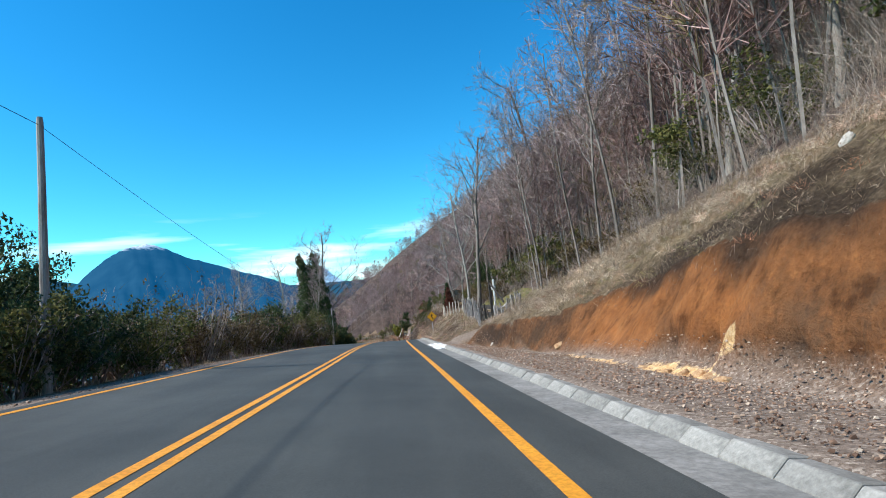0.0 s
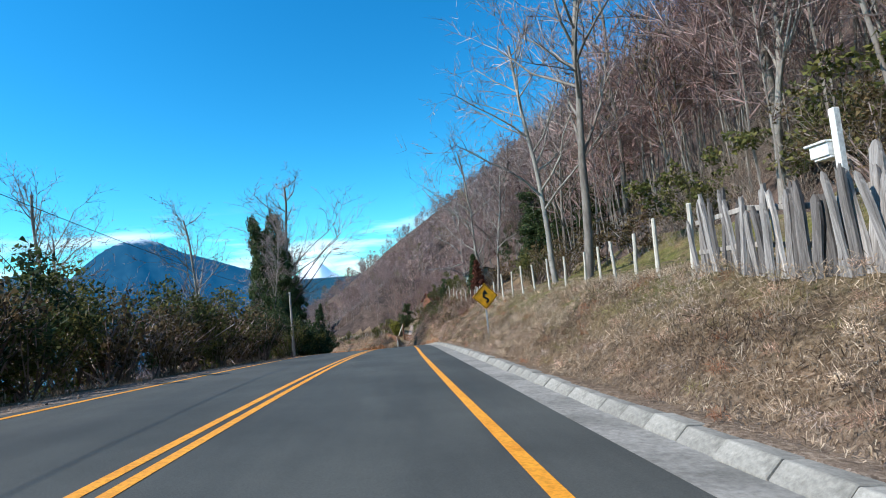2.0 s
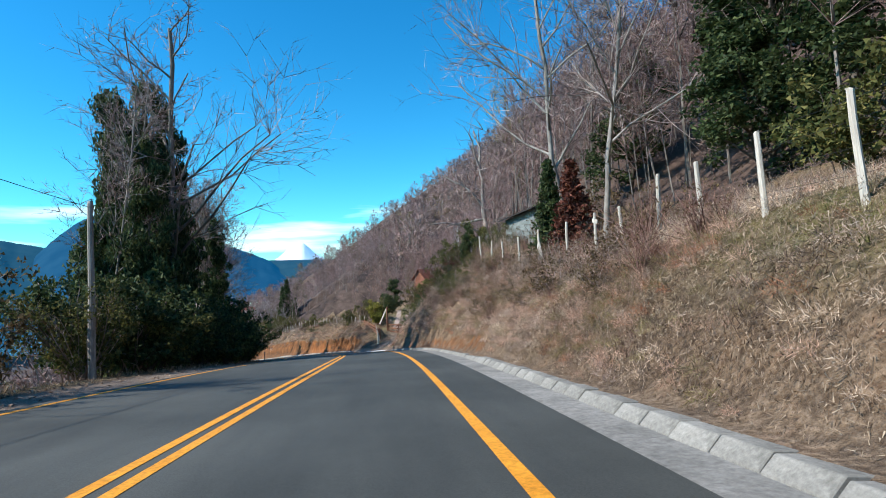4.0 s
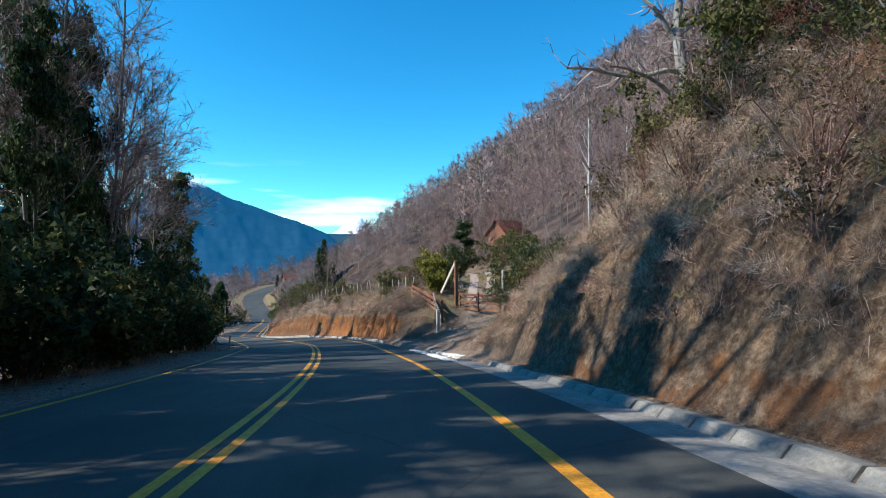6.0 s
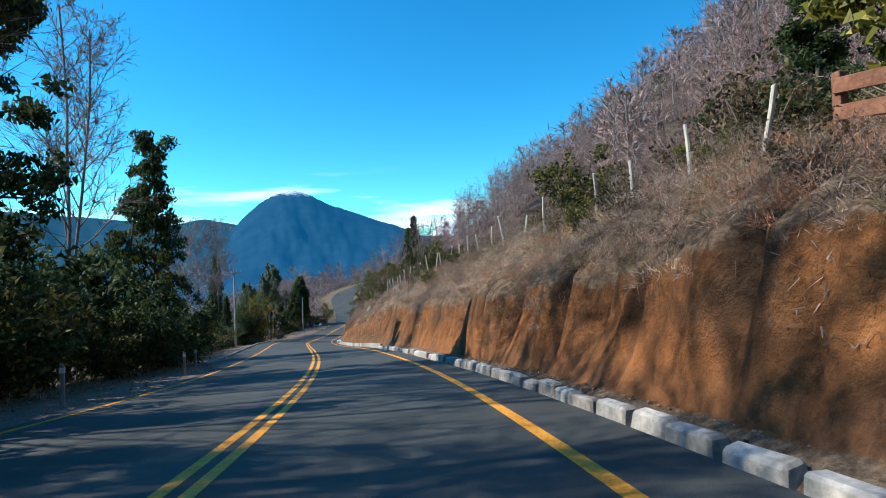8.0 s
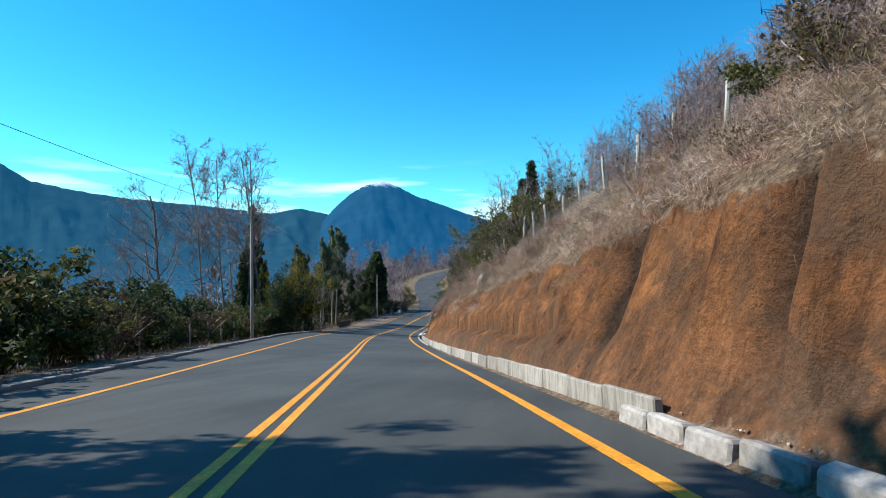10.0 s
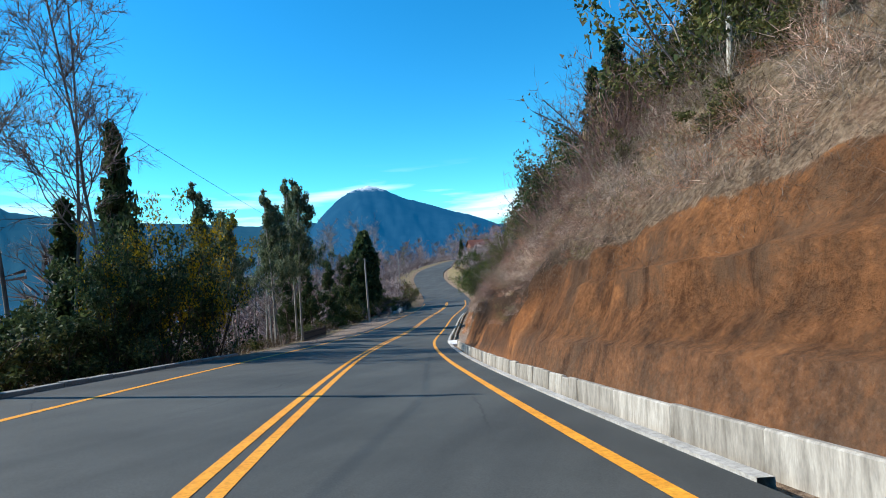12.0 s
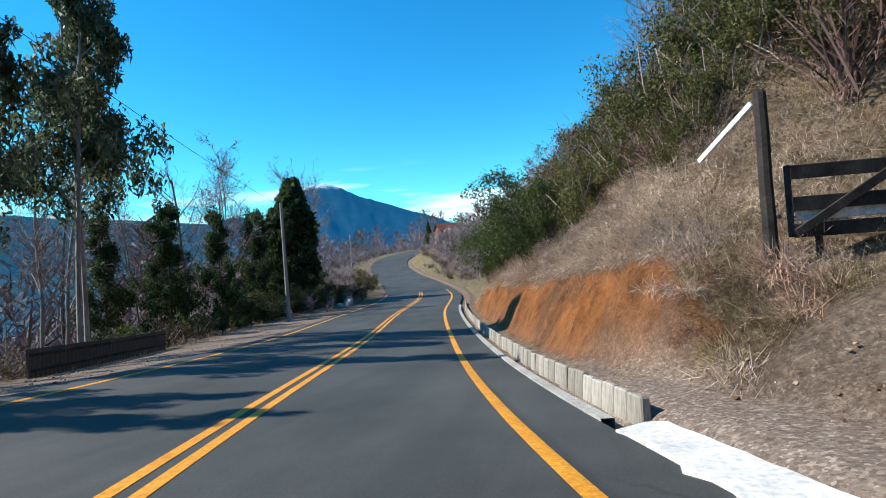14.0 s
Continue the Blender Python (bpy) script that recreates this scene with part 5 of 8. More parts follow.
def give_tone(me, rgb):
    """A tint for each point, so that every plant of a thicket has its own."""
    at = me.color_attributes.new("tone", "FLOAT_COLOR", "POINT")
    at.data.foreach_set("color", np.concatenate([rgb, np.ones((len(rgb), 1))], 1).astype(np.float32).ravel())


def tree_tones(g, pts):
    """Greyer, redder and darker trees, in drifts of a few together."""
    n = len(pts)
    drift = vnoise(pts[:, 0] * 0.07 + 3, pts[:, 1] * 0.07 + pts[:, 2] * 0.05)
    b = np.clip(0.86 + 0.30 * drift + g.normal(0, 0.17, n), 0.42, 1.3)[:, None]
    warm = np.clip(0.5 + 0.9 * vnoise(pts[:, 0] * 0.045, pts[:, 1] * 0.045 + 9) + g.normal(0, 0.25, n), 0, 1)[:, None]
    rgb = b * (np.array([[0.93, 0.93, 0.96]]) * (1 - warm) + np.array([[1.06, 0.92, 0.89]]) * warm)
    olive = g.rand(n) < 0.05 + 0.10 * (drift < -0.25)
    rgb[olive] *= np.array([0.62, 0.74, 0.42])
    return rgb


STRAW_HUES = np.array([(1.62, 1.54, 1.36), (1.32, 1.25, 1.15), (1.14, 1.09, 1.10), (1.24, 1.00, 0.90), (0.58, 0.60, 0.34), (0.84, 0.48, 0.34), (0.46, 0.40, 0.36)])


def tuft_tones(g, s, d, weights):
    """Straw, grey, pink, olive, russet and dark tufts, mostly beside their like."""
    u = 0.5 + 0.75 * vnoise(s * 0.42 + 13, d * 0.55 + 2) + g.normal(0, 0.16, len(s))
    edge = np.cumsum(weights) / np.sum(weights)
    k = np.minimum(np.searchsorted(edge, np.clip(u, 0, 0.999)), len(edge) - 1)
    return STRAW_HUES[k] * np.clip(g.normal(1, 0.22, (len(s), 1)), 0.45, 1.5)


def scatter(name, templates, pts, scales, g, mats, label, category, lean=0.05):
    vs, fs, ms, tones, o = [], [], [], [], 0
    hue = tree_tones(np.random.RandomState(len(pts)), pts)
    pick = g.randint(0, len(templates), len(pts))
    for k, (tv, tf, tm) in enumerate(templates):
        i = np.where(pick == k)[0]
        if not len(i):
            continue
        a = g.rand(len(i)) * 6.283
        ca, sa = np.cos(a)[:, None], np.sin(a)[:, None]
        sc = scales[i][:, None]
        x, y, z = tv[:, 0][None] * sc, tv[:, 1][None] * sc, tv[:, 2][None] * sc
        lx, ly = g.normal(0, lean, (len(i), 1)), g.normal(0, lean, (len(i), 1))
        v = np.stack([x * ca - y * sa + z * lx, x * sa + y * ca + z * ly, z], -1) + pts[i][:, None]
        fs.append((tf[None] + (o + np.arange(len(i)) * len(tv))[:, None, None]).reshape(-1, 3))
        ms.append(np.tile(tm, len(i)))
        tones.append(np.repeat(hue[i], len(tv), 0))
        vs.append(v.reshape(-1, 3))
        o += len(i) * len(tv)
    me = mesh_of(name, np.concatenate(vs), np.concatenate(fs), mats, np.concatenate(ms))
    give_tone(me, np.concatenate(tones))
    return tagged(new(name, me), label, category, kind="stuff")


fg = np.random.RandomState(5)
near_t = [forest_template(200 + k, 10, 0.050, 17, 20, 0.30, 50, 0.024, 0.30) for k in range(6)]
far_t = [crown_template(220 + k, 8.5, 120, 0.066) for k in range(6)]
s1, d1 = jitter_grid(fg, -25, 262, 9, 46, 2.35)
keep = (d1 > col(OPEN, s1, 1) + 1.5 + 2.5 * vnoise(s1 * 0.2, d1 * 0)) & (fg.rand(len(s1)) < np.interp(s1, [-25, 120, 165, 172, 204, 212, 262], [0.95, 0.95, 0.85, 0.6, 0.6, 0.5, 0.5]))
s1, d1 = s1[keep], d1[keep]
scatter("hillside_wood", near_t, world_points(s1, d1), fg.uniform(0.62, 1.25, len(s1)) * np.interp(s1, [-25, 120, 170, 262], [1.1, 1.1, 0.85, 0.8]), fg, [M_BARK_MID, M_TWIG_FAR], "leafless grey-brown slender trees on the hillside", "woodland")
s0_, d0_ = jitter_grid(fg, 2, 118, 11, 34, 2.1)
keep = (d0_ > col(OPEN, s0_, 1) + 0.8 + 1.5 * vnoise(s0_ * 0.3, d0_ * 0)) & (d0_ < col(OPEN, s0_, 1) + 13) & (fg.rand(len(s0_)) < np.interp(s0_, [2, 70, 80, 118], [0.9, 0.9, 0.5, 0.4]))
s0_, d0_ = s0_[keep], d0_[keep]
scatter("edge_wood", near_t, world_points(s0_, d0_), fg.uniform(0.95, 1.5, len(s0_)), fg, [M_BARK_MID, M_TWIG_FAR], "leafless pale-stemmed trees along the wood's edge", "woodland")
s2, d2 = jitter_grid(fg, -40, 330, 44, 195, 4.3)
keep = (fg.rand(len(s2)) < 0.96) & (d2 < 50 + 0.75 * (s2 + 75))
s2, d2 = s2[keep], d2[keep]
scatter("upper_wood", far_t, world_points(s2, d2), fg.uniform(0.65, 1.5, len(s2)), fg, [M_BARK_MID, M_TWIG_FAR], "leafless brown trees high on the hillside", "woodland")
s3, d3 = jitter_grid(fg, 226, 400, -60, -14, 4.6)
s4, d4 = jitter_grid(fg, 330, 560, 16, 205, 6.2)
k4 = d4 > col(OPEN, s4, 1) + 2
s4, d4 = s4[k4], d4[k4]
s5, d5 = jitter_grid(fg, -30, 226, -75, -18, 6.6)
s6, d6 = jitter_grid(fg, 430, 640, -70, 60, 8.0)
scatter("far_wood", far_t, world_points(s6, d6), fg.uniform(1.5, 2.2, len(s6)), fg, [M_BARK, M_TWIG_FAR], "leafless brown woods across the valley", "woodland")
s3, d3 = np.concatenate([s3, s4, s5]), np.concatenate([d3, d4, d5])
keep = (fg.rand(len(s3)) < 0.8) & (np.abs(d3) > 12)
s3, d3 = s3[keep], d3[keep]
scatter("valley_wood", far_t, world_points(s3, d3), fg.uniform(0.6, 1.1, len(s3)) * np.where(d3 > 0, 1.25, np.where(s3 > 226, 1.35, 1.0)), fg, [M_BARK, M_TWIG_FAR], "leafless brown trees on the lower slopes", "woodland")


# ---------------------------------------------------------------- dry grass and brush
def brush(name, s, d, n_per, height, width, mat, label, seed, fan=0.75, hang=0.35, category="brush", hues=(2, 3, 2, 2, 1, 1, 1)):
    """Tussocks: stems that spread from one root like a fountain and hang towards the road."""
    g = np.random.RandomState(seed)
    root = world_points(s, d)
    _, t2 = line_at(s)
    down = np.stack([-t2[:, 1], t2[:, 0], np.full(len(s), -0.35)], -1) * np.sign(d)[:, None]
    down[:, 2] = -0.35
    size = np.broadcast_to(height, s.shape) * g.uniform(0.6, 1.35, len(s))
    p = np.repeat(root, n_per, 0)
    hgt = np.repeat(size, n_per) * g.uniform(0.35, 1.15, len(p)) ** 0.8
    a = g.rand(len(p)) * 6.283
    out = np.stack([np.cos(a), np.sin(a), 0 * a], -1)
    p = p + out * (np.repeat(size, n_per) * 0.22 * g.rand(len(p)))[:, None] - np.array([0, 0, 0.05])
    lean = out * (fan * g.rand(len(p), 1) ** 0.7) + np.repeat(down, n_per, 0) * hang * g.uniform(0.2, 1.3, (len(p), 1))
    side = unit(np.cross(lean + g.normal(0, 0.3, lean.shape), [0, 0, 1.0])) * (width * g.uniform(0.6, 1.4, (len(p), 1)))
    up = np.array([0, 0, 1.0])
    drop = g.uniform(0.45, 1.05, len(p))
    m = p + lean * (hgt * 0.42)[:, None] + up * (hgt * 0.62)[:, None]
    t = p + lean * hgt[:, None] + up * (hgt * drop)[:, None] + g.normal(0, 0.04, p.shape)
    v = np.stack([p - side, p + side, m + side * 0.8, m - side * 0.8, t], 1)
    o = (np.arange(len(p)) * 5)[:, None]
    f = np.concatenate([o + [0, 1, 2], o + [0, 2, 3], o + [3, 2, 4]])
    me = mesh_of(name, v.reshape(-1, 3), f, mat)
    give_tone(me, np.repeat(tuft_tones(g, s, d, hues), 5 * n_per, 0))
    return tagged(new(name, me), label, category, kind="stuff")


def mounds(name, s, d, n_per, size, width, mat, label, seed, category="brush", hues=(2, 3, 2, 2, 1, 1, 1)):
    """Rounded tufts of fine dead stems, combed outwards and downhill."""
    g = np.random.RandomState(seed)
    root = world_points(s, d)
    _, t2 = line_at(s)
    down = np.stack([-t2[:, 1], t2[:, 0], np.full(len(s), -0.5)], -1)
    sz = np.repeat(np.broadcast_to(size, s.shape) * g.uniform(0.65, 1.35, len(s)), n_per)[:, None]
    n = len(sz)
    a, th = g.rand(n) * 6.283, np.arccos(g.uniform(-0.1, 1.0, n))
    q = np.stack([np.cos(a) * np.sin(th), np.sin(a) * np.sin(th), np.cos(th)], -1)
    p = np.repeat(root + down * [1, 1, 0] * 0.16 * 0.55 + [0, 0, 0.06], n_per, 0) + q * sz * np.array([0.52, 0.52, 0.48]) * g.uniform(0.3, 1.0, (n, 1))
    up = np.where(g.rand(n, 1) < 0.6, 0.65, -0.45) * np.array([[0, 0, 1.0]])
    e = unit(q * 0.6 + up + np.repeat(down, n_per, 0) * g.uniform(0.1, 0.7, (n, 1)) + g.normal(0, 0.38, (n, 3)))
    L = sz * (0.10 + 0.32 * g.rand(n, 1) ** 1.5)
    sd = unit(np.cross(e, g.normal(0, 1, (n, 3)))) * (width * g.uniform(0.6, 1.5, (n, 1)))
    v = np.stack([p - sd, p + sd, p + e * L], 1).reshape(-1, 3)
    me = mesh_of(name, v, np.arange(3 * n).reshape(n, 3), mat)
    give_tone(me, np.repeat(tuft_tones(g, s, d, hues), 3 * n_per, 0))
    return tagged(new(name, me), label, category, kind="stuff")


def tangle(name, s0, s1, d0, d1, dens, thick, length, width, mat, label, seed, keep=None, category="brush"):
    """A lumpy mat of dead stems and fronds: short slivers at all heights, most of them hanging downhill."""
    g = np.random.RandomState(seed)
    n = int((s1 - s0) * (d1 - d0) * dens)
    s, d = g.uniform(s0, s1, n), g.uniform(d0, d1, n)
    lump = 0.5 + 1.0 * vnoise(s * 0.45 + seed, d * 0.5) + 0.6 * vnoise(s * 1.5, d * 1.6 + seed)
    if keep is not None:
        k = g.rand(n) < keep(s, d)
        s, d, lump = s[k], d[k], lump[k]
    n = len(s)
    p = world_points(s, d)
    _, t2 = line_at(s)
    out = np.stack([-t2[:, 1], t2[:, 0], np.zeros(n)], -1)
    th = np.broadcast_to(thick(s, d) if callable(thick) else thick, s.shape) * np.clip(lump, 0.32, 1.9)
    u = g.rand(n) ** 0.8
    p = p + np.array([0, 0, 1.0]) * (th * u)[:, None] + out * (th * u * 0.35)[:, None]
    e = g.normal(0, 0.75, (n, 3)) + out * 0.45 + np.array([0, 0, 1.0]) * np.where(g.rand(n) < 0.55, 0.9, -0.9)[:, None]
    e = unit(e)
    L = (length * g.uniform(0.4, 1.4, n) * np.clip(0.5 + th / 0.6, 0.5, 1.5))[:, None]
    sd = unit(np.cross(e, g.normal(0, 1, (n, 3)))) * (width * g.uniform(0.5, 1.5, (n, 1)))
    v = np.stack([p - e * L * 0.5 - sd, p - e * L * 0.5 + sd, p + e * L * 0.5], 1).reshape(-1, 3)
    return tagged(new(name, mesh_of(name, v, np.arange(3 * n).reshape(n, 3), mat)), label, category, kind="stuff")


def twig_template(seed, n, slim=1.0):
    """A leafless little bush of unit height, all single slivers."""
    g = np.random.RandomState(seed)
    rows = []
    for k in range(n):
        a = g.rand() * 6.283
        d = np.array([math.cos(a), math.sin(a), 0]) * g.uniform(0.1, 0.9) + [0, 0, 1]
        seg, pts = grow(g, g.normal(0, 0.08, 3) * [1, 1, 0], d / np.linalg.norm(d), g.uniform(0.6, 1.1), 0.01, 2, 0.0, 0.2, 0.5)
        rows += [(*q[:6], 0.0062 * slim) for q in seg]
        for j in range(6):
            q, e, _ = pts[g.randint(1, 3)]
            b = q - e * g.uniform(0, 0.25)
            e = side_dir(g, e, math.radians(g.uniform(25, 65)))
            rows.append((*b, *(b + e * g.uniform(0.15, 0.42)), 0.004 * slim))
    v, f = ribbons(rows)
    return v, f, np.zeros(len(f), int)


TALL_TWIGGY = [twig_template(340 + k, 32, 0.36) for k in range(3)]
FAR_TWIGGY = [crown_template(320 + k, 1.0, 46, 0.012) for k in range(3)]
TWIGGY = [twig_template(300 + k, 24, 0.42) for k in range(4)]


def thicket(name, s, d, size, mat, label, seed, kinds=TWIGGY):
    g = np.random.RandomState(seed)
    scatter(name, kinds, world_points(s, d) - [0, 0, 0.05], size * g.uniform(0.6, 1.4, len(s)), g, [mat, mat], label, "brush", 0.25)


bg_ = np.random.RandomState(11)
# pale grass along the top of the first cutting
tangle("bank_grass", -8, 31, 6.4, 13.5, 700, lambda s, d: np.interp(d - col(CREST, s, 1), [-3, -0.3, 0.8, 3], [0.32, 0.6, 0.6, 0.3]), 0.2, 0.0042, M_GRASS, "pale dry grass hanging over the clay cutting", 31,
       lambda s, d: np.clip(np.maximum((d - col(MIDDLE, s, 1) + 0.15 + 0.5 * vnoise(s * 0.8, d * 0)) * 3, np.interp(s, [15, 20], [0, 0.10]) * (d > col(FOOT, s, 1) + 0.25 + 0.3 * vnoise(s * 0.9, d * 0))), 0, 1) * 0.9 * (s < 29.5) * np.where(d < col(MIDDLE, s, 1) + np.interp(s, [9, 13, 17, 19], [2.0, 1.6, 0.9, 0]) + 0.5 * vnoise(s * 0.6, d * 0), 0.16, 1.0), "grass")
s, d = jitter_grid(bg_, -8, 30, 7.0, 13, 0.42)
k = (d > col(MIDDLE, s, 1) + np.interp(s, [9, 13, 17, 19], [1.95, 1.5, 0.7, 0.12]) + 0.3 * vnoise(s * 0.8, s * 0)) & (bg_.rand(len(s)) < 0.85)
mounds("bank_tussock", s[k], d[k], 130, 0.40 * (1 + 0.5 * vnoise(s[k] * 0.7, d[k] * 0.8)), 0.0032, M_STRAW, "pale grass tussocks above the cutting", 30, "grass", (5, 4, 1.5, 2.5, 2, 0.6, 1.6))
s, d = jitter_grid(bg_, -8, 18, 8.2, 11.5, 0.40)
k = (d > col(MIDDLE, s, 1) - 0.15) & (d < col(MIDDLE, s, 1) + 2.2) & (bg_.rand(len(s)) < 0.55)
mounds("bank_weed", s[k], d[k], 46, 0.36 * (1 + 0.5 * vnoise(s[k] * 0.9, d[k] * 0.9)), 0.0036, M_STRAW, "dead weeds rooted in the dark soil of the bank", 58, "weeds", (0.3, 0.6, 1, 2.4, 2.6, 1.4, 5))
tangle("bank_roots", -6, 17, 8.2, 10.8, 90, 0.12, 0.34, 0.0034, M_WEED, "roots and dead stems hanging over the clay face", 59,
       lambda s, d: np.clip(1.3 - np.abs(d - col(MIDDLE, s, 1) - 0.1 - 0.3 * vnoise(s * 0.5, s * 0)) / 0.6, 0, 1))
s, d = jitter_grid(bg_, 2, 62, 11.5, 23, 1.15)
k = (d > col(OPEN, s, 1) - 0.3) & (bg_.rand(len(s)) < 0.85)
thicket("wood_brush", s[k], d[k], np.interp(d[k] - col(OPEN, s[k], 1), [0, 2, 10], [1.3, 2.6, 3.4]), M_BRUSH_GREY, "tall leafless brush under the trees", 60, TALL_TWIGGY)
# grassy slope past the gate
tangle("slope_grass", 35.5, 84, 5.55, 12, 620, lambda s, d: np.interp(d, [5.6, 6.2, 8, 9.5, 12], [0.14, 0.42, 0.4, 0.2, 0.15]), 0.13, 0.0055, M_GRASS, "short dry grass and dead weeds on the roadside slope", 32,
       lambda s, d: np.interp(d, [5.5, 5.8, 8.5, 10, 12], [0.3, 0.95, 0.9, 0.55, 0.4]), "grass")
s, d = jitter_grid(bg_, 40, 80, 7.6, 15, 0.45)
brush("meadow_grass", s, d, 7, 0.14, 0.009, M_GRASS_GREEN, "short green grass by the fence", 33, 0.9, 0.2, "grass")
s, d = jitter_grid(bg_, 38, 84, 5.9, 8.6, 0.55)
k = vnoise(s * 0.35, d * 0.5) > -0.05
tangle("slope_weeds", 37, 84, 5.8, 8.4, 420, lambda s, d: 0.5 * np.clip(0.2 + 2.2 * vnoise(s * 0.45 + 3, d * 0.6), 0, 1), 0.17, 0.0055, M_WEED, "clumps of dead brown weeds on the roadside slope", 62,
       lambda s, d: np.clip(2.6 * vnoise(s * 0.45 + 3, d * 0.6), 0, 1))
s2_, d2_ = jitter_grid(bg_, 36, 84, 5.75, 9.2, 0.42)
k2_ = bg_.rand(len(s2_)) < np.interp(d2_, [5.75, 6.1, 8, 9.2], [0.5, 0.9, 0.8, 0.35])
mounds("slope_tussock", s2_[k2_], d2_[k2_], 120, 0.34 * (1 + 0.6 * vnoise(s2_[k2_] * 0.6, d2_[k2_] * 0.8)), 0.0032, M_STRAW, "dry tussocks on the roadside slope", 56, "grass", (2.6, 3.2, 2, 3, 3.2, 2, 4))
thicket("slope_brush", s[k], d[k], 0.42, M_WEED, "low brown dead weeds on the roadside slope", 41)
# rank brush on the high bank
def bank_cover(s, d):
    lip = col(FOOT, s, 1) + np.interp(s, [74, 84, 88, 96, 104, 112, 119], [0.0, 0.05, 0.22, 0.42, 0.42, 0.15, 0.0]) + 0.30 * vnoise(s * 0.6, s * 0) + 0.14 * vnoise(s * 2.1, s * 0 + 4)
    return np.clip((d - lip) * 5, 0, 0.97) * (d < col(OPEN, s, 1) + 1.5)


def bank_depth(s, d):
    return np.interp(s, [74, 90, 112, 119], [0.5, 0.75, 0.75, 0.45]) * np.interp(d - col(FOOT, s, 1), [0, 0.5, 1.5], [0.4, 0.75, 1.0])


tangle("bank_brush", 76, 119.5, 5.6, 12.5, 420, bank_depth, 0.15, 0.0032, M_GRASS_PINK, "tangled dry brush and dead grass on the bank", 34, bank_cover)
tangle("bank_olive", 96, 119, 7.0, 12.5, 260, bank_depth, 0.11, 0.011, M_LEAF_OLIVE, "olive-leaved bramble among the dead brush", 49, lambda s, d: np.clip(0.2 + 1.6 * vnoise(s * 0.3 + 2, d * 0.4), 0, 1))
s, d = jitter_grid(bg_, 76, 119, 5.9, 12.5, 0.62)
k = (bg_.rand(len(s)) < bank_cover(s, d) * 0.55)
thicket("bank_scrub", s[k], d[k], 0.7 + 0.4 * vnoise(s[k] * 0.3, d[k] * 0.4), M_BRUSH_RED, "reddish-brown leafless scrub on the bank", 42)
s, d = jitter_grid(bg_, 76, 119.5, 5.65, 12.5, 0.32)
k = (bg_.rand(len(s)) < bank_cover(s, d) * 0.9)
s, d = s[k], d[k]
mounds("bank_straw", s, d, 190, np.interp(d - col(FOOT, s, 1), [0, 0.6, 2, 5], [0.34, 0.5, 0.62, 0.6]) * (1 + 0.45 * vnoise(s * 0.7 + 5, d * 0.8)), 0.0030, M_STRAW, "matted straw-coloured tussocks and dead fern on the bank", 35, hues=(2.2, 3, 2.6, 5, 2.4, 2.8, 1.8))
# bank below the driveway's plank fence
tangle("drive_brush", 126.5, 136, 5.2, 8.4, 420, 0.4, 0.22, 0.007, M_GRASS_PINK, "dead weeds on the bank below the planks", 47, lambda s, d: np.clip(s - 127.5 - 1.2 * (8.2 - d), 0, 1) * 0.9)
s, d = jitter_grid(bg_, 127.5, 135.5, 5.3, 8.2, 0.6)
k = (s > 128.5 + 1.2 * (8.2 - d)) & (bg_.rand(len(s)) < 0.5)
thicket("drive_scrub", s[k], d[k], 0.55, M_BRUSH_GREY, "leafless scrub on the bank below the planks", 48)


# over the long cutting
def cutting_cover(s, d):
    top_d = col(MIDDLE, s, 1) + (0.1 + 0.45 * vnoise(s * 0.35, s * 0)) * np.where(s < 168, -0.8, 1) - np.interp(s, [133, 134, 168, 172, 203, 206, 222, 224], [0, 0.15, 0.15, 0.05, 0.05, 0.06, 0.06, 0.0])
    return np.clip((d - top_d) * 3.5, 0, 1) * 0.93


def cutting_depth(s, d):
    return np.interp(s, [133, 168, 176, 203, 225], [0.65, 0.7, 0.75, 0.85, 0.9]) * np.interp(d - col(MIDDLE, s, 1), [-0.5, 0.6, 2.5], [0.45, 1.0, 0.8])


tangle("cutting_brush", 133.5, 206, 4.9, 10.5, 380, cutting_depth, 0.15, 0.0033, M_GRASS_PINK, "grey-brown dry brush above the clay cutting", 36, cutting_cover)
tangle("cutting_bramble", 202, 225, 5.4, 11, 800, cutting_depth, 0.15, 0.0030, M_BRUSH_RED, "reddish-brown dead bramble above the cutting", 53, lambda s, d: cutting_cover(s, d) * np.clip((s - 202) / 4, 0, 1))
s, d = jitter_grid(bg_, 134, 225, 5.2, 12, 0.85)
k = bg_.rand(len(s)) < cutting_cover(s, d) * 0.6
thicket("cutting_scrub", s[k], d[k], np.interp(s[k], [133, 170, 204, 225], [0.75, 0.8, 1.2, 1.3]), M_BRUSH_GREY, "grey-brown leafless scrub above the cutting", 43, TALL_TWIGGY)
s, d = jitter_grid(bg_, 133.8, 225, 5.0, 10.5, 0.38)
k = bg_.rand(len(s)) < cutting_cover(s, d) * np.interp(d - col(MIDDLE, s, 1), [0, 2, 4], [0.95, 0.8, 0.5])
s, d = s[k], d[k]
mounds("cutting_straw", s, d, 150, np.interp(s, [133, 168, 178, 200, 225], [0.5, 0.55, 0.7, 0.74, 0.8]) * (1 + 0.55 * vnoise(s * 0.7 + 5, d * 0.8)), 0.0030, M_STRAW, "matted straw-coloured tussocks above the cutting", 37, hues=(1.2, 2.2, 2.4, 5, 1.6, 3.6, 2.4))
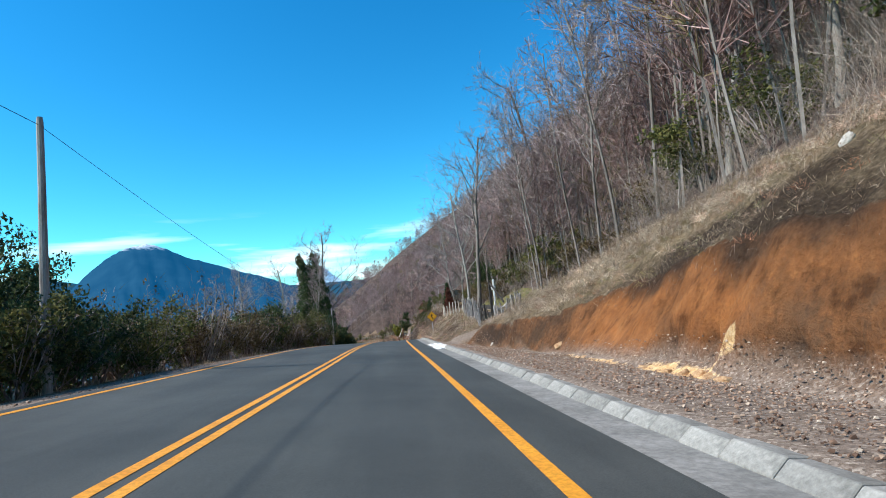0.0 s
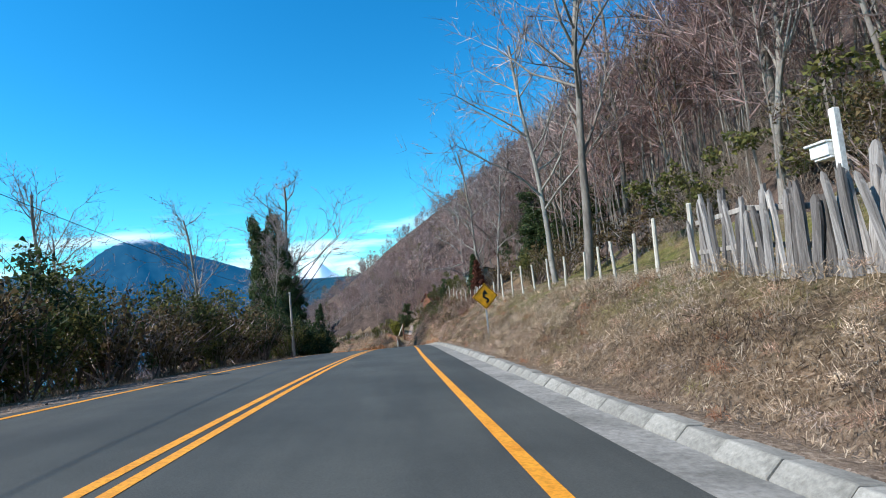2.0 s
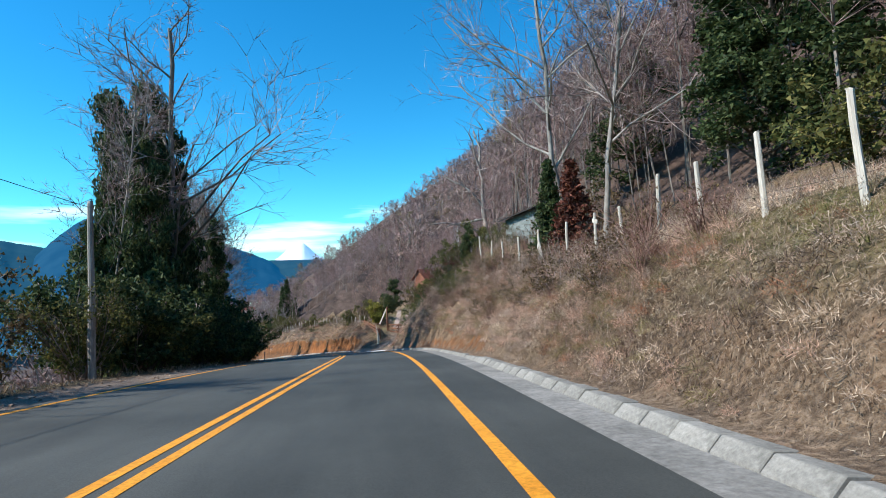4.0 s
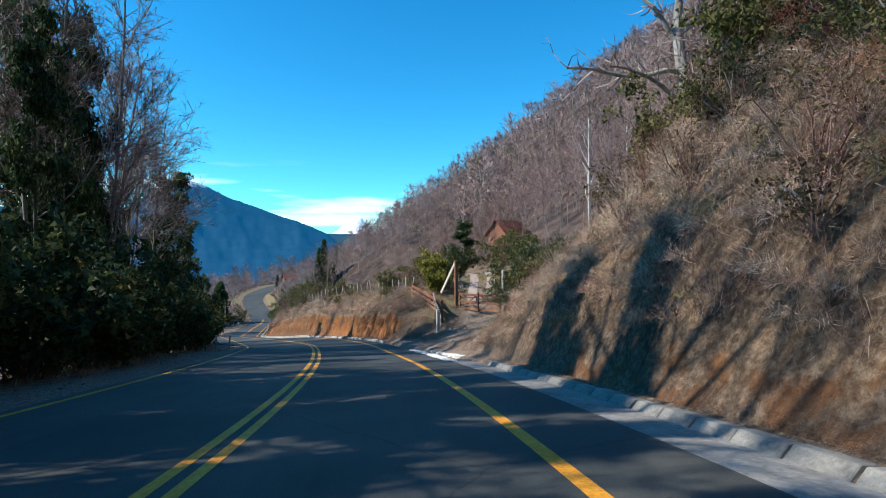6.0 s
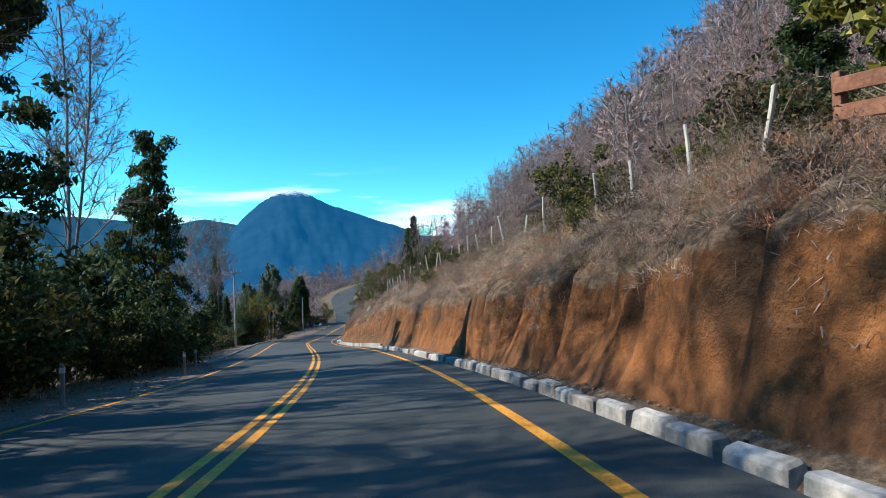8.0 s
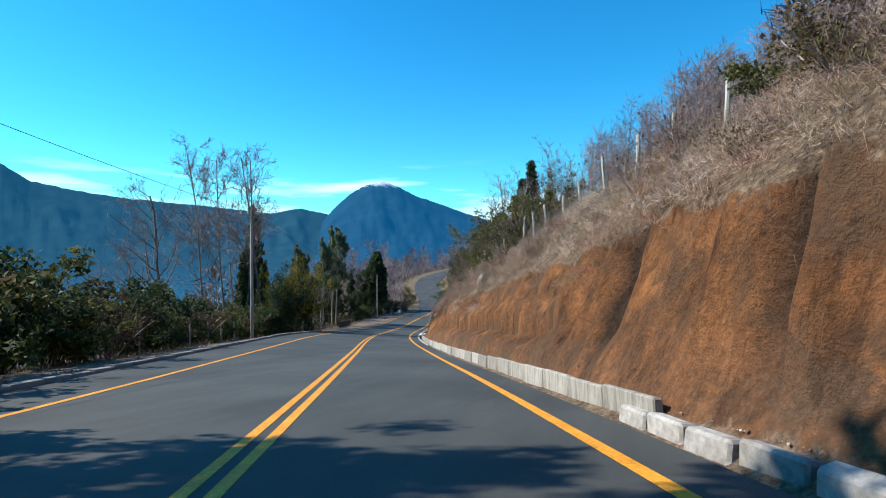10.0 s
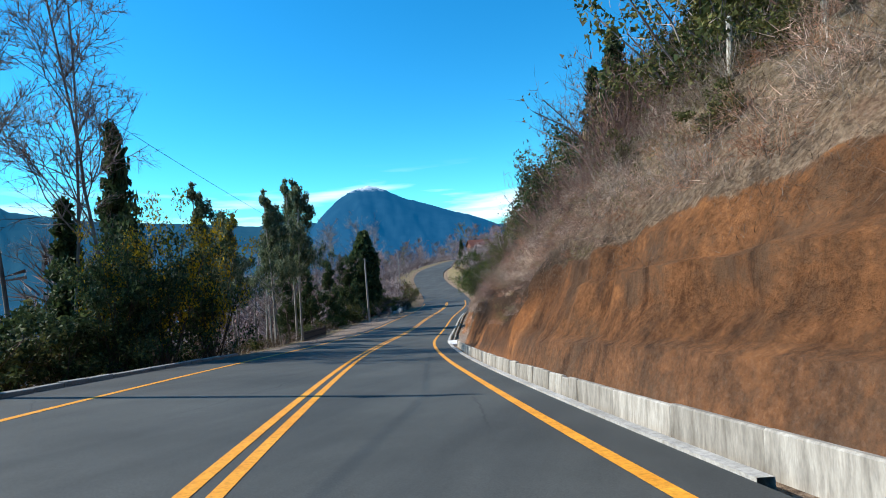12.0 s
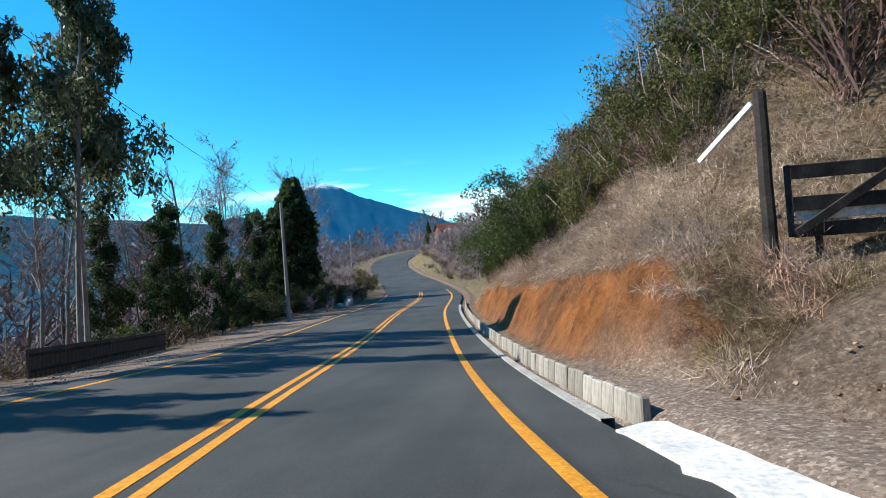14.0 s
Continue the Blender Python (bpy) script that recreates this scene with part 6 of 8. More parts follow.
tangle("cutting_olive", 134, 225, 6.5, 11.5, 140, cutting_depth, 0.11, 0.011, M_LEAF_OLIVE, "olive-leaved bramble above the cutting", 50, lambda s, d: cutting_cover(s, d) * np.clip(0.1 + 1.8 * vnoise(s * 0.3 + 7, d * 0.4), 0, 1))
s, d = jitter_grid(bg_, 134.5, 222, 4.9, 6.6, 0.36)
off = d - col(MIDDLE, s, 1)
k = (off > -0.62) & (off < 0.15) & (vnoise(s * 0.42 + 6, s * 0) + 0.25 * vnoise(s * 1.7, d * 2) > 0.10 - 0.35 * off)
mounds("hanging_weeds", s[k], d[k], 110, 0.46 * (1 + 0.5 * vnoise(s[k] * 0.9, d[k] * 1.2)), 0.0032, M_STRAW, "dead weeds and roots trailing down the clay", 65, "weeds", (1.5, 2, 2, 3, 2, 2, 4))
# roots and dead weeds hanging over the lip of the clay
tangle("lip_fringe", 135, 224, 4.9, 8.6, 300, 0.22, 0.26, 0.0028, M_WEED, "dead roots and weeds hanging over the clay's lip", 61,
       lambda s, d: np.clip(1.3 - np.abs(d - col(MIDDLE, s, 1) - 0.25 * vnoise(s * 0.5, s * 0)) / 0.3, 0, 1))
s, d = jitter_grid(bg_, 203, 225, 7.6, 16, 0.62)
thicket("crest_scrub", s, d, np.interp(d, [7.6, 9, 16], [1.0, 2.0, 2.4]), M_BRUSH_RED, "tall reddish leafless scrub on the crest", 44, TALL_TWIGGY)
tangle("crest_tangle", 203, 224, 8.0, 13, 560, lambda s, d: np.interp(d, [8, 9, 13], [0.8, 2.0, 2.2]), 0.2, 0.0034, M_BRUSH_RED, "reddish dead bramble on the crest", 51)
tangle("corner_brush", 228.5, 262, 5.4, 11.5, 380, lambda s, d: np.interp(d - col(MIDDLE, s, 1), [-0.5, 0.6, 3], [0.4, 0.9, 0.9]), 0.17, 0.0040, M_GRASS, "pale dry brush at the gateway", 38,
       lambda s, d: np.clip((d - col(MIDDLE, s, 1) + 0.2 + 0.4 * vnoise(s * 0.5, s * 0)) * 3, 0, 1) * 0.93)
s, d = jitter_grid(bg_, 228.8, 262, 5.8, 13, 0.8)
k = (d > col(MIDDLE, s, 1) + 0.3) & (bg_.rand(len(s)) < 0.5) & (s > 231.5)
thicket("corner_scrub", s[k], d[k], 0.95, M_BRUSH_RED, "reddish leafless scrub by the gateway", 45)
s, d = jitter_grid(bg_, 222.3, 262, 5.5, 11.5, 0.42)
k = np.where(s > 228.6, (d > col(MIDDLE, s, 1) - 0.1 + 0.4 * vnoise(s * 0.5, s * 0)), (s < 224.4 + 0.1 * (d - 5)) | (s > 227.9 + 0.3 * (d - 6))) & (d > 5.9) & ~((s > 226) & (d > 8.0) & (s < 229.4)) & (bg_.rand(len(s)) < 0.85)
s, d = s[k], d[k]
mounds("gateway_straw", s, d, 150, 0.62 * (1 + 0.5 * vnoise(s * 0.6 + 5, d * 0.7)), 0.0030, M_STRAW, "pale dry tussocks round the gateway", 55, hues=(5, 4, 2, 3, 2, 1.5, 1.5))
s, d = jitter_grid(bg_, 229.2, 250, 6.0, 8.2, 0.62)
k = (d > col(MIDDLE, s, 1) + 0.05) & (d < col(MIDDLE, s, 1) + 1.5 + 0.4 * vnoise(s * 0.5, s * 0)) & (bg_.rand(len(s)) < 0.9)
mounds("lip_plumes", s[k], d[k], 300, 0.95 * (1 + 0.4 * vnoise(s[k] * 0.6, d[k] * 0.7)), 0.0034, M_STRAW, "tall pale pinkish dead grass heaped along the clay's lip", 63, "grass", (3, 5, 6, 4, 0.5, 0.3, 0.6))
s, d = jitter_grid(bg_, 227.9, 229.9, 5.9, 8.3, 0.45)
k = s > 227.9 + 0.45 * (d - 6)
mounds("gateway_plumes", s[k], d[k], 280, 0.82 * (1 + 0.4 * vnoise(s[k] * 0.9, d[k] * 0.9)), 0.0034, M_STRAW, "soft grey-green dead grass spilling beside the driveway", 64, "grass", (3, 4, 4, 1, 2.4, 0.4, 1.4))
# outer verge
s, d = jitter_grid(bg_, -2, 262, -11, -6.2, 0.6)
sh_ = np.interp(s, [-60, 60, 100, 165, 175, 260, 400], [7.2, 7.2, 6.4, 6.6, 8.3, 8.3, 7])
k = (-d > sh_ + 0.1) & (bg_.rand(len(s)) < 0.8)
brush("verge_grass", s[k], d[k], 10, 0.30 + 0.14 * vnoise(s[k] * 0.5, d[k] * 0.5), 0.008, M_GRASS, "dry grass along the verge", 39, 0.9, 0.1, "grass")
# rough ground along the road's far end
s, d = jitter_grid(bg_, 262, 420, -36, 36, 2.3)
k = (np.abs(d) > 6.2) & (bg_.rand(len(s)) < 0.8)
thicket("far_scrub", s[k], d[k], np.interp(np.abs(d[k]), [6, 8, 14, 40], [0.6, 1.2, 2.6, 3.4]), M_TWIG, "brown leafless scrub down the road", 46, FAR_TWIGGY)
# rough pasture below the road
s, d = jitter_grid(bg_, -40, 400, -110, -14, 6.5)
thicket("slope_scrub", s, d, np.full(len(s), 1.5), M_WEED, "low scrub on the slope below the road", 54, FAR_TWIGGY)


# ---------------------------------------------------------------- trees and shrubs, one by one
pg = random.Random(3)
BARE_LABEL = "leafless grey tree with fine bare twigs"


def tree(key, s, d, H, label=BARE_LABEL, name="tree", tilt=(0, 0), wide=1.0, sink=0.15, group="trees along the road"):
    k = H / 10
    plant(key, name, spot(s, d, 0, sink), (k * wide, k * wide, k), pg.uniform(0, 360), label, "tree", group, tilt)


# right side, beyond the verge and fence
for key, s, d, H in (("bare0", 58.5, 11.6, 20), ("bare1", 62.8, 11.2, 14.5), ("bare2", 53.0, 18.0, 20), ("bare3", 51.8, 16.8, 13), ("bare4", 72, 15, 13), ("bare2", 66, 17, 17), ("slim0", 45, 15, 15),
                     ("slim1", 41, 14.2, 17), ("slim2", 38, 16.5, 18), ("slim0", 35, 20, 17), ("slim1", 31, 19, 18), ("slim2", 29, 14.5, 17), ("slim1", 25.5, 14, 16), ("slim0", 22.5, 14.6, 17),
                     ("slim2", 10.5, 15, 16), ("slim0", 7, 14.2, 17), ("slim1", 80, 17, 15), ("bare0", 84, 19, 15), ("slim2", 101, 17.5, 16), ("slim0", 113, 17, 15), ("bare1", 126, 22, 13),
                     ("bare3", 201, 10.6, 6.5), ("bare1", 203.5, 13, 6.5), ("bare4", 247, 14, 7), ("bare1", 256, 17, 8), ("bare0", 276, 15, 8)):
    tree(key, s, d, H)
for key, s, d, H, tl in (("gnarled0", 18.2, 15.2, 15, (0, 4)), ("gnarled1", 13.6, 15.6, 14, (0, -4)), ("gnarled0", 95.5, 13.0, 17, (3, 0)), ("gnarled1", 92.6, 13.6, 16, (0, 3))):
    tree(key, s, d, H, "old gnarled leafless tree with pale spreading limbs", "tree", tl, 0.85)
plant("landmark", "tree", spot(123.2, 18.7, 0, 0.2), 1.0, heading(123.2), "big old gnarled leafless tree with pale mossy limbs", "tree", "trees along the road")
tree("birch", 134.5, 20.15, 11.5, "slender white-barked leafless birch", "birch")
tree("birch", 136.2, 25, 10, "slender white-barked leafless birch", "birch")
tree("conifer0", 94.2, 11.3, 5.3, "young dark green conifer behind the fence", "conifer", wide=0.95)
tree("conifer1", 90.4, 11.0, 4.6, "russet-brown conifer behind the fence", "conifer", wide=1.15)
for s, d, H, w in ((86.5, 17.5, 8, 1.3), (83, 19, 9, 1.3), (89, 20, 10, 1.2), (99, 19, 9, 1.2), (79, 21, 8, 1.3)):
    tree("evergreen0", s, d, H, "dark broadleaf evergreen at the wood's edge", "evergreen_tree", wide=w)
tree("evergreen0", 104.3, 9.2, 2.9, "dark evergreen bush on the bank", "evergreen_tree", wide=0.85)
tree("evergreen2", 143.6, 13.6, 5.0, "round dark green tree in the garden", "evergreen_tree", wide=1.25)
for s, d, H in ((207.5, 10.5, 4), (211, 11.5, 4.5), (214, 12.5, 4.5)):
    tree("evergreen1", s, d, H, "olive evergreen shrub above the cutting", "evergreen_tree", wide=1.1)
for s, d, H, w in ((231.5, 17, 10, 0.9), (234.5, 18.5, 11, 0.9), (237.5, 17.5, 10, 0.9), (228, 20, 11, 0.9)):
    tree("conifer0", s, d, H, "dark green conifer above the gateway", "conifer", wide=w)
for s, d, H in ((194, 10.2, 3.6), (197, 10.6, 4.2), (199.5, 10, 3.8), (203.5, 9.6, 3.6), (191, 11, 3.2)):
    tree("evergreen1", s, d, H, "loose olive shrub on the crest", "evergreen_tree", wide=0.85)

# left side
for key, s, d, H in (("bare1", 61, -15, 11), ("bare2", 66, -17, 10.5), ("bare3", 78, -13, 13), ("slim0", 57, -17, 10), ("bare0", 108.3, -11.6, 24), ("slim1", 112.5, -12.5, 20), ("slim2", 104.5, -12.5, 19), ("slim0", 100, -13, 17),
                     ("slim0", 121.5, -12.2, 19), ("slim1", 123.8, -10.8, 18), ("slim0", 126.5, -12, 18), ("slim2", 129, -11, 19), ("slim1", 131.5, -12.5, 19), ("slim0", 134, -11.6, 18), ("slim1", 137, -13, 19),
                     ("slim2", 139.5, -11.4, 19), ("slim2", 143, -12.4, 19), ("slim1", 145.8, -11.4, 18), ("bare4", 149, -14.5, 18), ("slim0", 117, -11.5, 18), ("slim1", 125.6, -10.6, 19), ("slim2", 130.5, -10.8, 20), ("slim0", 135.6, -10.8, 19), ("slim1", 146.5, -13, 18), ("slim2", 161.5, -12.2, 20), ("slim0", 163.4, -12.8, 19),
                     ("bare2", 214.5, -21, 17), ("slim1", 217.2, -15.6, 20), ("slim2", 218.8, -14.2, 20), ("slim0", 216.4, -17.4, 20), ("slim1", 219.8, -12.8, 20), ("bare1", 212.5, -23.5, 11), ("bare3", 224, -17, 12),
                     ("slim0", 263, -14, 14), ("slim2", 266, -15.5, 14), ("bare4", 286, -14, 16), ("bare1", 291, -13, 14), ("bare0", 258, -19, 11), ("slim1", 254, -15, 11), ("bare2", 248, -22, 10), ("slim2", 300, -16, 14), ("bare1", 252, -18, 12), ("bare3", 246.5, -15, 10), ("bare2", 256, -21, 12), ("bare0", 240, -19, 11), ("bare4", 262, -17, 13), ("bare3", 270, -18, 13), ("bare2", 235, -22, 11), ("bare1", 230, -17, 9)):
    tree(key, s, d, H)
for s, d, H, w in ((110.4, -11.4, 19, 0.42), (113.8, -11.6, 12, 0.5), (106.3, -12.6, 14.5, 0.55), (103, -11.2, 14, 0.55), (100.3, -10.8, 13, 0.5), (98.2, -12.4, 8, 0.75), (111, -13, 13, 0.6), (104.5, -14.5, 13, 0.6), (107.4, -13.4, 19.5, 0.42), (105.4, -13.8, 18, 0.42), (109.2, -14.4, 20, 0.42)):
    tree("evergreen0", s, d, H, "tall dark tree thick with climbing ivy", "evergreen_tree", wide=w)
for s, d, H, w in ((119, -11, 12, 0.45), (123.2, -10.6, 14, 0.4), (127, -11.2, 14, 0.4), (114, -11.5, 10, 0.7), (128.5, -13, 11.5, 0.6), (131.5, -14, 11, 0.65), 
                   (136, -13.5, 10, 0.65), (140, -14.5, 9, 0.7), (145, -14, 9, 0.7)):
    tree("evergreen2" if s > 130 else "layered1", s, d, H, "tall narrow dark evergreen tree", "evergreen_tree", wide=w * (1.0 if s > 130 else 1.15))
for s, d, H, w in ((128.8, -12.8, 19, 0.45), (131.4, -12.2, 18, 0.40), (134.8, -13.4, 13, 0.5), (138.4, -12.4, 12, 0.5), (142.2, -13, 12, 0.5)):
    tree("evergreen0", s, d, H, "tall dark tree thick with climbing ivy", "evergreen_tree", wide=w)
for s, d, H, w in ((150.3, -10, 14.8, 0.75), (168.2, -9.8, 14.2, 0.62), (166.9, -10.6, 11, 0.7)):
    tree("layered0", s, d, H, "tall dark evergreen with ragged flat boughs", "evergreen_tree", wide=w)
for s, d, H, w in ((225.8, -15.8, 16.8, 0.55), (219.5, -14.6, 10, 0.7), (222.5, -13.4, 9, 0.75)):
    tree("conifer0", s, d, H, "dark pointed evergreen tree by the road", "evergreen_tree", wide=w)
for key, s, d, H in (("eucalyptus0", 236, -10.4, 12.2), ("eucalyptus1", 241.8, -10.2, 14.6), ("eucalyptus1", 239.2, -11.8, 12.5), ("eucalyptus0", 244.4, -11.6, 15), ("eucalyptus1", 234.4, -13, 11.5), ("eucalyptus0", 223.4, -9.8, 9.6), ("eucalyptus1", 226.4, -11.4, 9), ("eucalyptus0", 229.6, -10.6, 9.4), ("eucalyptus1", 231.8, -12.4, 10.5)):
    tree(key, s, d, H, "tall eucalyptus with a bare pale trunk", "eucalyptus", wide=0.88)
for s, d, H in ((276, -12.2, 13.5), (279, -13.2, 12), (272.5, -13, 10.5)):
    tree("cypress", s, d, H, "dense dark cypress by the road", "cypress", wide=1.0)
for s, d, H in ((265, -12, 8.5), (268, -14, 9.5), (260, -13, 8.5), (283, -12, 8), (255, -13.5, 7.5), (251.5, -15, 8), (257.5, -15.5, 9.5), (271, -11.6, 9)):
    tree("evergreen2", s, d, H, "dark evergreen tree by the road", "evergreen_tree", wide=0.7)
tree("conifer0", 362, 9, 6, "dark conifer beside the far house", "conifer")


MASSED = {}


def bush(key, s, d, H, label, wide=1.0, name="shrub", group="roadside shrubs", mass=""):
    m = Matrix.LocRotScale(spot(s, d, 0, 0.05), Euler((0, 0, radians(pg.uniform(0, 360)))), (H * wide, H * wide, H))
    if mass:
        MASSED.setdefault((mass, label), []).append((key, np.array(m)))
    else:
        root = thing(name, m, label, "shrub", group)
        for nm, me in PLANTS[key]:
            part(nm, me, root)


def massed_shrubs():
    """Grown-together shrubs that nobody could count become one object each."""
    for (name, label), items in MASSED.items():
        mats, vs, fs, ms, o = [], [], [], [], 0
        for key, m in items:
            for v, f, mat in PLANT_RAW[key]:
                if mat not in mats:
                    mats.append(mat)
                f = np.asarray(f)
                if f.shape[1] == 4:
                    f = as_tris(v, f)[1]
                vs.append(v @ m[:3, :3].T + m[:3, 3])
                fs.append(f + o)
                ms.append(np.full(len(f), mats.index(mat)))
                o += len(v)
        tagged(new(name, mesh_of(name, np.concatenate(vs), np.concatenate(fs), mats, np.concatenate(ms))), label, "thicket", kind="stuff")


G, B = "dense green roadside shrub", "brown half-leafless roadside shrub"
for s, d, H in ((18, -11, 5.2), (20.2, -10.2, 4.6), (22.3, -12, 4.6), (15, -12, 5), (12, -11.5, 5)):
    bush("fine_green", s, d, H, G, 0.8)
for s, d, H, key in ((15.6, -8.0, 2.5, "scrub0"), (16.2, -8.8, 2.9, "scrub2"), (14.4, -8.7, 2.6, "scrub0"), (18.4, -8.8, 2.8, "scrub2"), (20.2, -9.0, 2.8, "scrub0"), (22.4, -9.4, 2.8, "scrub2"), (25.4, -9.0, 2.4, "scrub0")):
    bush(key, s, d, H, G, 0.9)
for k in range(48):
    s = 23 + k * 1.5 + pg.uniform(-0.6, 0.6)
    d = -pg.uniform(9.0, 12.5)
    H = pg.uniform(2.6, 4.0) * (1.2 if s > 48 else 1.0)
    key = pg.choice(("bush_brown0", "scrub1", "scrub0", "scrub2", "scrub0", "bush_brown1"))
    bush(key, s, d, H, G if key in ("scrub0", "scrub2") else B, pg.uniform(0.8, 1.05))
for k in range(58):       # shaded thicket before and round the bend
    s = 92 + k * 1.32 + pg.uniform(-0.5, 0.5)
    d = -pg.uniform(7.4, 10.5)
    bush(pg.choice(("bush_green0", "bush_green2", "bush_green1")), s, d, pg.uniform(2.4, 4.2), "dark green thicket beside the bend", pg.uniform(0.85, 1.1), mass="bend_thicket")
for k in range(26):
    s = 96 + k * 2.9 + pg.uniform(-0.8, 0.8)
    bush(pg.choice(("bush_green0", "bush_green2")), s, -pg.uniform(10.5, 13), pg.uniform(3.6, 5.6), "dark green thicket beside the bend", 0.9, mass="bend_thicket")
for k in range(44):       # hedge of the straight
    s = 170 + k * 1.15 + pg.uniform(-0.4, 0.4)
    key = pg.choice(("bush_green1", "bush_green1", "bush_brown0", "bush_green2", "bush_hedge"))
    bush(key, s, -pg.uniform(9.4, 12.5), pg.uniform(1.7, 3.0) * (1.3 if s < 186 else 1), G if "green" in key or "hedge" in key else B, pg.uniform(0.9, 1.2))
for s, d, H in ((215.6, -8.4, 5.4), (218.2, -7.4, 5.0), (213.6, -9.2, 4.2)):
    bush("fine_green", s, d, H, "leafy green base of a mimosa", 0.75)
    bush("bush_mimosa", s, d, H * 1.12, "mimosa tree with yellow blossom", 0.6, "mimosa", "mimosas")
bush("bush_mimosa", 166.5, -8.6, 5.2, "mimosa tree with yellow blossom", 0.6, "mimosa", "mimosas")
for k in range(16):
    s = 220 + k * 1.2 + pg.uniform(-0.4, 0.4)
    bush(pg.choice(("bush_green1", "bush_brown1", "bush_brown1")), s, -pg.uniform(9.6, 13), pg.uniform(0.8, 1.5), "low shrub on the verge", 1.1)
for k in range(26):
    s = 246 + k * 1.9 + pg.uniform(-0.5, 0.5)
    bush(pg.choice(("bush_green1", "bush_brown1", "bush_hedge")), s, -pg.uniform(9.4, 11.8), pg.uniform(0.9, 1.7) if s < 258 else pg.uniform(1.3, 2.3), "low shrub on the verge", 1.2)
for k in range(16):
    s = 272 + k * 3.6 + pg.uniform(-0.8, 0.8)
    bush(pg.choice(("bush_hedge", "bush_brown0", "scrub0")), s, -pg.uniform(5.8, 8.0), pg.uniform(1.0, 2.0), "low shrub on the verge", 1.2)
    bush(pg.choice(("bush_brown1", "bush_brown0", "scrub1")), s + 20, pg.uniform(6.0, 9.0), pg.uniform(0.8, 1.6), "low shrub on the verge", 1.3)
# right bank
for k in range(26):
    s = 78 + k * 1.55 + pg.uniform(-0.5, 0.5)
    bush(pg.choice(("bush_twig0", "bush_brown1", "bush_red0")), s, pg.uniform(6.8, 11), pg.uniform(0.6, 0.95) if 88 < s < 106 else pg.uniform(0.8, 1.7), "leafless brown shrub on the bank", 1.0)
for s, d, H, key in ((105.2, 11.6, 1.9, "scrub0"), (106.6, 10.2, 1.7, "scrub0"), (110, 9.4, 2.2, "bush_green1"), (113.5, 9.5, 2.4, "bush_green1"), (108, 9.2, 1.6, "scrub0"), (109.3, 8.2, 1.5, "scrub0"), (106.8, 8.6, 1.3, "scrub2"), (111.5, 12, 3, "bush_green1"), (104, 9.4, 0.9, "scrub0")):
    bush(key, s, d, H, "olive-green shrub on the bank", 0.9)
for k in range(34):
    s = 79 + k * 0.85 + pg.uniform(-0.5, 0.5)
    bush(pg.choice(("bush_brown1", "bush_red0", "bush_brown1")), s, 6.3 + abs(pg.gauss(0, 1.3)), pg.uniform(0.55, 0.95), "low rust-brown bushes among the dead grass", 1.0, mass="bank_low_bushes")
for s, d, H in ((106.4, 9.0, 1.1), (107.2, 8.6, 1.2), (108.0, 9.0, 1.2), (107.0, 9.8, 1.3)):
    bush("fine_rust", s, d, H, "rust-coloured shrub holding its dead leaves", 0.95)
for s, d, H in ((100.4, 8.0, 1.0), (101.6, 7.6, 1.2), (102.8, 7.9, 1.3), (103.8, 7.3, 1.2), (105.2, 7.8, 1.4), (102.2, 8.7, 1.2)):
    bush("fine_olive", s, d, H, "low olive-green bramble on the bank", 1.1)
for k in range(30):
    s = 141 + k * 2.6 + pg.uniform(-0.8, 0.8)
    key = pg.choice(("bush_twig0", "bush_brown1", "bush_twig0" if s > 172 else "bush_green1", "bush_brown0"))
    bush(key, s, pg.uniform(7.4, 11.5), pg.uniform(0.9, 2.0), "scrubby shrub above the cutting", 1.0)
for k in range(60):
    s = 189 + k * 0.58 + pg.uniform(-0.4, 0.4)
    key = pg.choice(("bush_red0", "scrub0", "scrub1", "bush_red0", "scrub2"))
    bush(key, s, pg.uniform(8.4, 12.5), pg.uniform(1.8, 3.2) if s < 203 else pg.uniform(2.2, 3.8), "dense dry scrub above the cutting", 0.9, mass="crest_shrubs")
for k in range(50):
    s = 231.2 + k * 0.5 + pg.uniform(-0.3, 0.3)
    d = pg.uniform(7.6, 13.5) + (1.5 if s < 235 else 0)
    if s < 235 and d < 10.5:
        key, H = pg.choice(("bush_red0", "fine_brown")), pg.uniform(1.4, 2.2)
    else:
        key, H = pg.choice(("fine_olive", "fine_olive", "fine_olive", "fine_brown")), pg.uniform(2.2, 3.6)
    bush(key, s, d, H, "olive and reddish scrub beside the gateway", 0.95, mass="gateway_shrubs")
for k in range(34):
    bush(pg.choice(("fine_brown", "fine_olive", "fine_olive")), 229.5 + pg.uniform(0, 9), pg.uniform(12, 19), pg.uniform(1.8, 3.4), "olive and reddish scrub beside the gateway", 1.0, mass="gateway_shrubs")
for k in range(22):
    s, d = pg.uniform(230.8, 236.5), pg.uniform(8.3, 13.5)
    bush(pg.choice(("fine_brown", "bush_red0", "fine_olive")), s, d, pg.uniform(1.2, 2.0) if d < 10 else pg.uniform(1.8, 2.8), "olive and reddish scrub beside the gateway", 1.0, mass="gateway_shrubs")
for s, d, H in ((242.5, 7.6, 2.7), (244.5, 7.0, 2.9), (246.5, 7.2, 3.1), (249.5, 7.0, 3.4), (252.5, 6.8, 3.5), (255.5, 6.9, 3.4), (258.5, 7.0, 3.2), (254, 8.4, 3.9), (248, 8.2, 3.8)):
    bush("fine_hedge", s, d, H, "light green leafy shrub overhanging the cutting", 0.95)
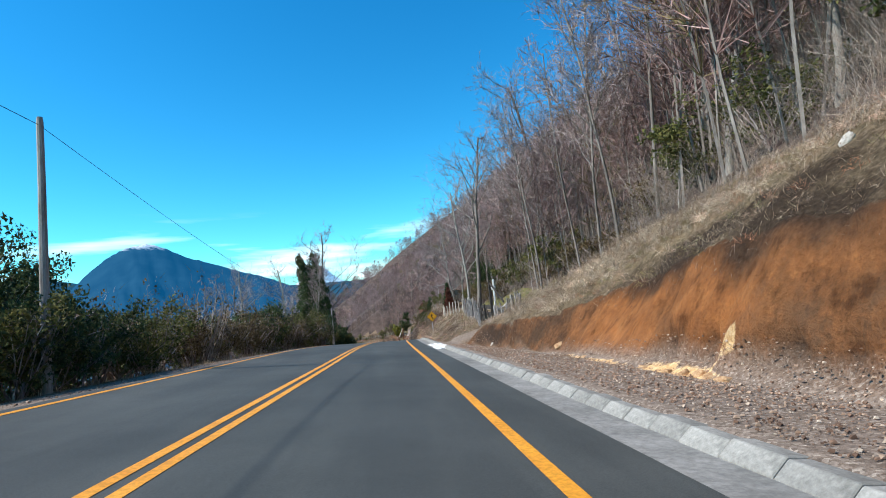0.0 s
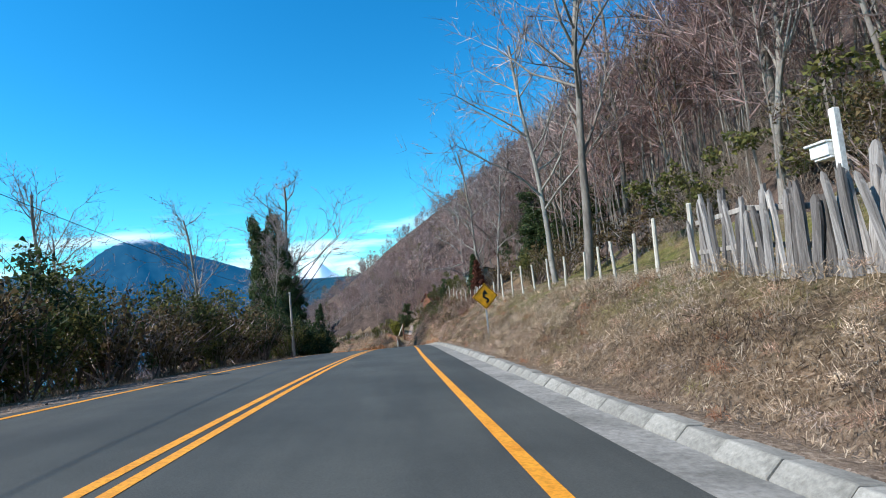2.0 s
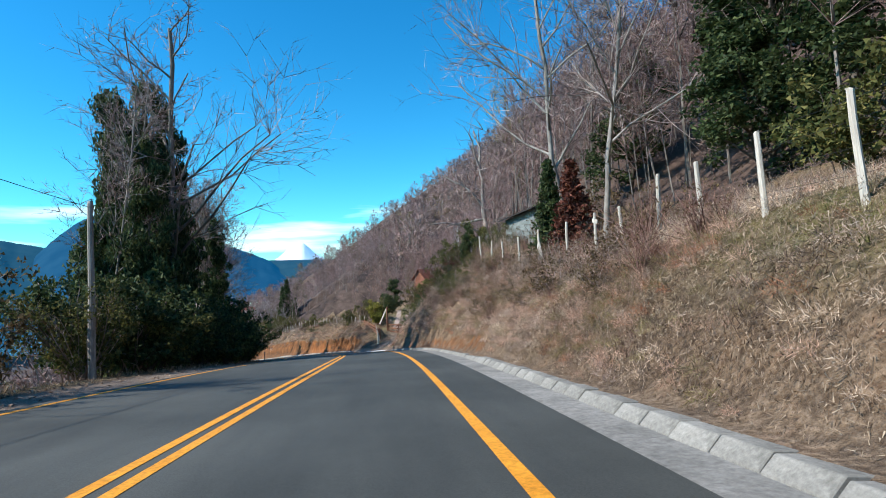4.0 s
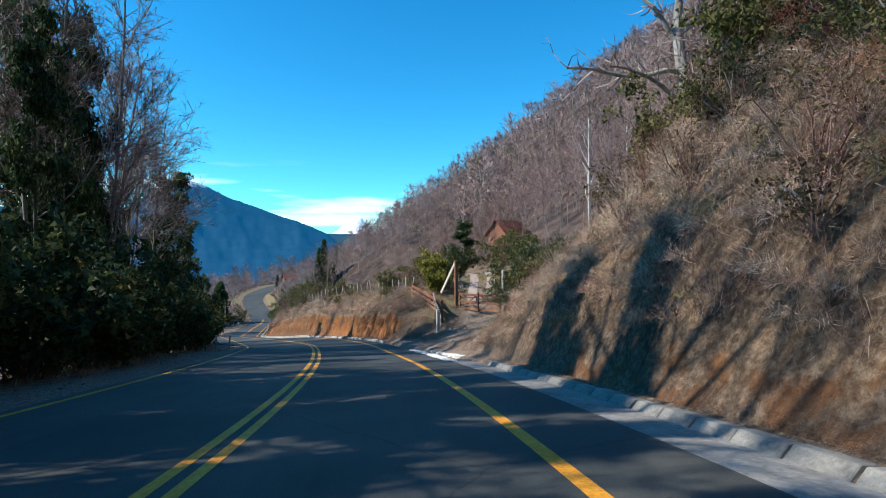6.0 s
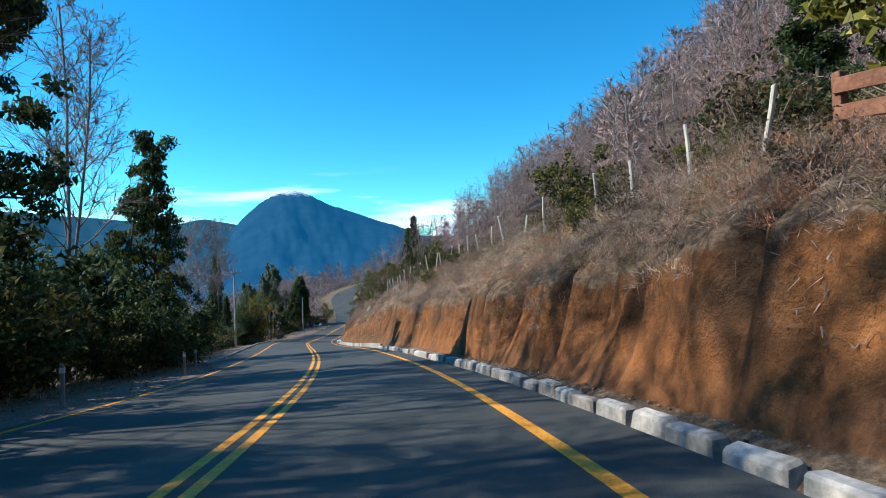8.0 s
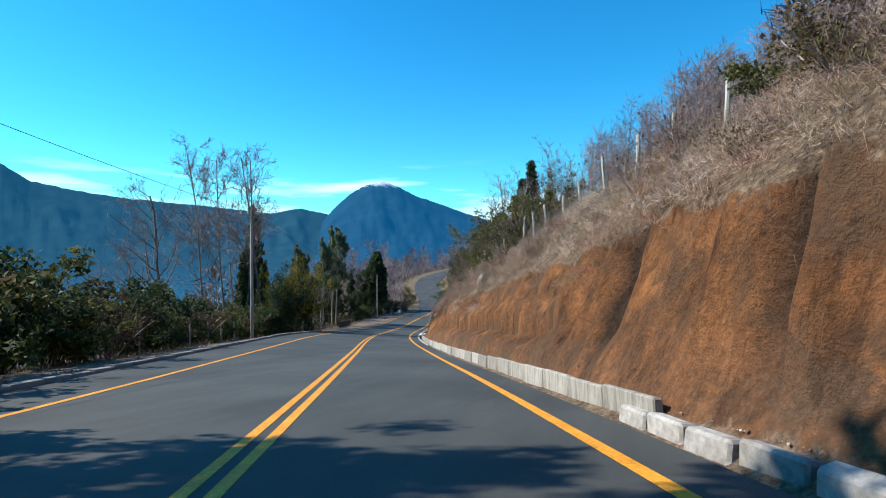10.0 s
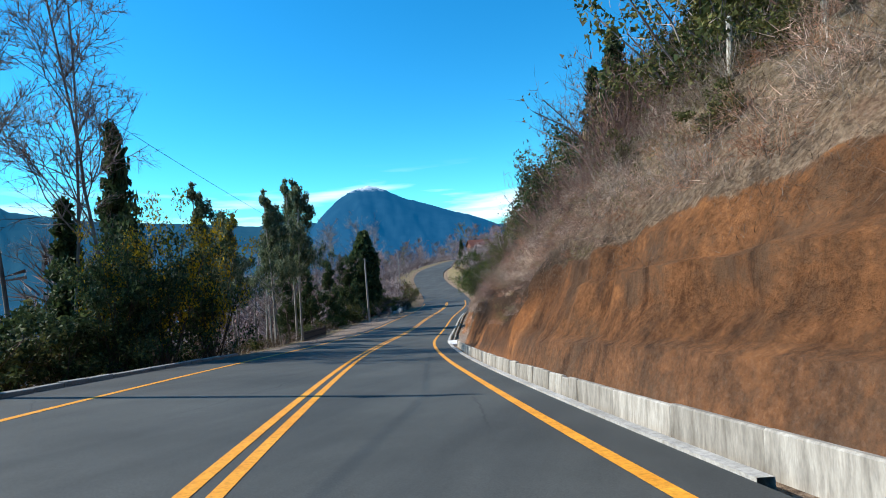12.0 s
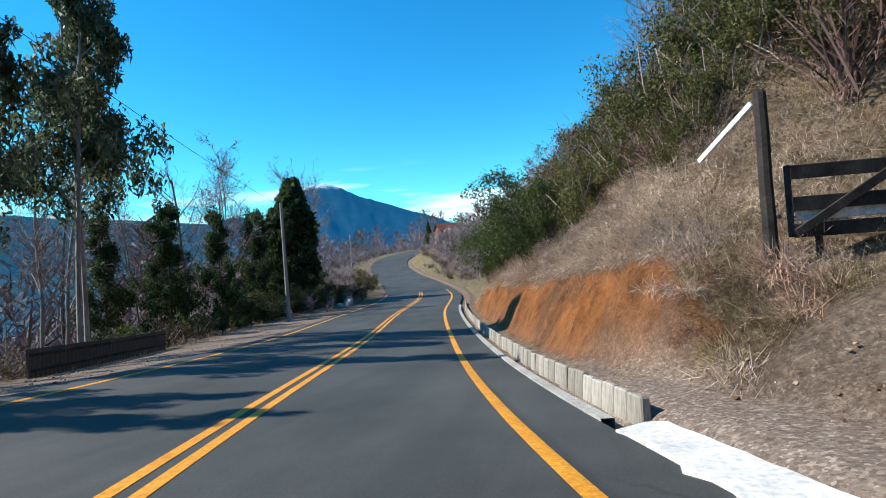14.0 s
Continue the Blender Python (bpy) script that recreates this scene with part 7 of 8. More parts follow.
bush("bush_yellow", 136.7, 8.9, 2.7, "rounded yellow-green garden bush", 0.85, "garden_bush", "garden bushes")
bush("bush_yellow", 135.2, 8.5, 1.7, "rounded yellow-green garden bush", 0.85, "garden_bush", "garden bushes")
for s, d, H, key in ((141.5, 10, 2.2, "bush_brown0"), (144, 12.5, 2.4, "bush_green1"), (147, 15, 2.6, "bush_green0"), (137.8, 14.5, 1.6, "bush_brown0"), (151, 12, 2.2, "bush_brown0"), (155, 14, 2.6, "bush_green1"), (140.5, 18, 2.4, "bush_green0")):
    bush(key, s, d, H, "garden shrub on the slope", 0.9, "garden_bush", "garden bushes")

for s, d, H in ((45, 18, 3.6), (47.5, 16.5, 3.2), (50, 17.5, 3.8), (56, 16, 3.2), (59, 14.5, 2.8), (38, 18.5, 3), (41, 17.5, 3.4), (64, 14, 2.8), (67.5, 13.2, 2.6), (70.5, 13.6, 2.8), (74, 13, 2.6), (76.5, 14, 3), (20, 15.4, 3.2), (23.5, 15, 2.6),
                (27, 15.5, 3), (15.5, 15, 3), (9, 14.6, 2.6), (34, 18.8, 2.6), (80, 14.5, 3), (97.5, 15.5, 3)):
    key = pg.choice(("scrub0", "bush_green1", "bush_brown0", "scrub1"))
    bush(key, s, d, H * 0.9, "olive-green thicket under the bare trees" if key in ("scrub0", "bush_green1") else "russet thicket under the bare trees", 1.1, "shrub", "thicket at the wood's edge")

for s, d, H in ((128.4, 11.8, 3.3), (126.8, 12.4, 3.4), (129.8, 12.0, 3.0), (125.2, 13.4, 3.2), (127.6, 13.2, 3.3), (129.4, 13.4, 3.0), (123.8, 14.6, 3.0), (131.0, 13.2, 2.6), (126.0, 14.6, 2.9), (130.6, 14.6, 2.6), (128.4, 14.8, 2.9)):
    bush(pg.choice(("scrub0", "scrub2", "scrub2")), s, d, H, "big dark olive-green thicket beside the driveway", 0.9, "shrub", "thicket by the driveway")
for s, d, H in ((125.0, 12.4, 1.7), (126.2, 11.6, 1.6), (127.4, 11.2, 1.5), (128.6, 11.0, 1.6), (129.8, 11.2, 1.5), (130.8, 11.8, 1.6), (124.2, 13.2, 1.7), (127.0, 12.2, 1.9), (129.2, 12.4, 1.9)):
    bush(pg.choice(("scrub0", "scrub2")), s, d, H, "low leafy skirt of the thicket by the driveway", 1.2, "shrub", "thicket by the driveway")
for s, d, H in ((101.6, 11.7, 1.5), (103.4, 11.6, 1.2), (105.9, 11.9, 1.7), (97.4, 12.2, 2.2), (96.2, 12.8, 2.6), (98.2, 14.8, 3.2)):
    bush(pg.choice(("scrub1", "bush_twig0")), s, d, H, "dry brush hiding the shed", 1.0)
for s, d, H in ((95.2, 11.6, 1.6), (96.0, 12.4, 2.0), (97.0, 11.6, 1.7), (97.6, 12.6, 1.9), (98.4, 11.4, 1.5), (94.9, 12.6, 2.0)):
    bush(pg.choice(("fine_brown", "fine_olive", "bush_red0")), s, d, H, "dry brush hiding the shed", 0.9)

for s, d, H in ((151.5, 21.5, 3.2), (153.2, 24, 2.8), (151, 24.5, 3.2), (154.6, 23.6, 2.2), (149, 22, 3.2), (156.5, 22.6, 2.2), (146.5, 20.5, 3.0), (157.5, 26.5, 2.6), (159, 25.5, 2.2), (156, 27.4, 2.6)):
    bush(pg.choice(("bush_green1", "bush_brown0")), s, d, H, "garden shrub below the house", 1.0, "garden_bush", "garden bushes")

for k in range(26):
    bush(pg.choice(("bush_twig0", "bush_brown1", "bush_twig0")), 28 + k * 2.1 + pg.uniform(-0.8, 0.8), -pg.uniform(8.8, 12.5), pg.uniform(3.2, 5.0), "tall grey leafless roadside shrubs", 0.7, mass="leafless_shrubs")
for k in range(84):
    s = 77 + k * 0.5 + pg.uniform(-0.4, 0.4)
    bush(pg.choice(("bush_twig0", "bush_red0", "bush_red0", "bush_brown1")), s, pg.uniform(6.7, 11.2), pg.uniform(0.6, 1.3), "brown leafless bushes over the bank", 1.1, mass="bank_bushes")
for k in range(84):
    s = 136 + k * 0.84 + pg.uniform(-0.4, 0.4)
    bush(pg.choice(("bush_twig0", "bush_red0", "bush_twig0", "bush_brown1", "bush_green1")), s, pg.uniform(6.2, 10) if s < 170 else pg.uniform(7.0, 10.5), pg.uniform(0.6, 1.25), "brown and olive bushes above the cutting", 1.1, mass="cutting_bushes")
massed_shrubs()


# ---------------------------------------------------------------- kerbs, gutter and low walls
def road_pose(s, d, h=0.0):
    """A pose on the road's surface: x to the right, y ahead, z square to the road."""
    c, t = line_at(s)
    c2, _ = line_at(s + 1.0)
    fwd = Vector((t[0], t[1], float(c2[2] - c[2]))).normalized()
    right = Vector((t[1], -t[0], -math.tan(math.radians(c[3])))).normalized()
    up = right.cross(fwd).normalized()
    right = fwd.cross(up)
    m = Matrix((right, fwd, up)).transposed().to_4x4()
    p = Vector((c[0], c[1], c[2])) + right * d + up * h
    return Matrix.Translation(p) @ m


def stand(s, d, turn=0.0, sink=0.0):
    """An upright pose on the ground: x away from the road to the right, y ahead."""
    return Matrix.Translation(spot(s, d, 0, sink)) @ pose(0, 0, 0, 0, 0, heading(s) + turn)


def prism(name, outline, y0, y1, mat, bevel=0.012):
    """An outline in x, z drawn out along y, with softened edges."""
    bm = bmesh.new()
    a = [bm.verts.new((x, y0, z)) for x, z in outline]
    b = [bm.verts.new((x, y1, z)) for x, z in outline]
    n = len(outline)
    bm.faces.new(a)
    bm.faces.new(b[::-1])
    for k in range(n):
        bm.faces.new((a[k], b[k], b[(k + 1) % n], a[(k + 1) % n]))
    bmesh.ops.recalc_face_normals(bm, faces=bm.faces[:])
    if bevel:
        bmesh.ops.bevel(bm, geom=bm.edges[:], offset=bevel, segments=1, affect="EDGES")
    return from_bm(name, bm, mat)


def slab(name, s0, s1, d0, d1, lift, mat, seed, thick=0.12, ragged=0.12, rows=14):
    """A cast slab with a ragged rim, lying on the road's fall."""
    g = np.random.RandomState(seed)
    v = []
    for k in range(rows + 1):
        s = s0 + (s1 - s0) * k / rows
        e = ragged * (1.6 if k in (0, rows) else 1)
        for j in range(6):
            d = d0 + (d1 - d0) * j / 5 + (g.uniform(-e, e) if j in (0, 5) else 0)
            m = road_pose(s + (g.uniform(-e, e) if k in (0, rows) else 0), d, lift + g.uniform(-0.008, 0.008) + 0.02 * (j == 2))
            v.append(m.translation)
    n = len(v)
    v = v + [p - Vector((0, 0, thick)) for p in v]
    i = np.arange(n).reshape(rows + 1, 6)
    f = list(np.stack([i[:-1, :-1], i[:-1, 1:], i[1:, 1:], i[1:, :-1]], -1).reshape(-1, 4))
    rim = list(i[0]) + list(i[1:, 5]) + list(i[-1, :5][::-1]) + list(i[1:-1, 0][::-1])
    f += [(a, a + n, b + n, b) for a, b in zip(rim, rim[1:] + rim[:1])]
    return mesh_of(name, [tuple(p) for p in v], np.array(f), mat)


s_gut = np.arange(-20, 119, 1.0)
tagged(new("gutter", strip("gutter", s_gut, 4.4, 5.02, -0.012, M_CONCRETE_DARK, 2, 0.1)), "grey concrete gutter along the road's edge", "gutter", kind="structure")
for nm, a in (("apron_1", (28.4, 36.8, 4.58, 5.06, 0.025, M_CONCRETE_WHITE, 1, 0.12, 0.07)), ("apron_6", (30.3, 35.8, 5.03, 5.74, 0.10, M_CONCRETE_WHITE, 6, 0.2, 0.07)), ("apron_2", (117.0, 125.0, 4.3, 4.62, 0.02, M_CONCRETE_WHITE, 2)), ("apron_4", (118.3, 121.4, 5.0, 5.5, 0.06, M_CONCRETE_WHITE, 4)), ("apron_5", (122.2, 123.4, 5.0, 5.4, 0.05, M_CONCRETE_WHITE, 5)), ("apron_3", (223.2, 227.5, 4.05, 6.0, 0.03, M_CONCRETE_WHITE, 3))):
    tagged(new(nm, slab(nm, *a)), "whitish cast concrete slab at a driveway", "slab", kind="structure")

M_EDGING = grainy("rough_edging_concrete", (0.26, 0.235, 0.20), (0.60, 0.57, 0.52), 1.6, 0.9, 7, bump_d=0.015, vary=True)
kerb = tagged(new("kerb"), "row of pale precast concrete kerb stones", "kerb", kind="structure")
kg = random.Random(4)
KERB_LEN = 0.66
kerb_me = prism("kerb_stone", [(0, -0.1), (0.36, -0.1), (0.36, 0.13), (0.14, 0.14), (0.0, 0.0)], 0.004, KERB_LEN - 0.004, M_KERB, 0.010)
s = -6.0
while s < 114.6:
    if not 29.4 < s < 35.3:
        m = road_pose(s, 5.0 + kg.uniform(-0.012, 0.012), kg.uniform(-0.012, 0.008) - (0.045 if s > 84 else 0.0)) @ pose(0, 0, 0, kg.uniform(-0.6, 0.6), kg.uniform(-1.5, 1.5), kg.uniform(-0.8, 0.8))
        part("kerb_stone", kerb_me, kerb, "", m)
    s += KERB_LEN
outer_me = prism("kerb_stone", [(0, -0.1), (0.22, -0.1), (0.22, 0.10), (0.04, 0.11), (0.0, 0.06)], 0.005, 0.995, M_KERB, 0.012)
outer = tagged(new("kerb_outer"), "low worn concrete kerb on the outer side of the road", "kerb", kind="structure")
s = 163.0
while s < 217:
    part("kerb_stone", outer_me, outer, "", road_pose(s, -6.02 + kg.uniform(-0.02, 0.02), kg.uniform(-0.02, 0.01)) @ pose(0, 0, 0, kg.uniform(-0.6, 0.6), kg.uniform(-2, 2), kg.uniform(-0.8, 0.8)))
    s += 1.0
BLOCKS = [prism("kerb_block", [(0, -0.15), (0.26 + 0.03 * k, -0.15), (0.24, 0.13 + 0.02 * k), (0.03 + 0.015 * k, 0.16 - 0.015 * k)], 0.012 + 0.012 * k, 0.77 - 0.02 * k, M_EDGING, 0.03) for k in range(3)]
blocks = tagged(new("edging"), "uneven row of whitish concrete edging blocks", "kerb", kind="structure")
s = 134.0
while s < 168:
    m = road_pose(s, 4.35 + kg.uniform(-0.04, 0.04), kg.uniform(-0.06, 0.0)) @ pose(0, 0, 0, kg.uniform(-1.5, 1.5), kg.uniform(-4, 4), kg.uniform(-2, 2))
    part("kerb_block", kg.choice(BLOCKS), blocks, "", m)
    s += 0.79
M_WALLP = grainy("wall_panel_concrete", (0.19, 0.172, 0.142), (0.54, 0.51, 0.445), 1.6, 0.9, 7, (2.5, 2.5, 0.45), 0.008, vary=[(0.0, (0.68, 0.67, 0.65)), (1.0, (1.15, 1.15, 1.14))])
wall = tagged(new("retaining_wall"), "low retaining wall of upright concrete panels", "wall", kind="structure")
panel_me = prism("panel", [(0, -0.2), (0.13, -0.2), (0.12, 0.25), (0.02, 0.26)], 0.006, 0.394, M_WALLP, 0.018)
long_me = prism("panel", [(0, -0.2), (0.15, -0.2), (0.14, 0.25), (0.02, 0.26)], 0.004, 1.496, M_WALLP, 0.02)
s = 168.0
while s < 262:
    if not 222.6 < s < 227.6:
        m = road_pose(s, 4.48 + kg.uniform(-0.012, 0.012), kg.uniform(-0.02, 0.02)) @ pose(0, 0, 0, 0, kg.uniform(-2, 2), kg.uniform(-0.8, 0.8))
        part("panel", long_me if s < 200 else panel_me, wall, "", m)
    s += 1.5 if s < 200 else 0.4
s_lip = np.arange(196, 223.6, 0.5)
tagged(new("drain_edge", strip("drain_edge", s_lip, 4.05, 4.2, 0.035, M_CONCRETE, 1, 0.22)), "thin concrete edge of the roadside drain", "kerb", kind="structure")
s_lip = np.arange(227.8, 262, 0.5)
tagged(new("drain_edge_2", strip("drain_edge_2", s_lip, 4.05, 4.2, 0.035, M_CONCRETE, 1, 0.22)), "thin concrete edge of the roadside drain", "kerb", kind="structure")


# ---------------------------------------------------------------- fences
def picket_mesh(k):
    """A rough split slab with a broken top."""
    g = random.Random(70 + k)
    w, h, t = g.uniform(0.10, 0.17), 1.0, g.uniform(0.035, 0.06)
    bm = bmesh.new()
    cols = 4
    grid = {}
    for side in (0, 1):
        for i in range(cols + 1):
            for j, z in enumerate((-0.12, 0.3, 0.65, 1.0)):
                x = -w / 2 + w * i / cols
                zz = z + (g.uniform(-0.10, 0.03) if j == 3 else 0) - (0.07 * abs(i - cols / 2) / (cols / 2) if j == 3 else 0)
                y = (t / 2 if side else -t / 2) * g.uniform(0.7, 1.2)
                grid[side, i, j] = bm.verts.new((y, x * (1 - 0.12 * (j == 3)) + 0.02 * math.sin(j * 2 + k), zz * h))
    for i in range(cols):
        for j in range(3):
            bm.faces.new((grid[0, i, j], grid[0, i + 1, j], grid[0, i + 1, j + 1], grid[0, i, j + 1]))
            bm.faces.new((grid[1, i, j], grid[1, i, j + 1], grid[1, i + 1, j + 1], grid[1, i + 1, j]))
    for i in range(cols):
        bm.faces.new((grid[0, i, 3], grid[0, i + 1, 3], grid[1, i + 1, 3], grid[1, i, 3]))
    for j in range(3):
        bm.faces.new((grid[0, 0, j], grid[0, 0, j + 1], grid[1, 0, j + 1], grid[1, 0, j]))
        bm.faces.new((grid[0, cols, j], grid[1, cols, j], grid[1, cols, j + 1], grid[0, cols, j + 1]))
    bmesh.ops.recalc_face_normals(bm, faces=bm.faces[:])
    return from_bm("picket", bm, M_SLAB_WOOD)


PICKETS = [picket_mesh(k) for k in range(7)]
qg = random.Random(9)


def picket_fence(stations, label):
    root = thing("picket_fence", stand(*stations[0][:2]), label, "fence")
    inv = root.matrix_world.inverted()
    for s, d, h in stations:
        m = stand(s, d, qg.uniform(-9, 9), 0.05) @ pose(0, 0, 0, qg.gauss(0, 4.5), qg.uniform(-5, 5), 0) @ Matrix.Diagonal((1, qg.uniform(0.6, 1.2), h * qg.uniform(0.86, 1.1), 1))
        part("picket", qg.choice(PICKETS), root, "", inv @ m)
    for z in (0.35, 0.78):
        n = 5
        for k in range(n):
            p0 = stations[round(k * (len(stations) - 1) / n)]
            p1 = stations[round((k + 1) * (len(stations) - 1) / n)]
            q0 = inv @ (spot(p0[0], p0[1] + 0.06, p0[2] * z))
            q1 = inv @ (spot(p1[0], p1[1] + 0.06, p1[2] * z))
            part("rail", beam("rail", q0, q1, 0.09, 0.04, M_WOOD_GREY), root)


picket_fence([(36.1 + k * 0.108, 8.25 + 0.05 * math.sin(k), 1.42 + qg.uniform(-0.16, 0.14)) for k in range(68)], "weathered grey fence of split timber slabs")
picket_fence([(25.7 + k * 0.155, 8.6 - k * 0.007, (1.12 if k < 24 else 1.42) + qg.uniform(-0.2, 0.16)) for k in range(39)], "sun-bleached fence of split timber slabs on the bank")


def post_fence(points, height, wires, label, mat=M_WOOD_PALE, lean=3.0, wire_label="thin fence wire", r=0.055):
    """Round posts in a row with wires between them."""
    meshes = [pole_mesh("post", 1.0, r * 1.05, r * 0.9, mat, 7, 0.015, k) for k in range(4)]
    root = thing("fence", stand(*points[0]), label, "fence")
    inv = root.matrix_world.inverted()
    for s, d in points:
        h = height * qg.uniform(0.88, 1.12)
        m = stand(s, d, qg.uniform(0, 360), 0.2) @ pose(0, 0, 0, qg.uniform(-lean, lean), qg.uniform(-lean, lean), 0) @ Matrix.Diagonal((1, 1, h + 0.2, 1))
        part("post", qg.choice(meshes), root, "", inv @ m)
    for z in wires:
        pts = [inv @ spot(s, d, height * z) for s, d in points]
        part("wire", tube_mesh("wire", pts, 0.0028, M_CABLE, 3), root, wire_label)
    return root


def along(s0, s1, step, table):
    out, s = [], s0
    while s <= s1:
        out.append((s, float(np.interp(s, [a for a, b in table], [b for a, b in table]))))
        s += step * qg.uniform(0.9, 1.1)
    return out


post_fence(along(44.3, 80, 2.15, [(44, 8.6), (54.7, 10.4), (62, 9.6), (72, 8.6), (80, 9.0)]), 1.5, (0.25, 0.5, 0.75, 0.95), "pale wooden post and wire fence by the meadow")
post_fence([(82.7, 9.5), (87.8, 9.6), (94.5, 9.6), (97.6, 9.6), (100, 9.6), (102.3, 9.6), (104.6, 9.6), (107, 9.6)], 1.5, (0.35, 0.7, 0.95), "tall pale fence posts on the high bank")
post_fence(along(138.6, 168, 1.9, [(137, 7.5), (150, 7.8), (168, 7.9)]), 1.15, (0.45, 0.9), "leaning pale fence posts above the cutting", lean=11, r=0.042)
post_fence(along(172.5, 202, 2.1, [(172, 8.5), (190, 8.6), (202, 8.3)]), 1.5, (0.35, 0.65, 0.95), "pale slim fence posts above the cutting", lean=5)
post_fence(along(186.5, 203, 2.9, [(186, -9.3), (203, -9.6)]), 1.3, (0.4, 0.8), "grey fence posts in the verge", M_WOOD_GREY)
post_fence(along(123.5, 129.4, 1.4, [(123, 13.6), (130, 12.6)]), 1.5, (0.4, 0.8), "grey fence posts before the thicket", M_WOOD_GREY, 5)

# braced corner post of the fence
tripod = thing("braced_post", stand(91.3, 9.6), "pale post with two slanting braces on the bank", "post", "")
part("post", pole_mesh("post", 1.75, 0.06, 0.05, M_WOOD_PALE, 8, 0.01, 3), tripod)
for sx in (-1, 1):
    part("brace", beam("brace", (0, 0.55 * sx, 0.02), (0, 0.03 * sx, 1.15), 0.07, 0.07, M_WOOD_PALE), tripod)
cross = thing("crossed_post", stand(85.0, 9.6), "pale post with a short cross board", "post", "")
part("post", pole_mesh("post", 1.55, 0.06, 0.05, M_WOOD_PALE, 8, 0.01, 5), cross)
part("board", beam("board", (0, -0.22, 1.2), (0, 0.2, 1.3), 0.14, 0.04, M_WOOD_PALE), cross)

# white post with a small box behind the slab fence
hive = thing("white_post_box", stand(42.4, 10.6), "white-painted post carrying a small white box", "post", "")
part("post", box_mesh("post", (-0.065, -0.065, 0), (0.065, 0.065, 2.5), M_WHITE, 0.012), hive)
part("box", box_mesh("box", (-0.16, 0.075, 1.66), (0.16, 0.50, 1.90), M_WHITE, 0.012), hive)
part("lid", box_mesh("lid", (-0.2, 0.07, 1.905), (0.2, 0.58, 1.95), M_WHITE, 0.01), hive)
part("shelf", box_mesh("shelf", (-0.13, 0.07, 1.61), (0.13, 0.45, 1.655), M_WHITE, 0.01), hive)


# ---------------------------------------------------------------- gates
def field_gate(name, s, d, turn, half, h0, rails, wood, label, tall, low, stay_to, upright=True, x_brace=False):
    """Boards between two posts, with slanting braces and a stay from the tall post. Local y runs along the gate."""
    root = thing(name, stand(s, d, turn), label, "gate")
    for z, w in rails:
        part("board", beam("board", (0.0, -half + 0.06, h0 + z), (0.0, half - 0.06, h0 + z), w, 0.035, wood), root)
    top = max(z for z, _ in rails) + 0.06
    bot = min(z for z, _ in rails) - 0.04
    if x_brace:
        for y0, y1 in ((-half, 0), (0, half)):
            part("brace", beam("brace", (-0.04, y0 + 0.1, h0 + bot), (-0.04, y1 - 0.05, h0 + top), 0.10, 0.03, wood), root)
            part("brace", beam("brace", (0.04, y0 + 0.1, h0 + top), (0.04, y1 - 0.05, h0 + bot), 0.10, 0.03, wood), root)
    else:
        part("brace", beam("brace", (-0.04, -half + 0.08, h0 + bot), (-0.04, -0.05, h0 + top), 0.13, 0.035, wood), root)
        part("brace", beam("brace", (-0.04, half - 0.08, h0 + bot), (-0.04, 0.05, h0 + top), 0.13, 0.035, wood), root)
    if upright:
        part("upright", beam("upright", (-0.085, 0, h0 + bot - 0.1), (-0.085, 0, h0 + top + 0.12), 0.12, 0.05, wood), root)
    for y in (-half + 0.05, half - 0.05):
        part("stile", beam("stile", (0.045, y, h0 + bot - 0.05), (0.045, y, h0 + top + 0.05), 0.11, 0.045, wood), root)
    for y, h in ((-half - 0.12, tall), (half + 0.12, low)):
        if h:
            part("gatepost", box_mesh("gatepost", (-0.08, y - 0.08, -0.3), (0.08, y + 0.08, h), wood, 0.02), root)
    if stay_to:
        part("stay", beam("stay", (0, -half - 0.12, tall - 0.08), stay_to, 0.13, 0.06, wood), root)
    return root


field_gate("field_gate", 33.55, 8.3, 0, 1.85, 0.12, ((0.14, 0.22), (0.52, 0.2), (0.92, 0.22), (1.32, 0.24)), M_WOOD_DARK, "dark weathered timber field gate, closed", 3.0, 2.0, (0.35, -3.9, 1.75))
far_stay = thing("leaning_pole", stand(36.1, 8.5), "dark pole leaning beside the gate", "pole", "")
part("pole", beam("pole", (0, 1.15, 0.0), (0, -0.15, 2.9), 0.09, 0.09, M_WOOD_DARK), far_stay)

g2 = field_gate("drive_gate", 131.05, 9.95, 25, 1.85, 0.15, ((0.12, 0.14), (0.55, 0.13), (1.0, 0.15)), M_WOOD_RED, "reddish-brown timber driveway gate, closed", 0, 0, None, True, True)
gp = thing("gatepost", stand(132.95, 9.1), "tall reddish gatepost with a slanting brace", "gatepost", "")
part("post", box_mesh("post", (-0.1, -0.1, -0.3), (0.1, 0.1, 2.95), M_WOOD_RED, 0.015), gp)
part("brace", beam("brace", (-0.02, 0.08, 2.85), (-0.55, 1.7, 0.75), 0.18, 0.06, M_WOOD_PALE), gp)
gp2 = thing("gatepost", stand(129.2, 10.85), "squared grey gatepost of the driveway", "gatepost", "")
part("post", box_mesh("post", (-0.13, -0.13, -0.3), (0.13, 0.13, 2.5), M_WOOD_GREY, 0.02), gp2)

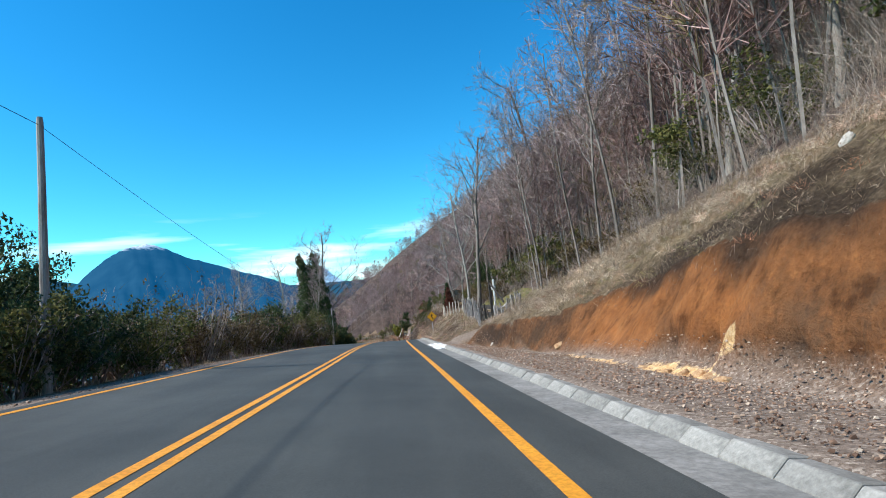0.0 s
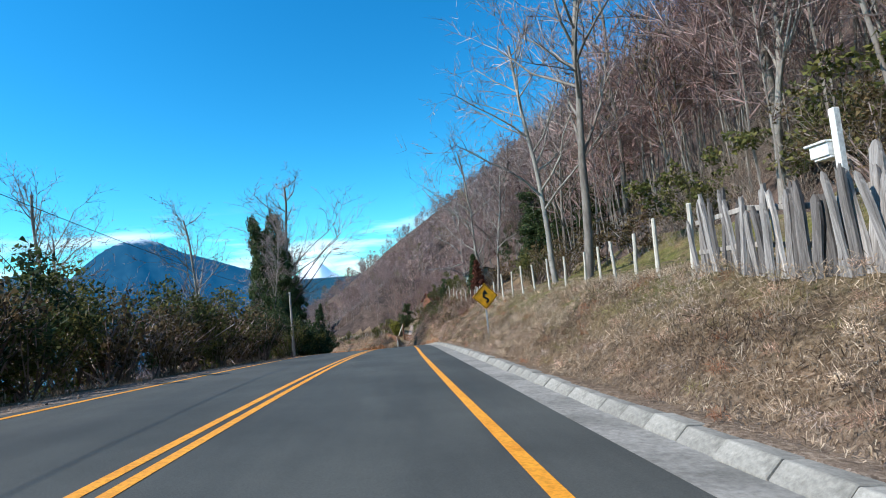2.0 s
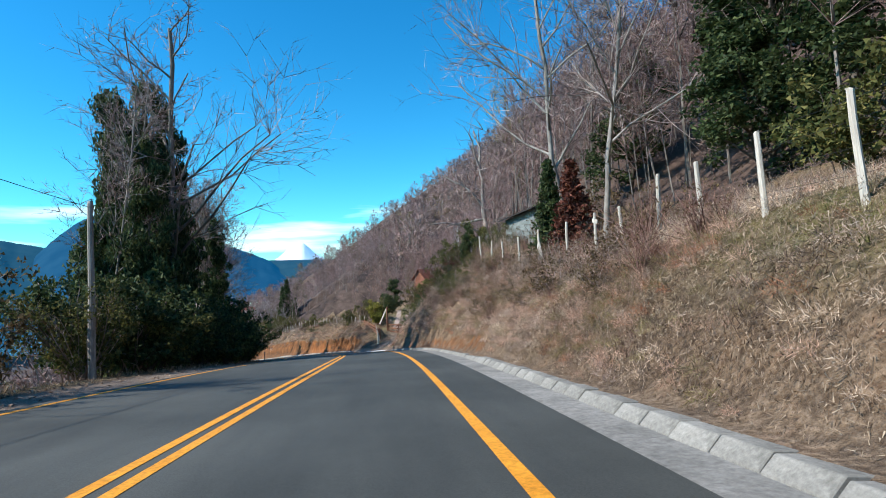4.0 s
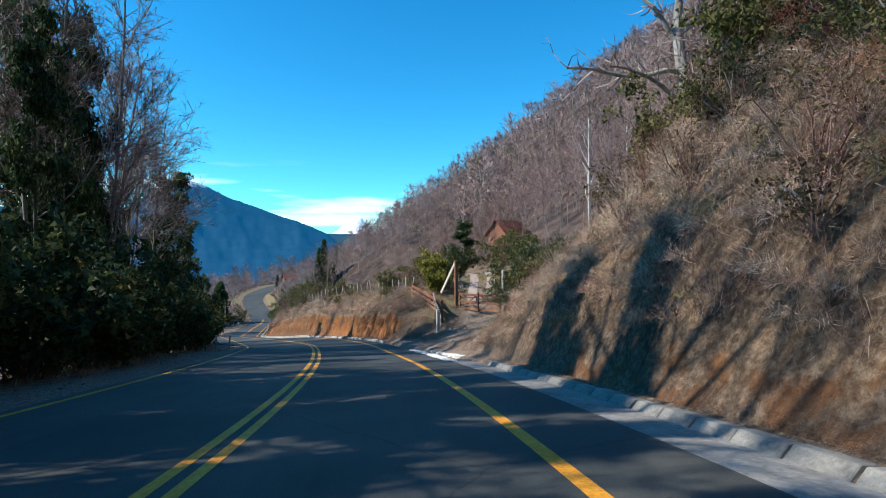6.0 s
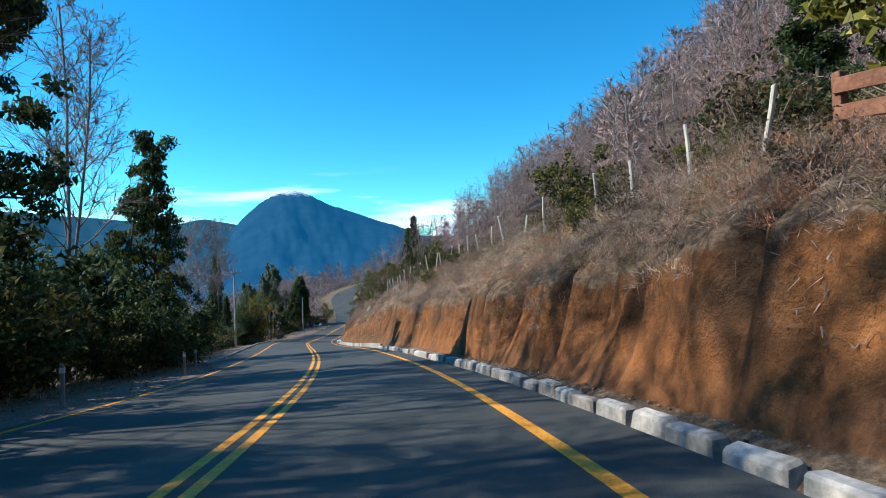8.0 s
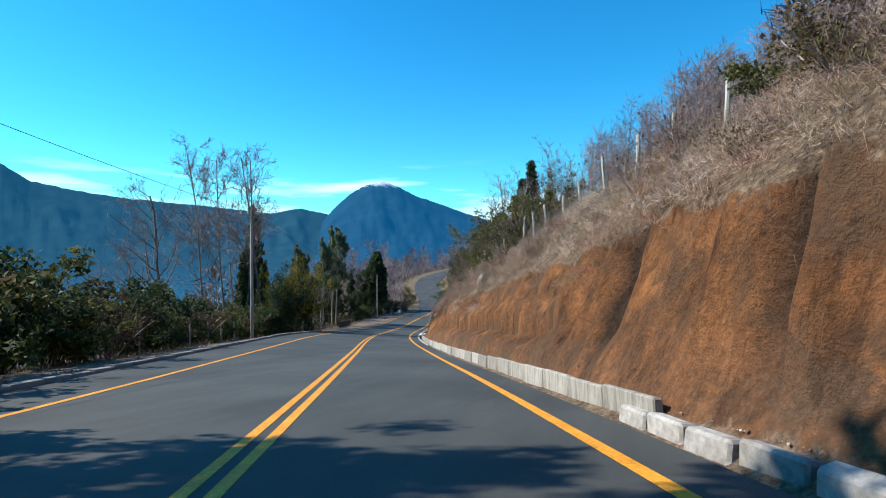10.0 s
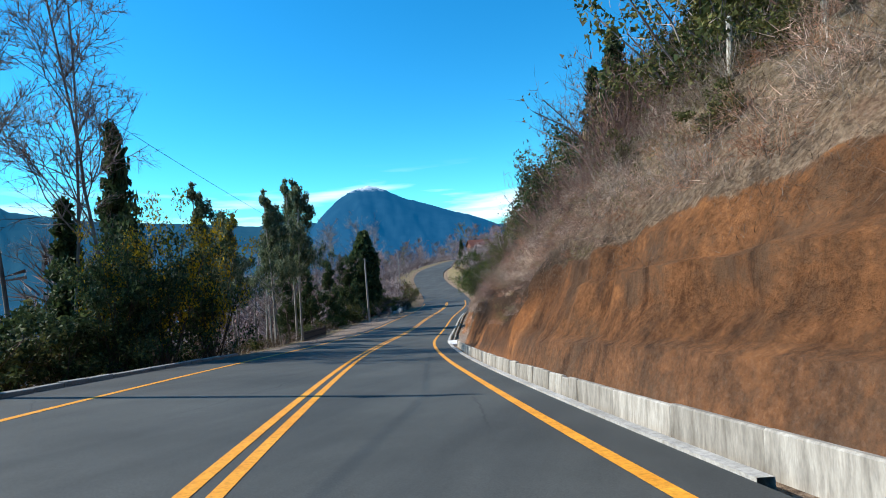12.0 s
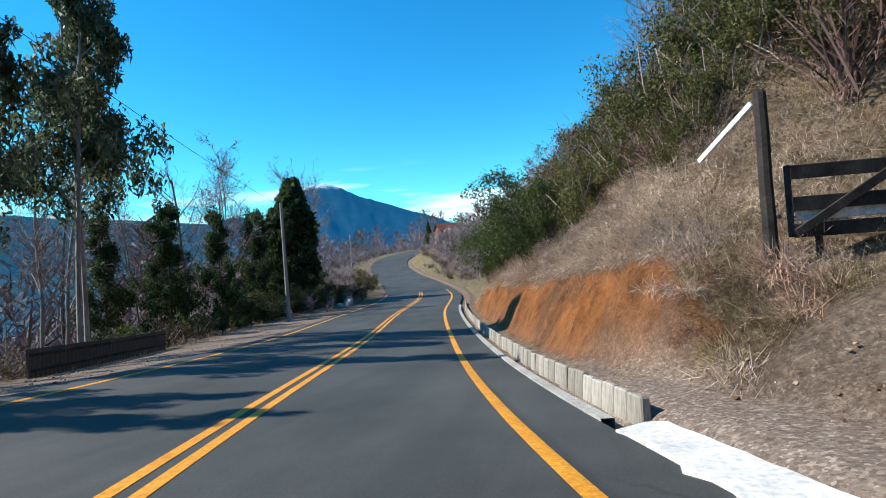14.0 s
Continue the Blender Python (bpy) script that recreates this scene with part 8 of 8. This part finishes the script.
plank = thing("plank_fence", stand(132.0, 7.6), "low fence of wide reddish planks beside the gate", "fence", "")
inv_ = plank.matrix_world.inverted()
PLANK_TOP = [(131.6, 7.7, 2.45), (133.4, 7.55, 2.95), (135.2, 7.4, 3.45), (137.0, 7.25, 3.9)]
for s, d, h in PLANK_TOP:
    hb = float(land(s, d))
    part("post", box_mesh("post", (-0.06, -0.06, -0.3), (0.06, 0.06, h - hb + 0.1), M_WOOD_RED, 0.01), plank, "", inv_ @ stand(s, d))
for (s0, d0, h0), (s1, d1, h1) in zip(PLANK_TOP, PLANK_TOP[1:]):
    for z in (-0.1, -0.42, -0.74):
        j0, j1 = qg.uniform(-0.03, 0.03), qg.uniform(-0.03, 0.03)
        part("plank", beam("plank", inv_ @ at_road(s0, d0 - 0.08, h0 + z + j0), inv_ @ at_road(s1, d1 - 0.08, h1 + z + j1), 0.19, 0.035, M_WOOD_RED), plank)
grey = thing("plank_fence", stand(133.4, 7.6), "short weathered grey plank fence to the drive", "fence", "")
inv_ = grey.matrix_world.inverted()
for z in (0.3, 0.72):
    part("plank", beam("plank", inv_ @ spot(133.5, 7.7, z), inv_ @ spot(128.9, 6.9, z * 0.9), 0.18, 0.04, M_WOOD_GREY), grey)
part("post", box_mesh("post", (-0.07, -0.07, -0.3), (0.07, 0.07, 1.05), M_WOOD_GREY, 0.01), grey, "", inv_ @ stand(131.3, 7.3))
wp = thing("white_post", stand(128.8, 6.7), "bleached thick wooden post at the driveway", "post", "")
part("post", box_mesh("post", (-0.10, -0.10, -0.3), (0.10, 0.10, 1.15), M_WOOD_PALE, 0.025), wp)
part("cap", box_mesh("cap", (-0.085, -0.085, 1.15), (0.085, 0.085, 1.26), M_WOOD_PALE, 0.03), wp)


def track_strip(name, pts, w, mat):
    v = []
    for k in range(len(pts) - 1):
        for j in range(4):
            t = j / 4
            v.append((pts[k][0] * (1 - t) + pts[k + 1][0] * t, pts[k][1] * (1 - t) + pts[k + 1][1] * t))
    v.append(pts[-1])
    top = []
    for k, (s, d) in enumerate(v):
        p, q = spot(*v[max(k - 1, 0)]), spot(*v[min(k + 1, len(v) - 1)])
        sd = (q - p).cross(Vector((0, 0, 1))).normalized() * w / 2
        c = spot(s, d, 0.07)
        top += [c - sd, c + sd]
    n = len(top)
    low = [p - Vector((0, 0, 0.2)) for p in top]
    f = []
    for k in range(len(v) - 1):
        a, b, c, e = 2 * k, 2 * k + 1, 2 * k + 3, 2 * k + 2
        f += [(a, b, c, e), (a, e, e + n, a + n), (b, b + n, c + n, c)]
    f += [(0, n, n + 1, 1), (n - 2, n - 1, 2 * n - 1, 2 * n - 2)]
    return mesh_of(name, [tuple(p) for p in top + low], np.array(f), mat)


track = tagged(new("wheel_track"), "pair of pale concrete wheel tracks up the drive", "driveway", kind="structure")
for off in (0, 1.35):
    part("strip", track_strip("strip", [(133.2, 10.2 + off), (137, 12.0 + off), (143, 14.6 + off), (147, 16 + off)], 0.62, M_TRACK), track)

field_gate("field_gate", 229.2, 9.2, 80, 1.65, 0.25, ((0.12, 0.2), (0.5, 0.2), (0.95, 0.2)), M_WOOD_DARK, "dark timber field gate at the far driveway, closed", 0, 0, None)
white_board = thing("white_board", stand(229.2, 9.2, 80) @ pose(0.07, 0, 0.05), "whitewashed board on short legs behind the gate", "board", "")
part("board", beam("board", (0, -1.45, 0.56), (0, 1.5, 0.54), 0.17, 0.03, M_WHITE), white_board)
for y in (-1.2, 1.2):
    part("leg", box_mesh("leg", (0.02, y - 0.04, -0.3), (0.08, y + 0.04, 0.6), M_WOOD_DARK, 0.008), white_board)
for s, d, h in ((229.6, 7.35, 2.55), (228.8, 11.0, 2.4)):
    q = thing("gatepost", stand(s, d), "tall dark round gatepost", "gatepost", "gateposts")
    part("post", pole_mesh("post", h, 0.10, 0.085, M_WOOD_DARK, 8, 0.02, 4), q)
    if d < 8:
        part("stay", beam("stay", (-0.05, 0.1, h - 0.15), (-0.3, 1.15, h - 0.8), 0.09, 0.045, M_WHITE), q, "white slanting stay")

# low slatted fence on the outer side of the bend
sl = thing("slat_fence", stand(237.0, -8.4), "low dark fence of close upright slats", "fence", "")
inv_ = sl.matrix_world.inverted()
slat_me = box_mesh("slat", (-0.02, -0.075, -0.1), (0.02, 0.075, 0.8), M_WOOD_SLAT, 0.008)
for k in range(44):
    part("slat", slat_me, sl, "", inv_ @ stand(237 + k * 0.19, -8.4 - k * 0.012) @ pose(0, 0, 0, qg.uniform(-2, 2), 0, 0))
for z in (0.2, 0.62):
    part("rail", beam("rail", inv_ @ spot(237, -8.35, z), inv_ @ spot(245.3, -8.9, z), 0.08, 0.04, M_WOOD_DARK), sl)


# ---------------------------------------------------------------- sign, poles and wires
def flat_plate(name, outline, x, thick, mat):
    bm = bmesh.new()
    a = [bm.verts.new((p[0], x, p[1])) for p in outline]
    b = [bm.verts.new((p[0], x + thick, p[1])) for p in outline]
    n = len(outline)
    bm.faces.new(a)
    bm.faces.new(b[::-1])
    for k in range(n):
        bm.faces.new((a[k], b[k], b[(k + 1) % n], a[(k + 1) % n]))
    bmesh.ops.recalc_face_normals(bm, faces=bm.faces[:])
    return from_bm(name, bm, mat)


def ribbon_outline(pts, w):
    pts = [Vector((*p, 0)) for p in pts]
    l, r = [], []
    for k, p in enumerate(pts):
        d = (pts[min(k + 1, len(pts) - 1)] - pts[max(k - 1, 0)]).normalized()
        nrm = Vector((-d.y, d.x, 0)) * w / 2
        l.append((p + nrm)[:2])
        r.append((p - nrm)[:2])
    return l + r[::-1]


sign = thing("road_sign", stand(56.4, 6.2, 4), "orange-yellow diamond sign warning of a winding road", "sign", "")
part("post", box_mesh("post", (-0.035, -0.02, -0.3), (0.035, 0.02, 2.35), M_METAL, 0.005), sign, "galvanised square post")
R_ = 0.56
plate = part("plate", flat_plate("plate", [(0, 1.85 - R_), (R_, 1.85), (0, 1.85 + R_), (-R_, 1.85)], -0.05, 0.012, M_SIGN), sign)
for k in range(4):
    c = [(0, 1.85 - R_ * 0.93), (R_ * 0.93, 1.85), (0, 1.85 + R_ * 0.93), (-R_ * 0.93, 1.85)]
    part("border", flat_plate("border", ribbon_outline([c[k], c[(k + 1) % 4]], 0.022), -0.056, 0.003, M_BLACK), plate)
curve = [(0.02 + 0.10 * math.sin(t * 6.0), 1.58 + 0.36 * t) for t in np.linspace(0, 1, 14)]
part("arrow", flat_plate("arrow", ribbon_outline(curve, 0.085), -0.057, 0.004, M_BLACK), plate, "black winding arrow")
tx, tz = curve[-1]
part("arrowhead", flat_plate("arrowhead", [(tx - 0.13, tz), (tx + 0.13, tz), (tx, tz + 0.2)], -0.057, 0.004, M_BLACK), plate)


def utility_pole(s, d, h, label, arm=0.0, arm_h=0.4):
    """A wooden pole whose top is h over the road's centre."""
    p = spot(s, d, 0, 0.3)
    top = at_road(s, d, h)
    root = thing("utility_pole", Matrix.Translation(p) @ pose(0, 0, 0, 0, 0, heading(s)), label, "utility pole", "utility poles")
    L = top.z - p.z
    part("pole", pole_mesh("pole", L, 0.14, 0.095, M_WOOD_GREY, 10, 0.02, int(s)), root)
    if arm:
        part("crossarm", box_mesh("crossarm", (-arm, -0.06, L - arm_h - 0.07), (arm, 0.06, L - arm_h + 0.07), M_WOOD_GREY, 0.01), root)
        for x in (-arm * 0.9, -arm * 0.35, arm * 0.35, arm * 0.9):
            part("insulator", pole_mesh("insulator", 0.16, 0.035, 0.045, M_WHITE, 8), root, "", pose(x, 0, L - arm_h + 0.07))
    return top


tops = [utility_pole(-34, -8.0, 9.8, "weathered wooden utility pole"), utility_pole(17.0, -8.0, 8.5, "weathered wooden utility pole among the shrubs"), utility_pole(88.5, -8.6, 6.6, "weathered wooden utility pole by the thicket"),
        utility_pole(138, -13.5, 7.4, "weathered wooden utility pole behind the trees"), utility_pole(203.8, -8.9, 10.1, "tall wooden power pole with a crossarm", 0.9), utility_pole(258, -7.4, 8.0, "weathered wooden utility pole on the verge"),
        utility_pole(330, -8.0, 8.0, "weathered wooden utility pole down the road")]
for a, b in zip(tops, tops[1:]):
    pts = []
    for k in range(25):
        t = k / 24
        p = a.lerp(b, t)
        p.z -= 4 * t * (1 - t) * 0.018 * (b - a).length + 0.25
        pts.append(p - a)
    w = new("cable", tube_mesh("cable", pts, 0.012, M_CABLE, 4))
    w.location = a
    tagged(w, "black overhead cable between the poles", "cable", "overhead cables")

marker_me = prism("marker", [(-0.05, -0.2), (0.05, -0.2), (0.05, 0.95), (-0.05, 1.0)], -0.03, 0.03, M_WOOD_GREY, 0.01)
for s, d in ((134.4, -5.6), (145, -5.4), (155.2, -5.3), (163.0, -6.4)):
    mk = thing("marker_post", stand(s, d, 0), "thin grey roadside marker post", "post", "marker posts")
    part("post", marker_me, mk)
    part("band", box_mesh("band", (-0.054, -0.034, 0.78), (0.054, 0.034, 0.9), M_WHITE, 0.004), mk, "pale reflective band")


# ---------------------------------------------------------------- buildings
def house(name, s, d, turn, L, W, H, rise, wall_mat, roof_mat, label, windows, base=0.0, sink=0.4, door=True):
    """Boarded walls, a pitched roof with eaves, windows and a door. Local x is the long side."""
    root = thing(name, Matrix.Translation(spot(s, d, base)) @ pose(0, 0, 0, 0, 0, heading(s) + turn), label, "house")
    t = 0.14
    for nm, lo, hi in (("wall", (-L / 2, -W / 2, -sink), (L / 2, -W / 2 + t, H)), ("wall", (-L / 2, W / 2 - t, -sink), (L / 2, W / 2, H)), ("wall", (-L / 2, -W / 2 + t, -sink), (-L / 2 + t, W / 2 - t, H)), ("wall", (L / 2 - t, -W / 2 + t, -sink), (L / 2, W / 2 - t, H))):
        part(nm, box_mesh(nm, lo, hi, wall_mat, 0.01), root)
    for x in (-L / 2, L / 2 - t):
        bm = bmesh.new()
        a = [bm.verts.new((x, y, z)) for y, z in ((-W / 2, H), (W / 2, H), (0, H + rise))]
        b = [bm.verts.new((x + t, y, z)) for y, z in ((-W / 2, H), (W / 2, H), (0, H + rise))]
        bm.faces.new(a)
        bm.faces.new(b[::-1])
        for k in range(3):
            bm.faces.new((a[k], b[k], b[(k + 1) % 3], a[(k + 1) % 3]))
        bmesh.ops.recalc_face_normals(bm, faces=bm.faces[:])
        part("gable", from_bm("gable", bm, wall_mat), root)
    for sy in (-1, 1):
        e = 0.45
        k = rise / (W / 2)
        bm = bmesh.new()
        pts = [(0, H + rise + 0.05), (sy * (W / 2 + e), H - k * e + 0.05), (sy * (W / 2 + e), H - k * e + 0.13), (0, H + rise + 0.13)]
        a = [bm.verts.new((-L / 2 - e, y, z)) for y, z in pts]
        b = [bm.verts.new((L / 2 + e, y, z)) for y, z in pts]
        bm.faces.new(a)
        bm.faces.new(b[::-1])
        for q in range(4):
            bm.faces.new((a[q], b[q], b[(q + 1) % 4], a[(q + 1) % 4]))
        bmesh.ops.recalc_face_normals(bm, faces=bm.faces[:])
        part("roof", from_bm("roof", bm, roof_mat), root)
    for x, z, w, h, side in windows:
        y = side * (W / 2 + 0.02)
        win = part("window", box_mesh("window", (x - w / 2, y - 0.015, z), (x + w / 2, y + 0.015, z + h), M_WHITE, 0.005), root)
        y2 = y + side * 0.02
        for k in (-1, 1):
            part("pane", box_mesh("pane", (x + k * w * 0.235 - w * 0.2, y2 - 0.008, z + 0.07), (x + k * w * 0.235 + w * 0.2, y2 + 0.008, z + h - 0.07), M_DARKGLASS, 0.003), win)
    if door:
        part("door", box_mesh("door", (L * 0.3, -W / 2 - 0.03, 0.02), (L * 0.3 + 0.85, -W / 2 + 0.02, 2.0), M_WOOD_DARK, 0.01), root)
    return root


house("house", 162.5, 30.0, 8, 3.6, 3.8, 2.2, 1.7, M_HOUSE, M_ROOF, "red-brown timber house with a steep roof in the trees", ((-1.2, 0.9, 0.9, 1.0, -1), (0.3, 0.9, 0.8, 1.0, -1)), -0.4, 1.6)
house("shed", 102.2, 13.8, 88, 7.0, 2.6, 2.0, 0.4, M_SHED, M_SHED_ROOF, "long pale blue-grey shed with a dark roof on the bank", (), -0.5, 2.0, False)
house("house", 372, 13, 30, 7, 5, 2.2, 1.7, M_HOUSE, M_ROOF, "far brown house with a red roof", ((-2, 0.9, 1.2, 1.1, -1), (1, 0.9, 1.2, 1.1, -1)))


# ---------------------------------------------------------------- stones
def stone_mesh(seed, mat=M_STONE):
    g = np.random.RandomState(seed)
    bm = bmesh.new()
    bmesh.ops.create_icosphere(bm, subdivisions=2, radius=0.5)
    ax = g.normal(0, 1, (7, 3))
    for v in bm.verts:
        p = np.array(v.co)
        k = 1.0
        for a in ax:
            a = a / np.linalg.norm(a)
            k = min(k, 0.42 / max(p @ a, 1e-3) * (0.8 + 0.4 * abs(a[0])))
        v.co = Vector(p * min(k, 1.0) * [1.2, 0.9, 0.75])
    return from_bm("stone", bm, mat)


STONES = [stone_mesh(k) for k in range(5)]
M_CLAYLUMP = grainy("pale_clay", (0.34, 0.18, 0.085), (0.62, 0.42, 0.24), 3.0, 0.95, 7, bump_d=0.03)
def block_mesh(seed, mat=M_STONE):
    """An angular block of rock, one unit across."""
    g = np.random.RandomState(seed)
    bm = bmesh.new()
    for p in g.uniform(-0.5, 0.5, (26, 3)):
        k = 0.5 / max(np.abs(p).max(), 0.3)
        bm.verts.new(p * min(k, 1.5) * [1.0, 1.0, 1.0])
    out = bmesh.ops.convex_hull(bm, input=bm.verts[:])
    bmesh.ops.delete(bm, geom=list({e for e in out["geom_interior"] + out["geom_unused"] if isinstance(e, bmesh.types.BMVert)}), context="VERTS")
    bmesh.ops.bevel(bm, geom=bm.edges[:], offset=0.035, segments=1, affect="EDGES")
    return from_bm("block", bm, mat)


M_ROCK = grainy("weathered_rock", (0.16, 0.145, 0.12), (0.44, 0.41, 0.36), 2.6, 0.95, 7, bump_d=0.05)
slab_stone = new("boulder", block_mesh(5, M_ROCK))
slab_stone.matrix_world = Matrix.Translation(spot(192.6, 7.0, 0.14)) @ pose(0, 0, 0, 8, 14, heading(192.6) + 12) @ Matrix.Diagonal((0.5, 0.72, 0.88, 1))
tagged(slab_stone, "angular pale boulder jutting from the brushy bank", "boulder", "boulders")
for s, d, r, k in ((222.5, 8.0, 0.5, 1), (270.5, -6.3, 0.9, 0), (272, -6.6, 1.1, 2), (274, -6.8, 0.8, 1), (276.5, -6.4, 1.0, 3), (268.8, -6.6, 0.7, 4), (23.5, 6.6, 0.2, 2), (8.4, 10.5, 0.28, 3)):
    q = new("boulder", STONES[k])
    q.matrix_world = Matrix.LocRotScale(spot(s, d, r * 0.15), Euler((qg.uniform(0, 3), qg.uniform(0, 3), qg.uniform(0, 6))), (r, r, r * 1.1))
    tagged(q, "pale weathered boulder on the bank", "boulder", "boulders")
CLAY_BLOCKS = [block_mesh(31 + k, M_CLAYLUMP) for k in range(3)]
for s, d, r, k in ((8.4, 7.22, 0.24, 0), (8.1, 7.15, 0.2, 1), (9.3, 7.1, 0.18, 1), (8.8, 7.1, 0.2, 2), (13.8, 7.2, 0.2, 0), (10.3, 7.15, 0.17, 2), (16.5, 7.4, 0.25, 1), (7.7, 7.15, 0.22, 1)):
    q = new("clay_lump", CLAY_BLOCKS[k])
    q.matrix_world = Matrix.LocRotScale(spot(s, d, r * 0.02), Euler((qg.uniform(-0.4, 0.4), qg.uniform(-0.4, 0.4), qg.uniform(0, 6))), (r * 0.85, r * 1.2, r * 0.65))
    tagged(q, "pale yellow lump of fallen clay", "clay lump", "clay lumps")


def rubble(name, s0, s1, d0, d1, n, r0, r1, label, seed, mat):
    """Loose stones: small irregular wedges, far too many to count."""
    g = np.random.RandomState(seed)
    s, d = g.uniform(s0, s1, n), d0 + (d1 - d0) * g.rand(n) ** 0.9
    base = np.array([[1, 0, -.4], [-.5, .85, -.4], [-.5, -.85, -.4], [.4, .5, .5], [-.7, 0, .6], [.3, -.6, .4]])
    tri = np.array([[0, 1, 3], [1, 4, 3], [1, 2, 4], [2, 5, 4], [2, 0, 5], [0, 3, 5], [3, 4, 5]])
    p = world_points(s, d)
    r = r0 + (r1 - r0) * g.rand(n) ** 3
    a = g.rand(n) * 6.283
    v = base[None] * r[:, None, None] * g.uniform(0.7, 1.3, (n, 1, 3))
    x = v[..., 0] * np.cos(a)[:, None] - v[..., 1] * np.sin(a)[:, None]
    y = v[..., 0] * np.sin(a)[:, None] + v[..., 1] * np.cos(a)[:, None]
    v = np.stack([x, y, v[..., 2] * 0.8], -1) + p[:, None] + [0, 0, 0.02]
    f = (tri[None] + (np.arange(n) * 6)[:, None, None]).reshape(-1, 3)
    tagged(new(name, mesh_of(name, v.reshape(-1, 3), f, mat)), label, "rubble", kind="stuff")


M_RUBBLE = by_island("rubble_stone", [(0.0, (0.11, 0.066, 0.045)), (0.5, (0.27, 0.165, 0.112)), (0.9, (0.42, 0.30, 0.215)), (1.0, (0.62, 0.52, 0.41))], 0.95)
rubble("face_rubble", 16, 30, 5.45, 6.75, 4200, 0.008, 0.034, "loose reddish rubble below the soil face", 6, M_RUBBLE)
rubble("bench_rubble", -4, 16, 5.45, 7.6, 8000, 0.008, 0.034, "loose clay rubble and stones on the verge", 1, M_RUBBLE)
rubble("drive_rubble", 117, 132, 5.3, 10, 2600, 0.010, 0.045, "loose stones on the driveway", 2, M_RUBBLE)
rubble("gateway_rubble", 221, 229, 5.4, 10, 700, 0.008, 0.04, "loose stones at the gateway", 3, M_RUBBLE)
rubble("cutting_rubble", 135, 222, 4.62, 4.85, 1300, 0.010, 0.035, "crumbled clay along the foot of the cutting", 4, M_RUBBLE)
rubble("shoulder_rubble", -2, 262, -8.3, -5.0, 4200, 0.012, 0.05, "loose gravel on the shoulder", 5, M_RUBBLE)
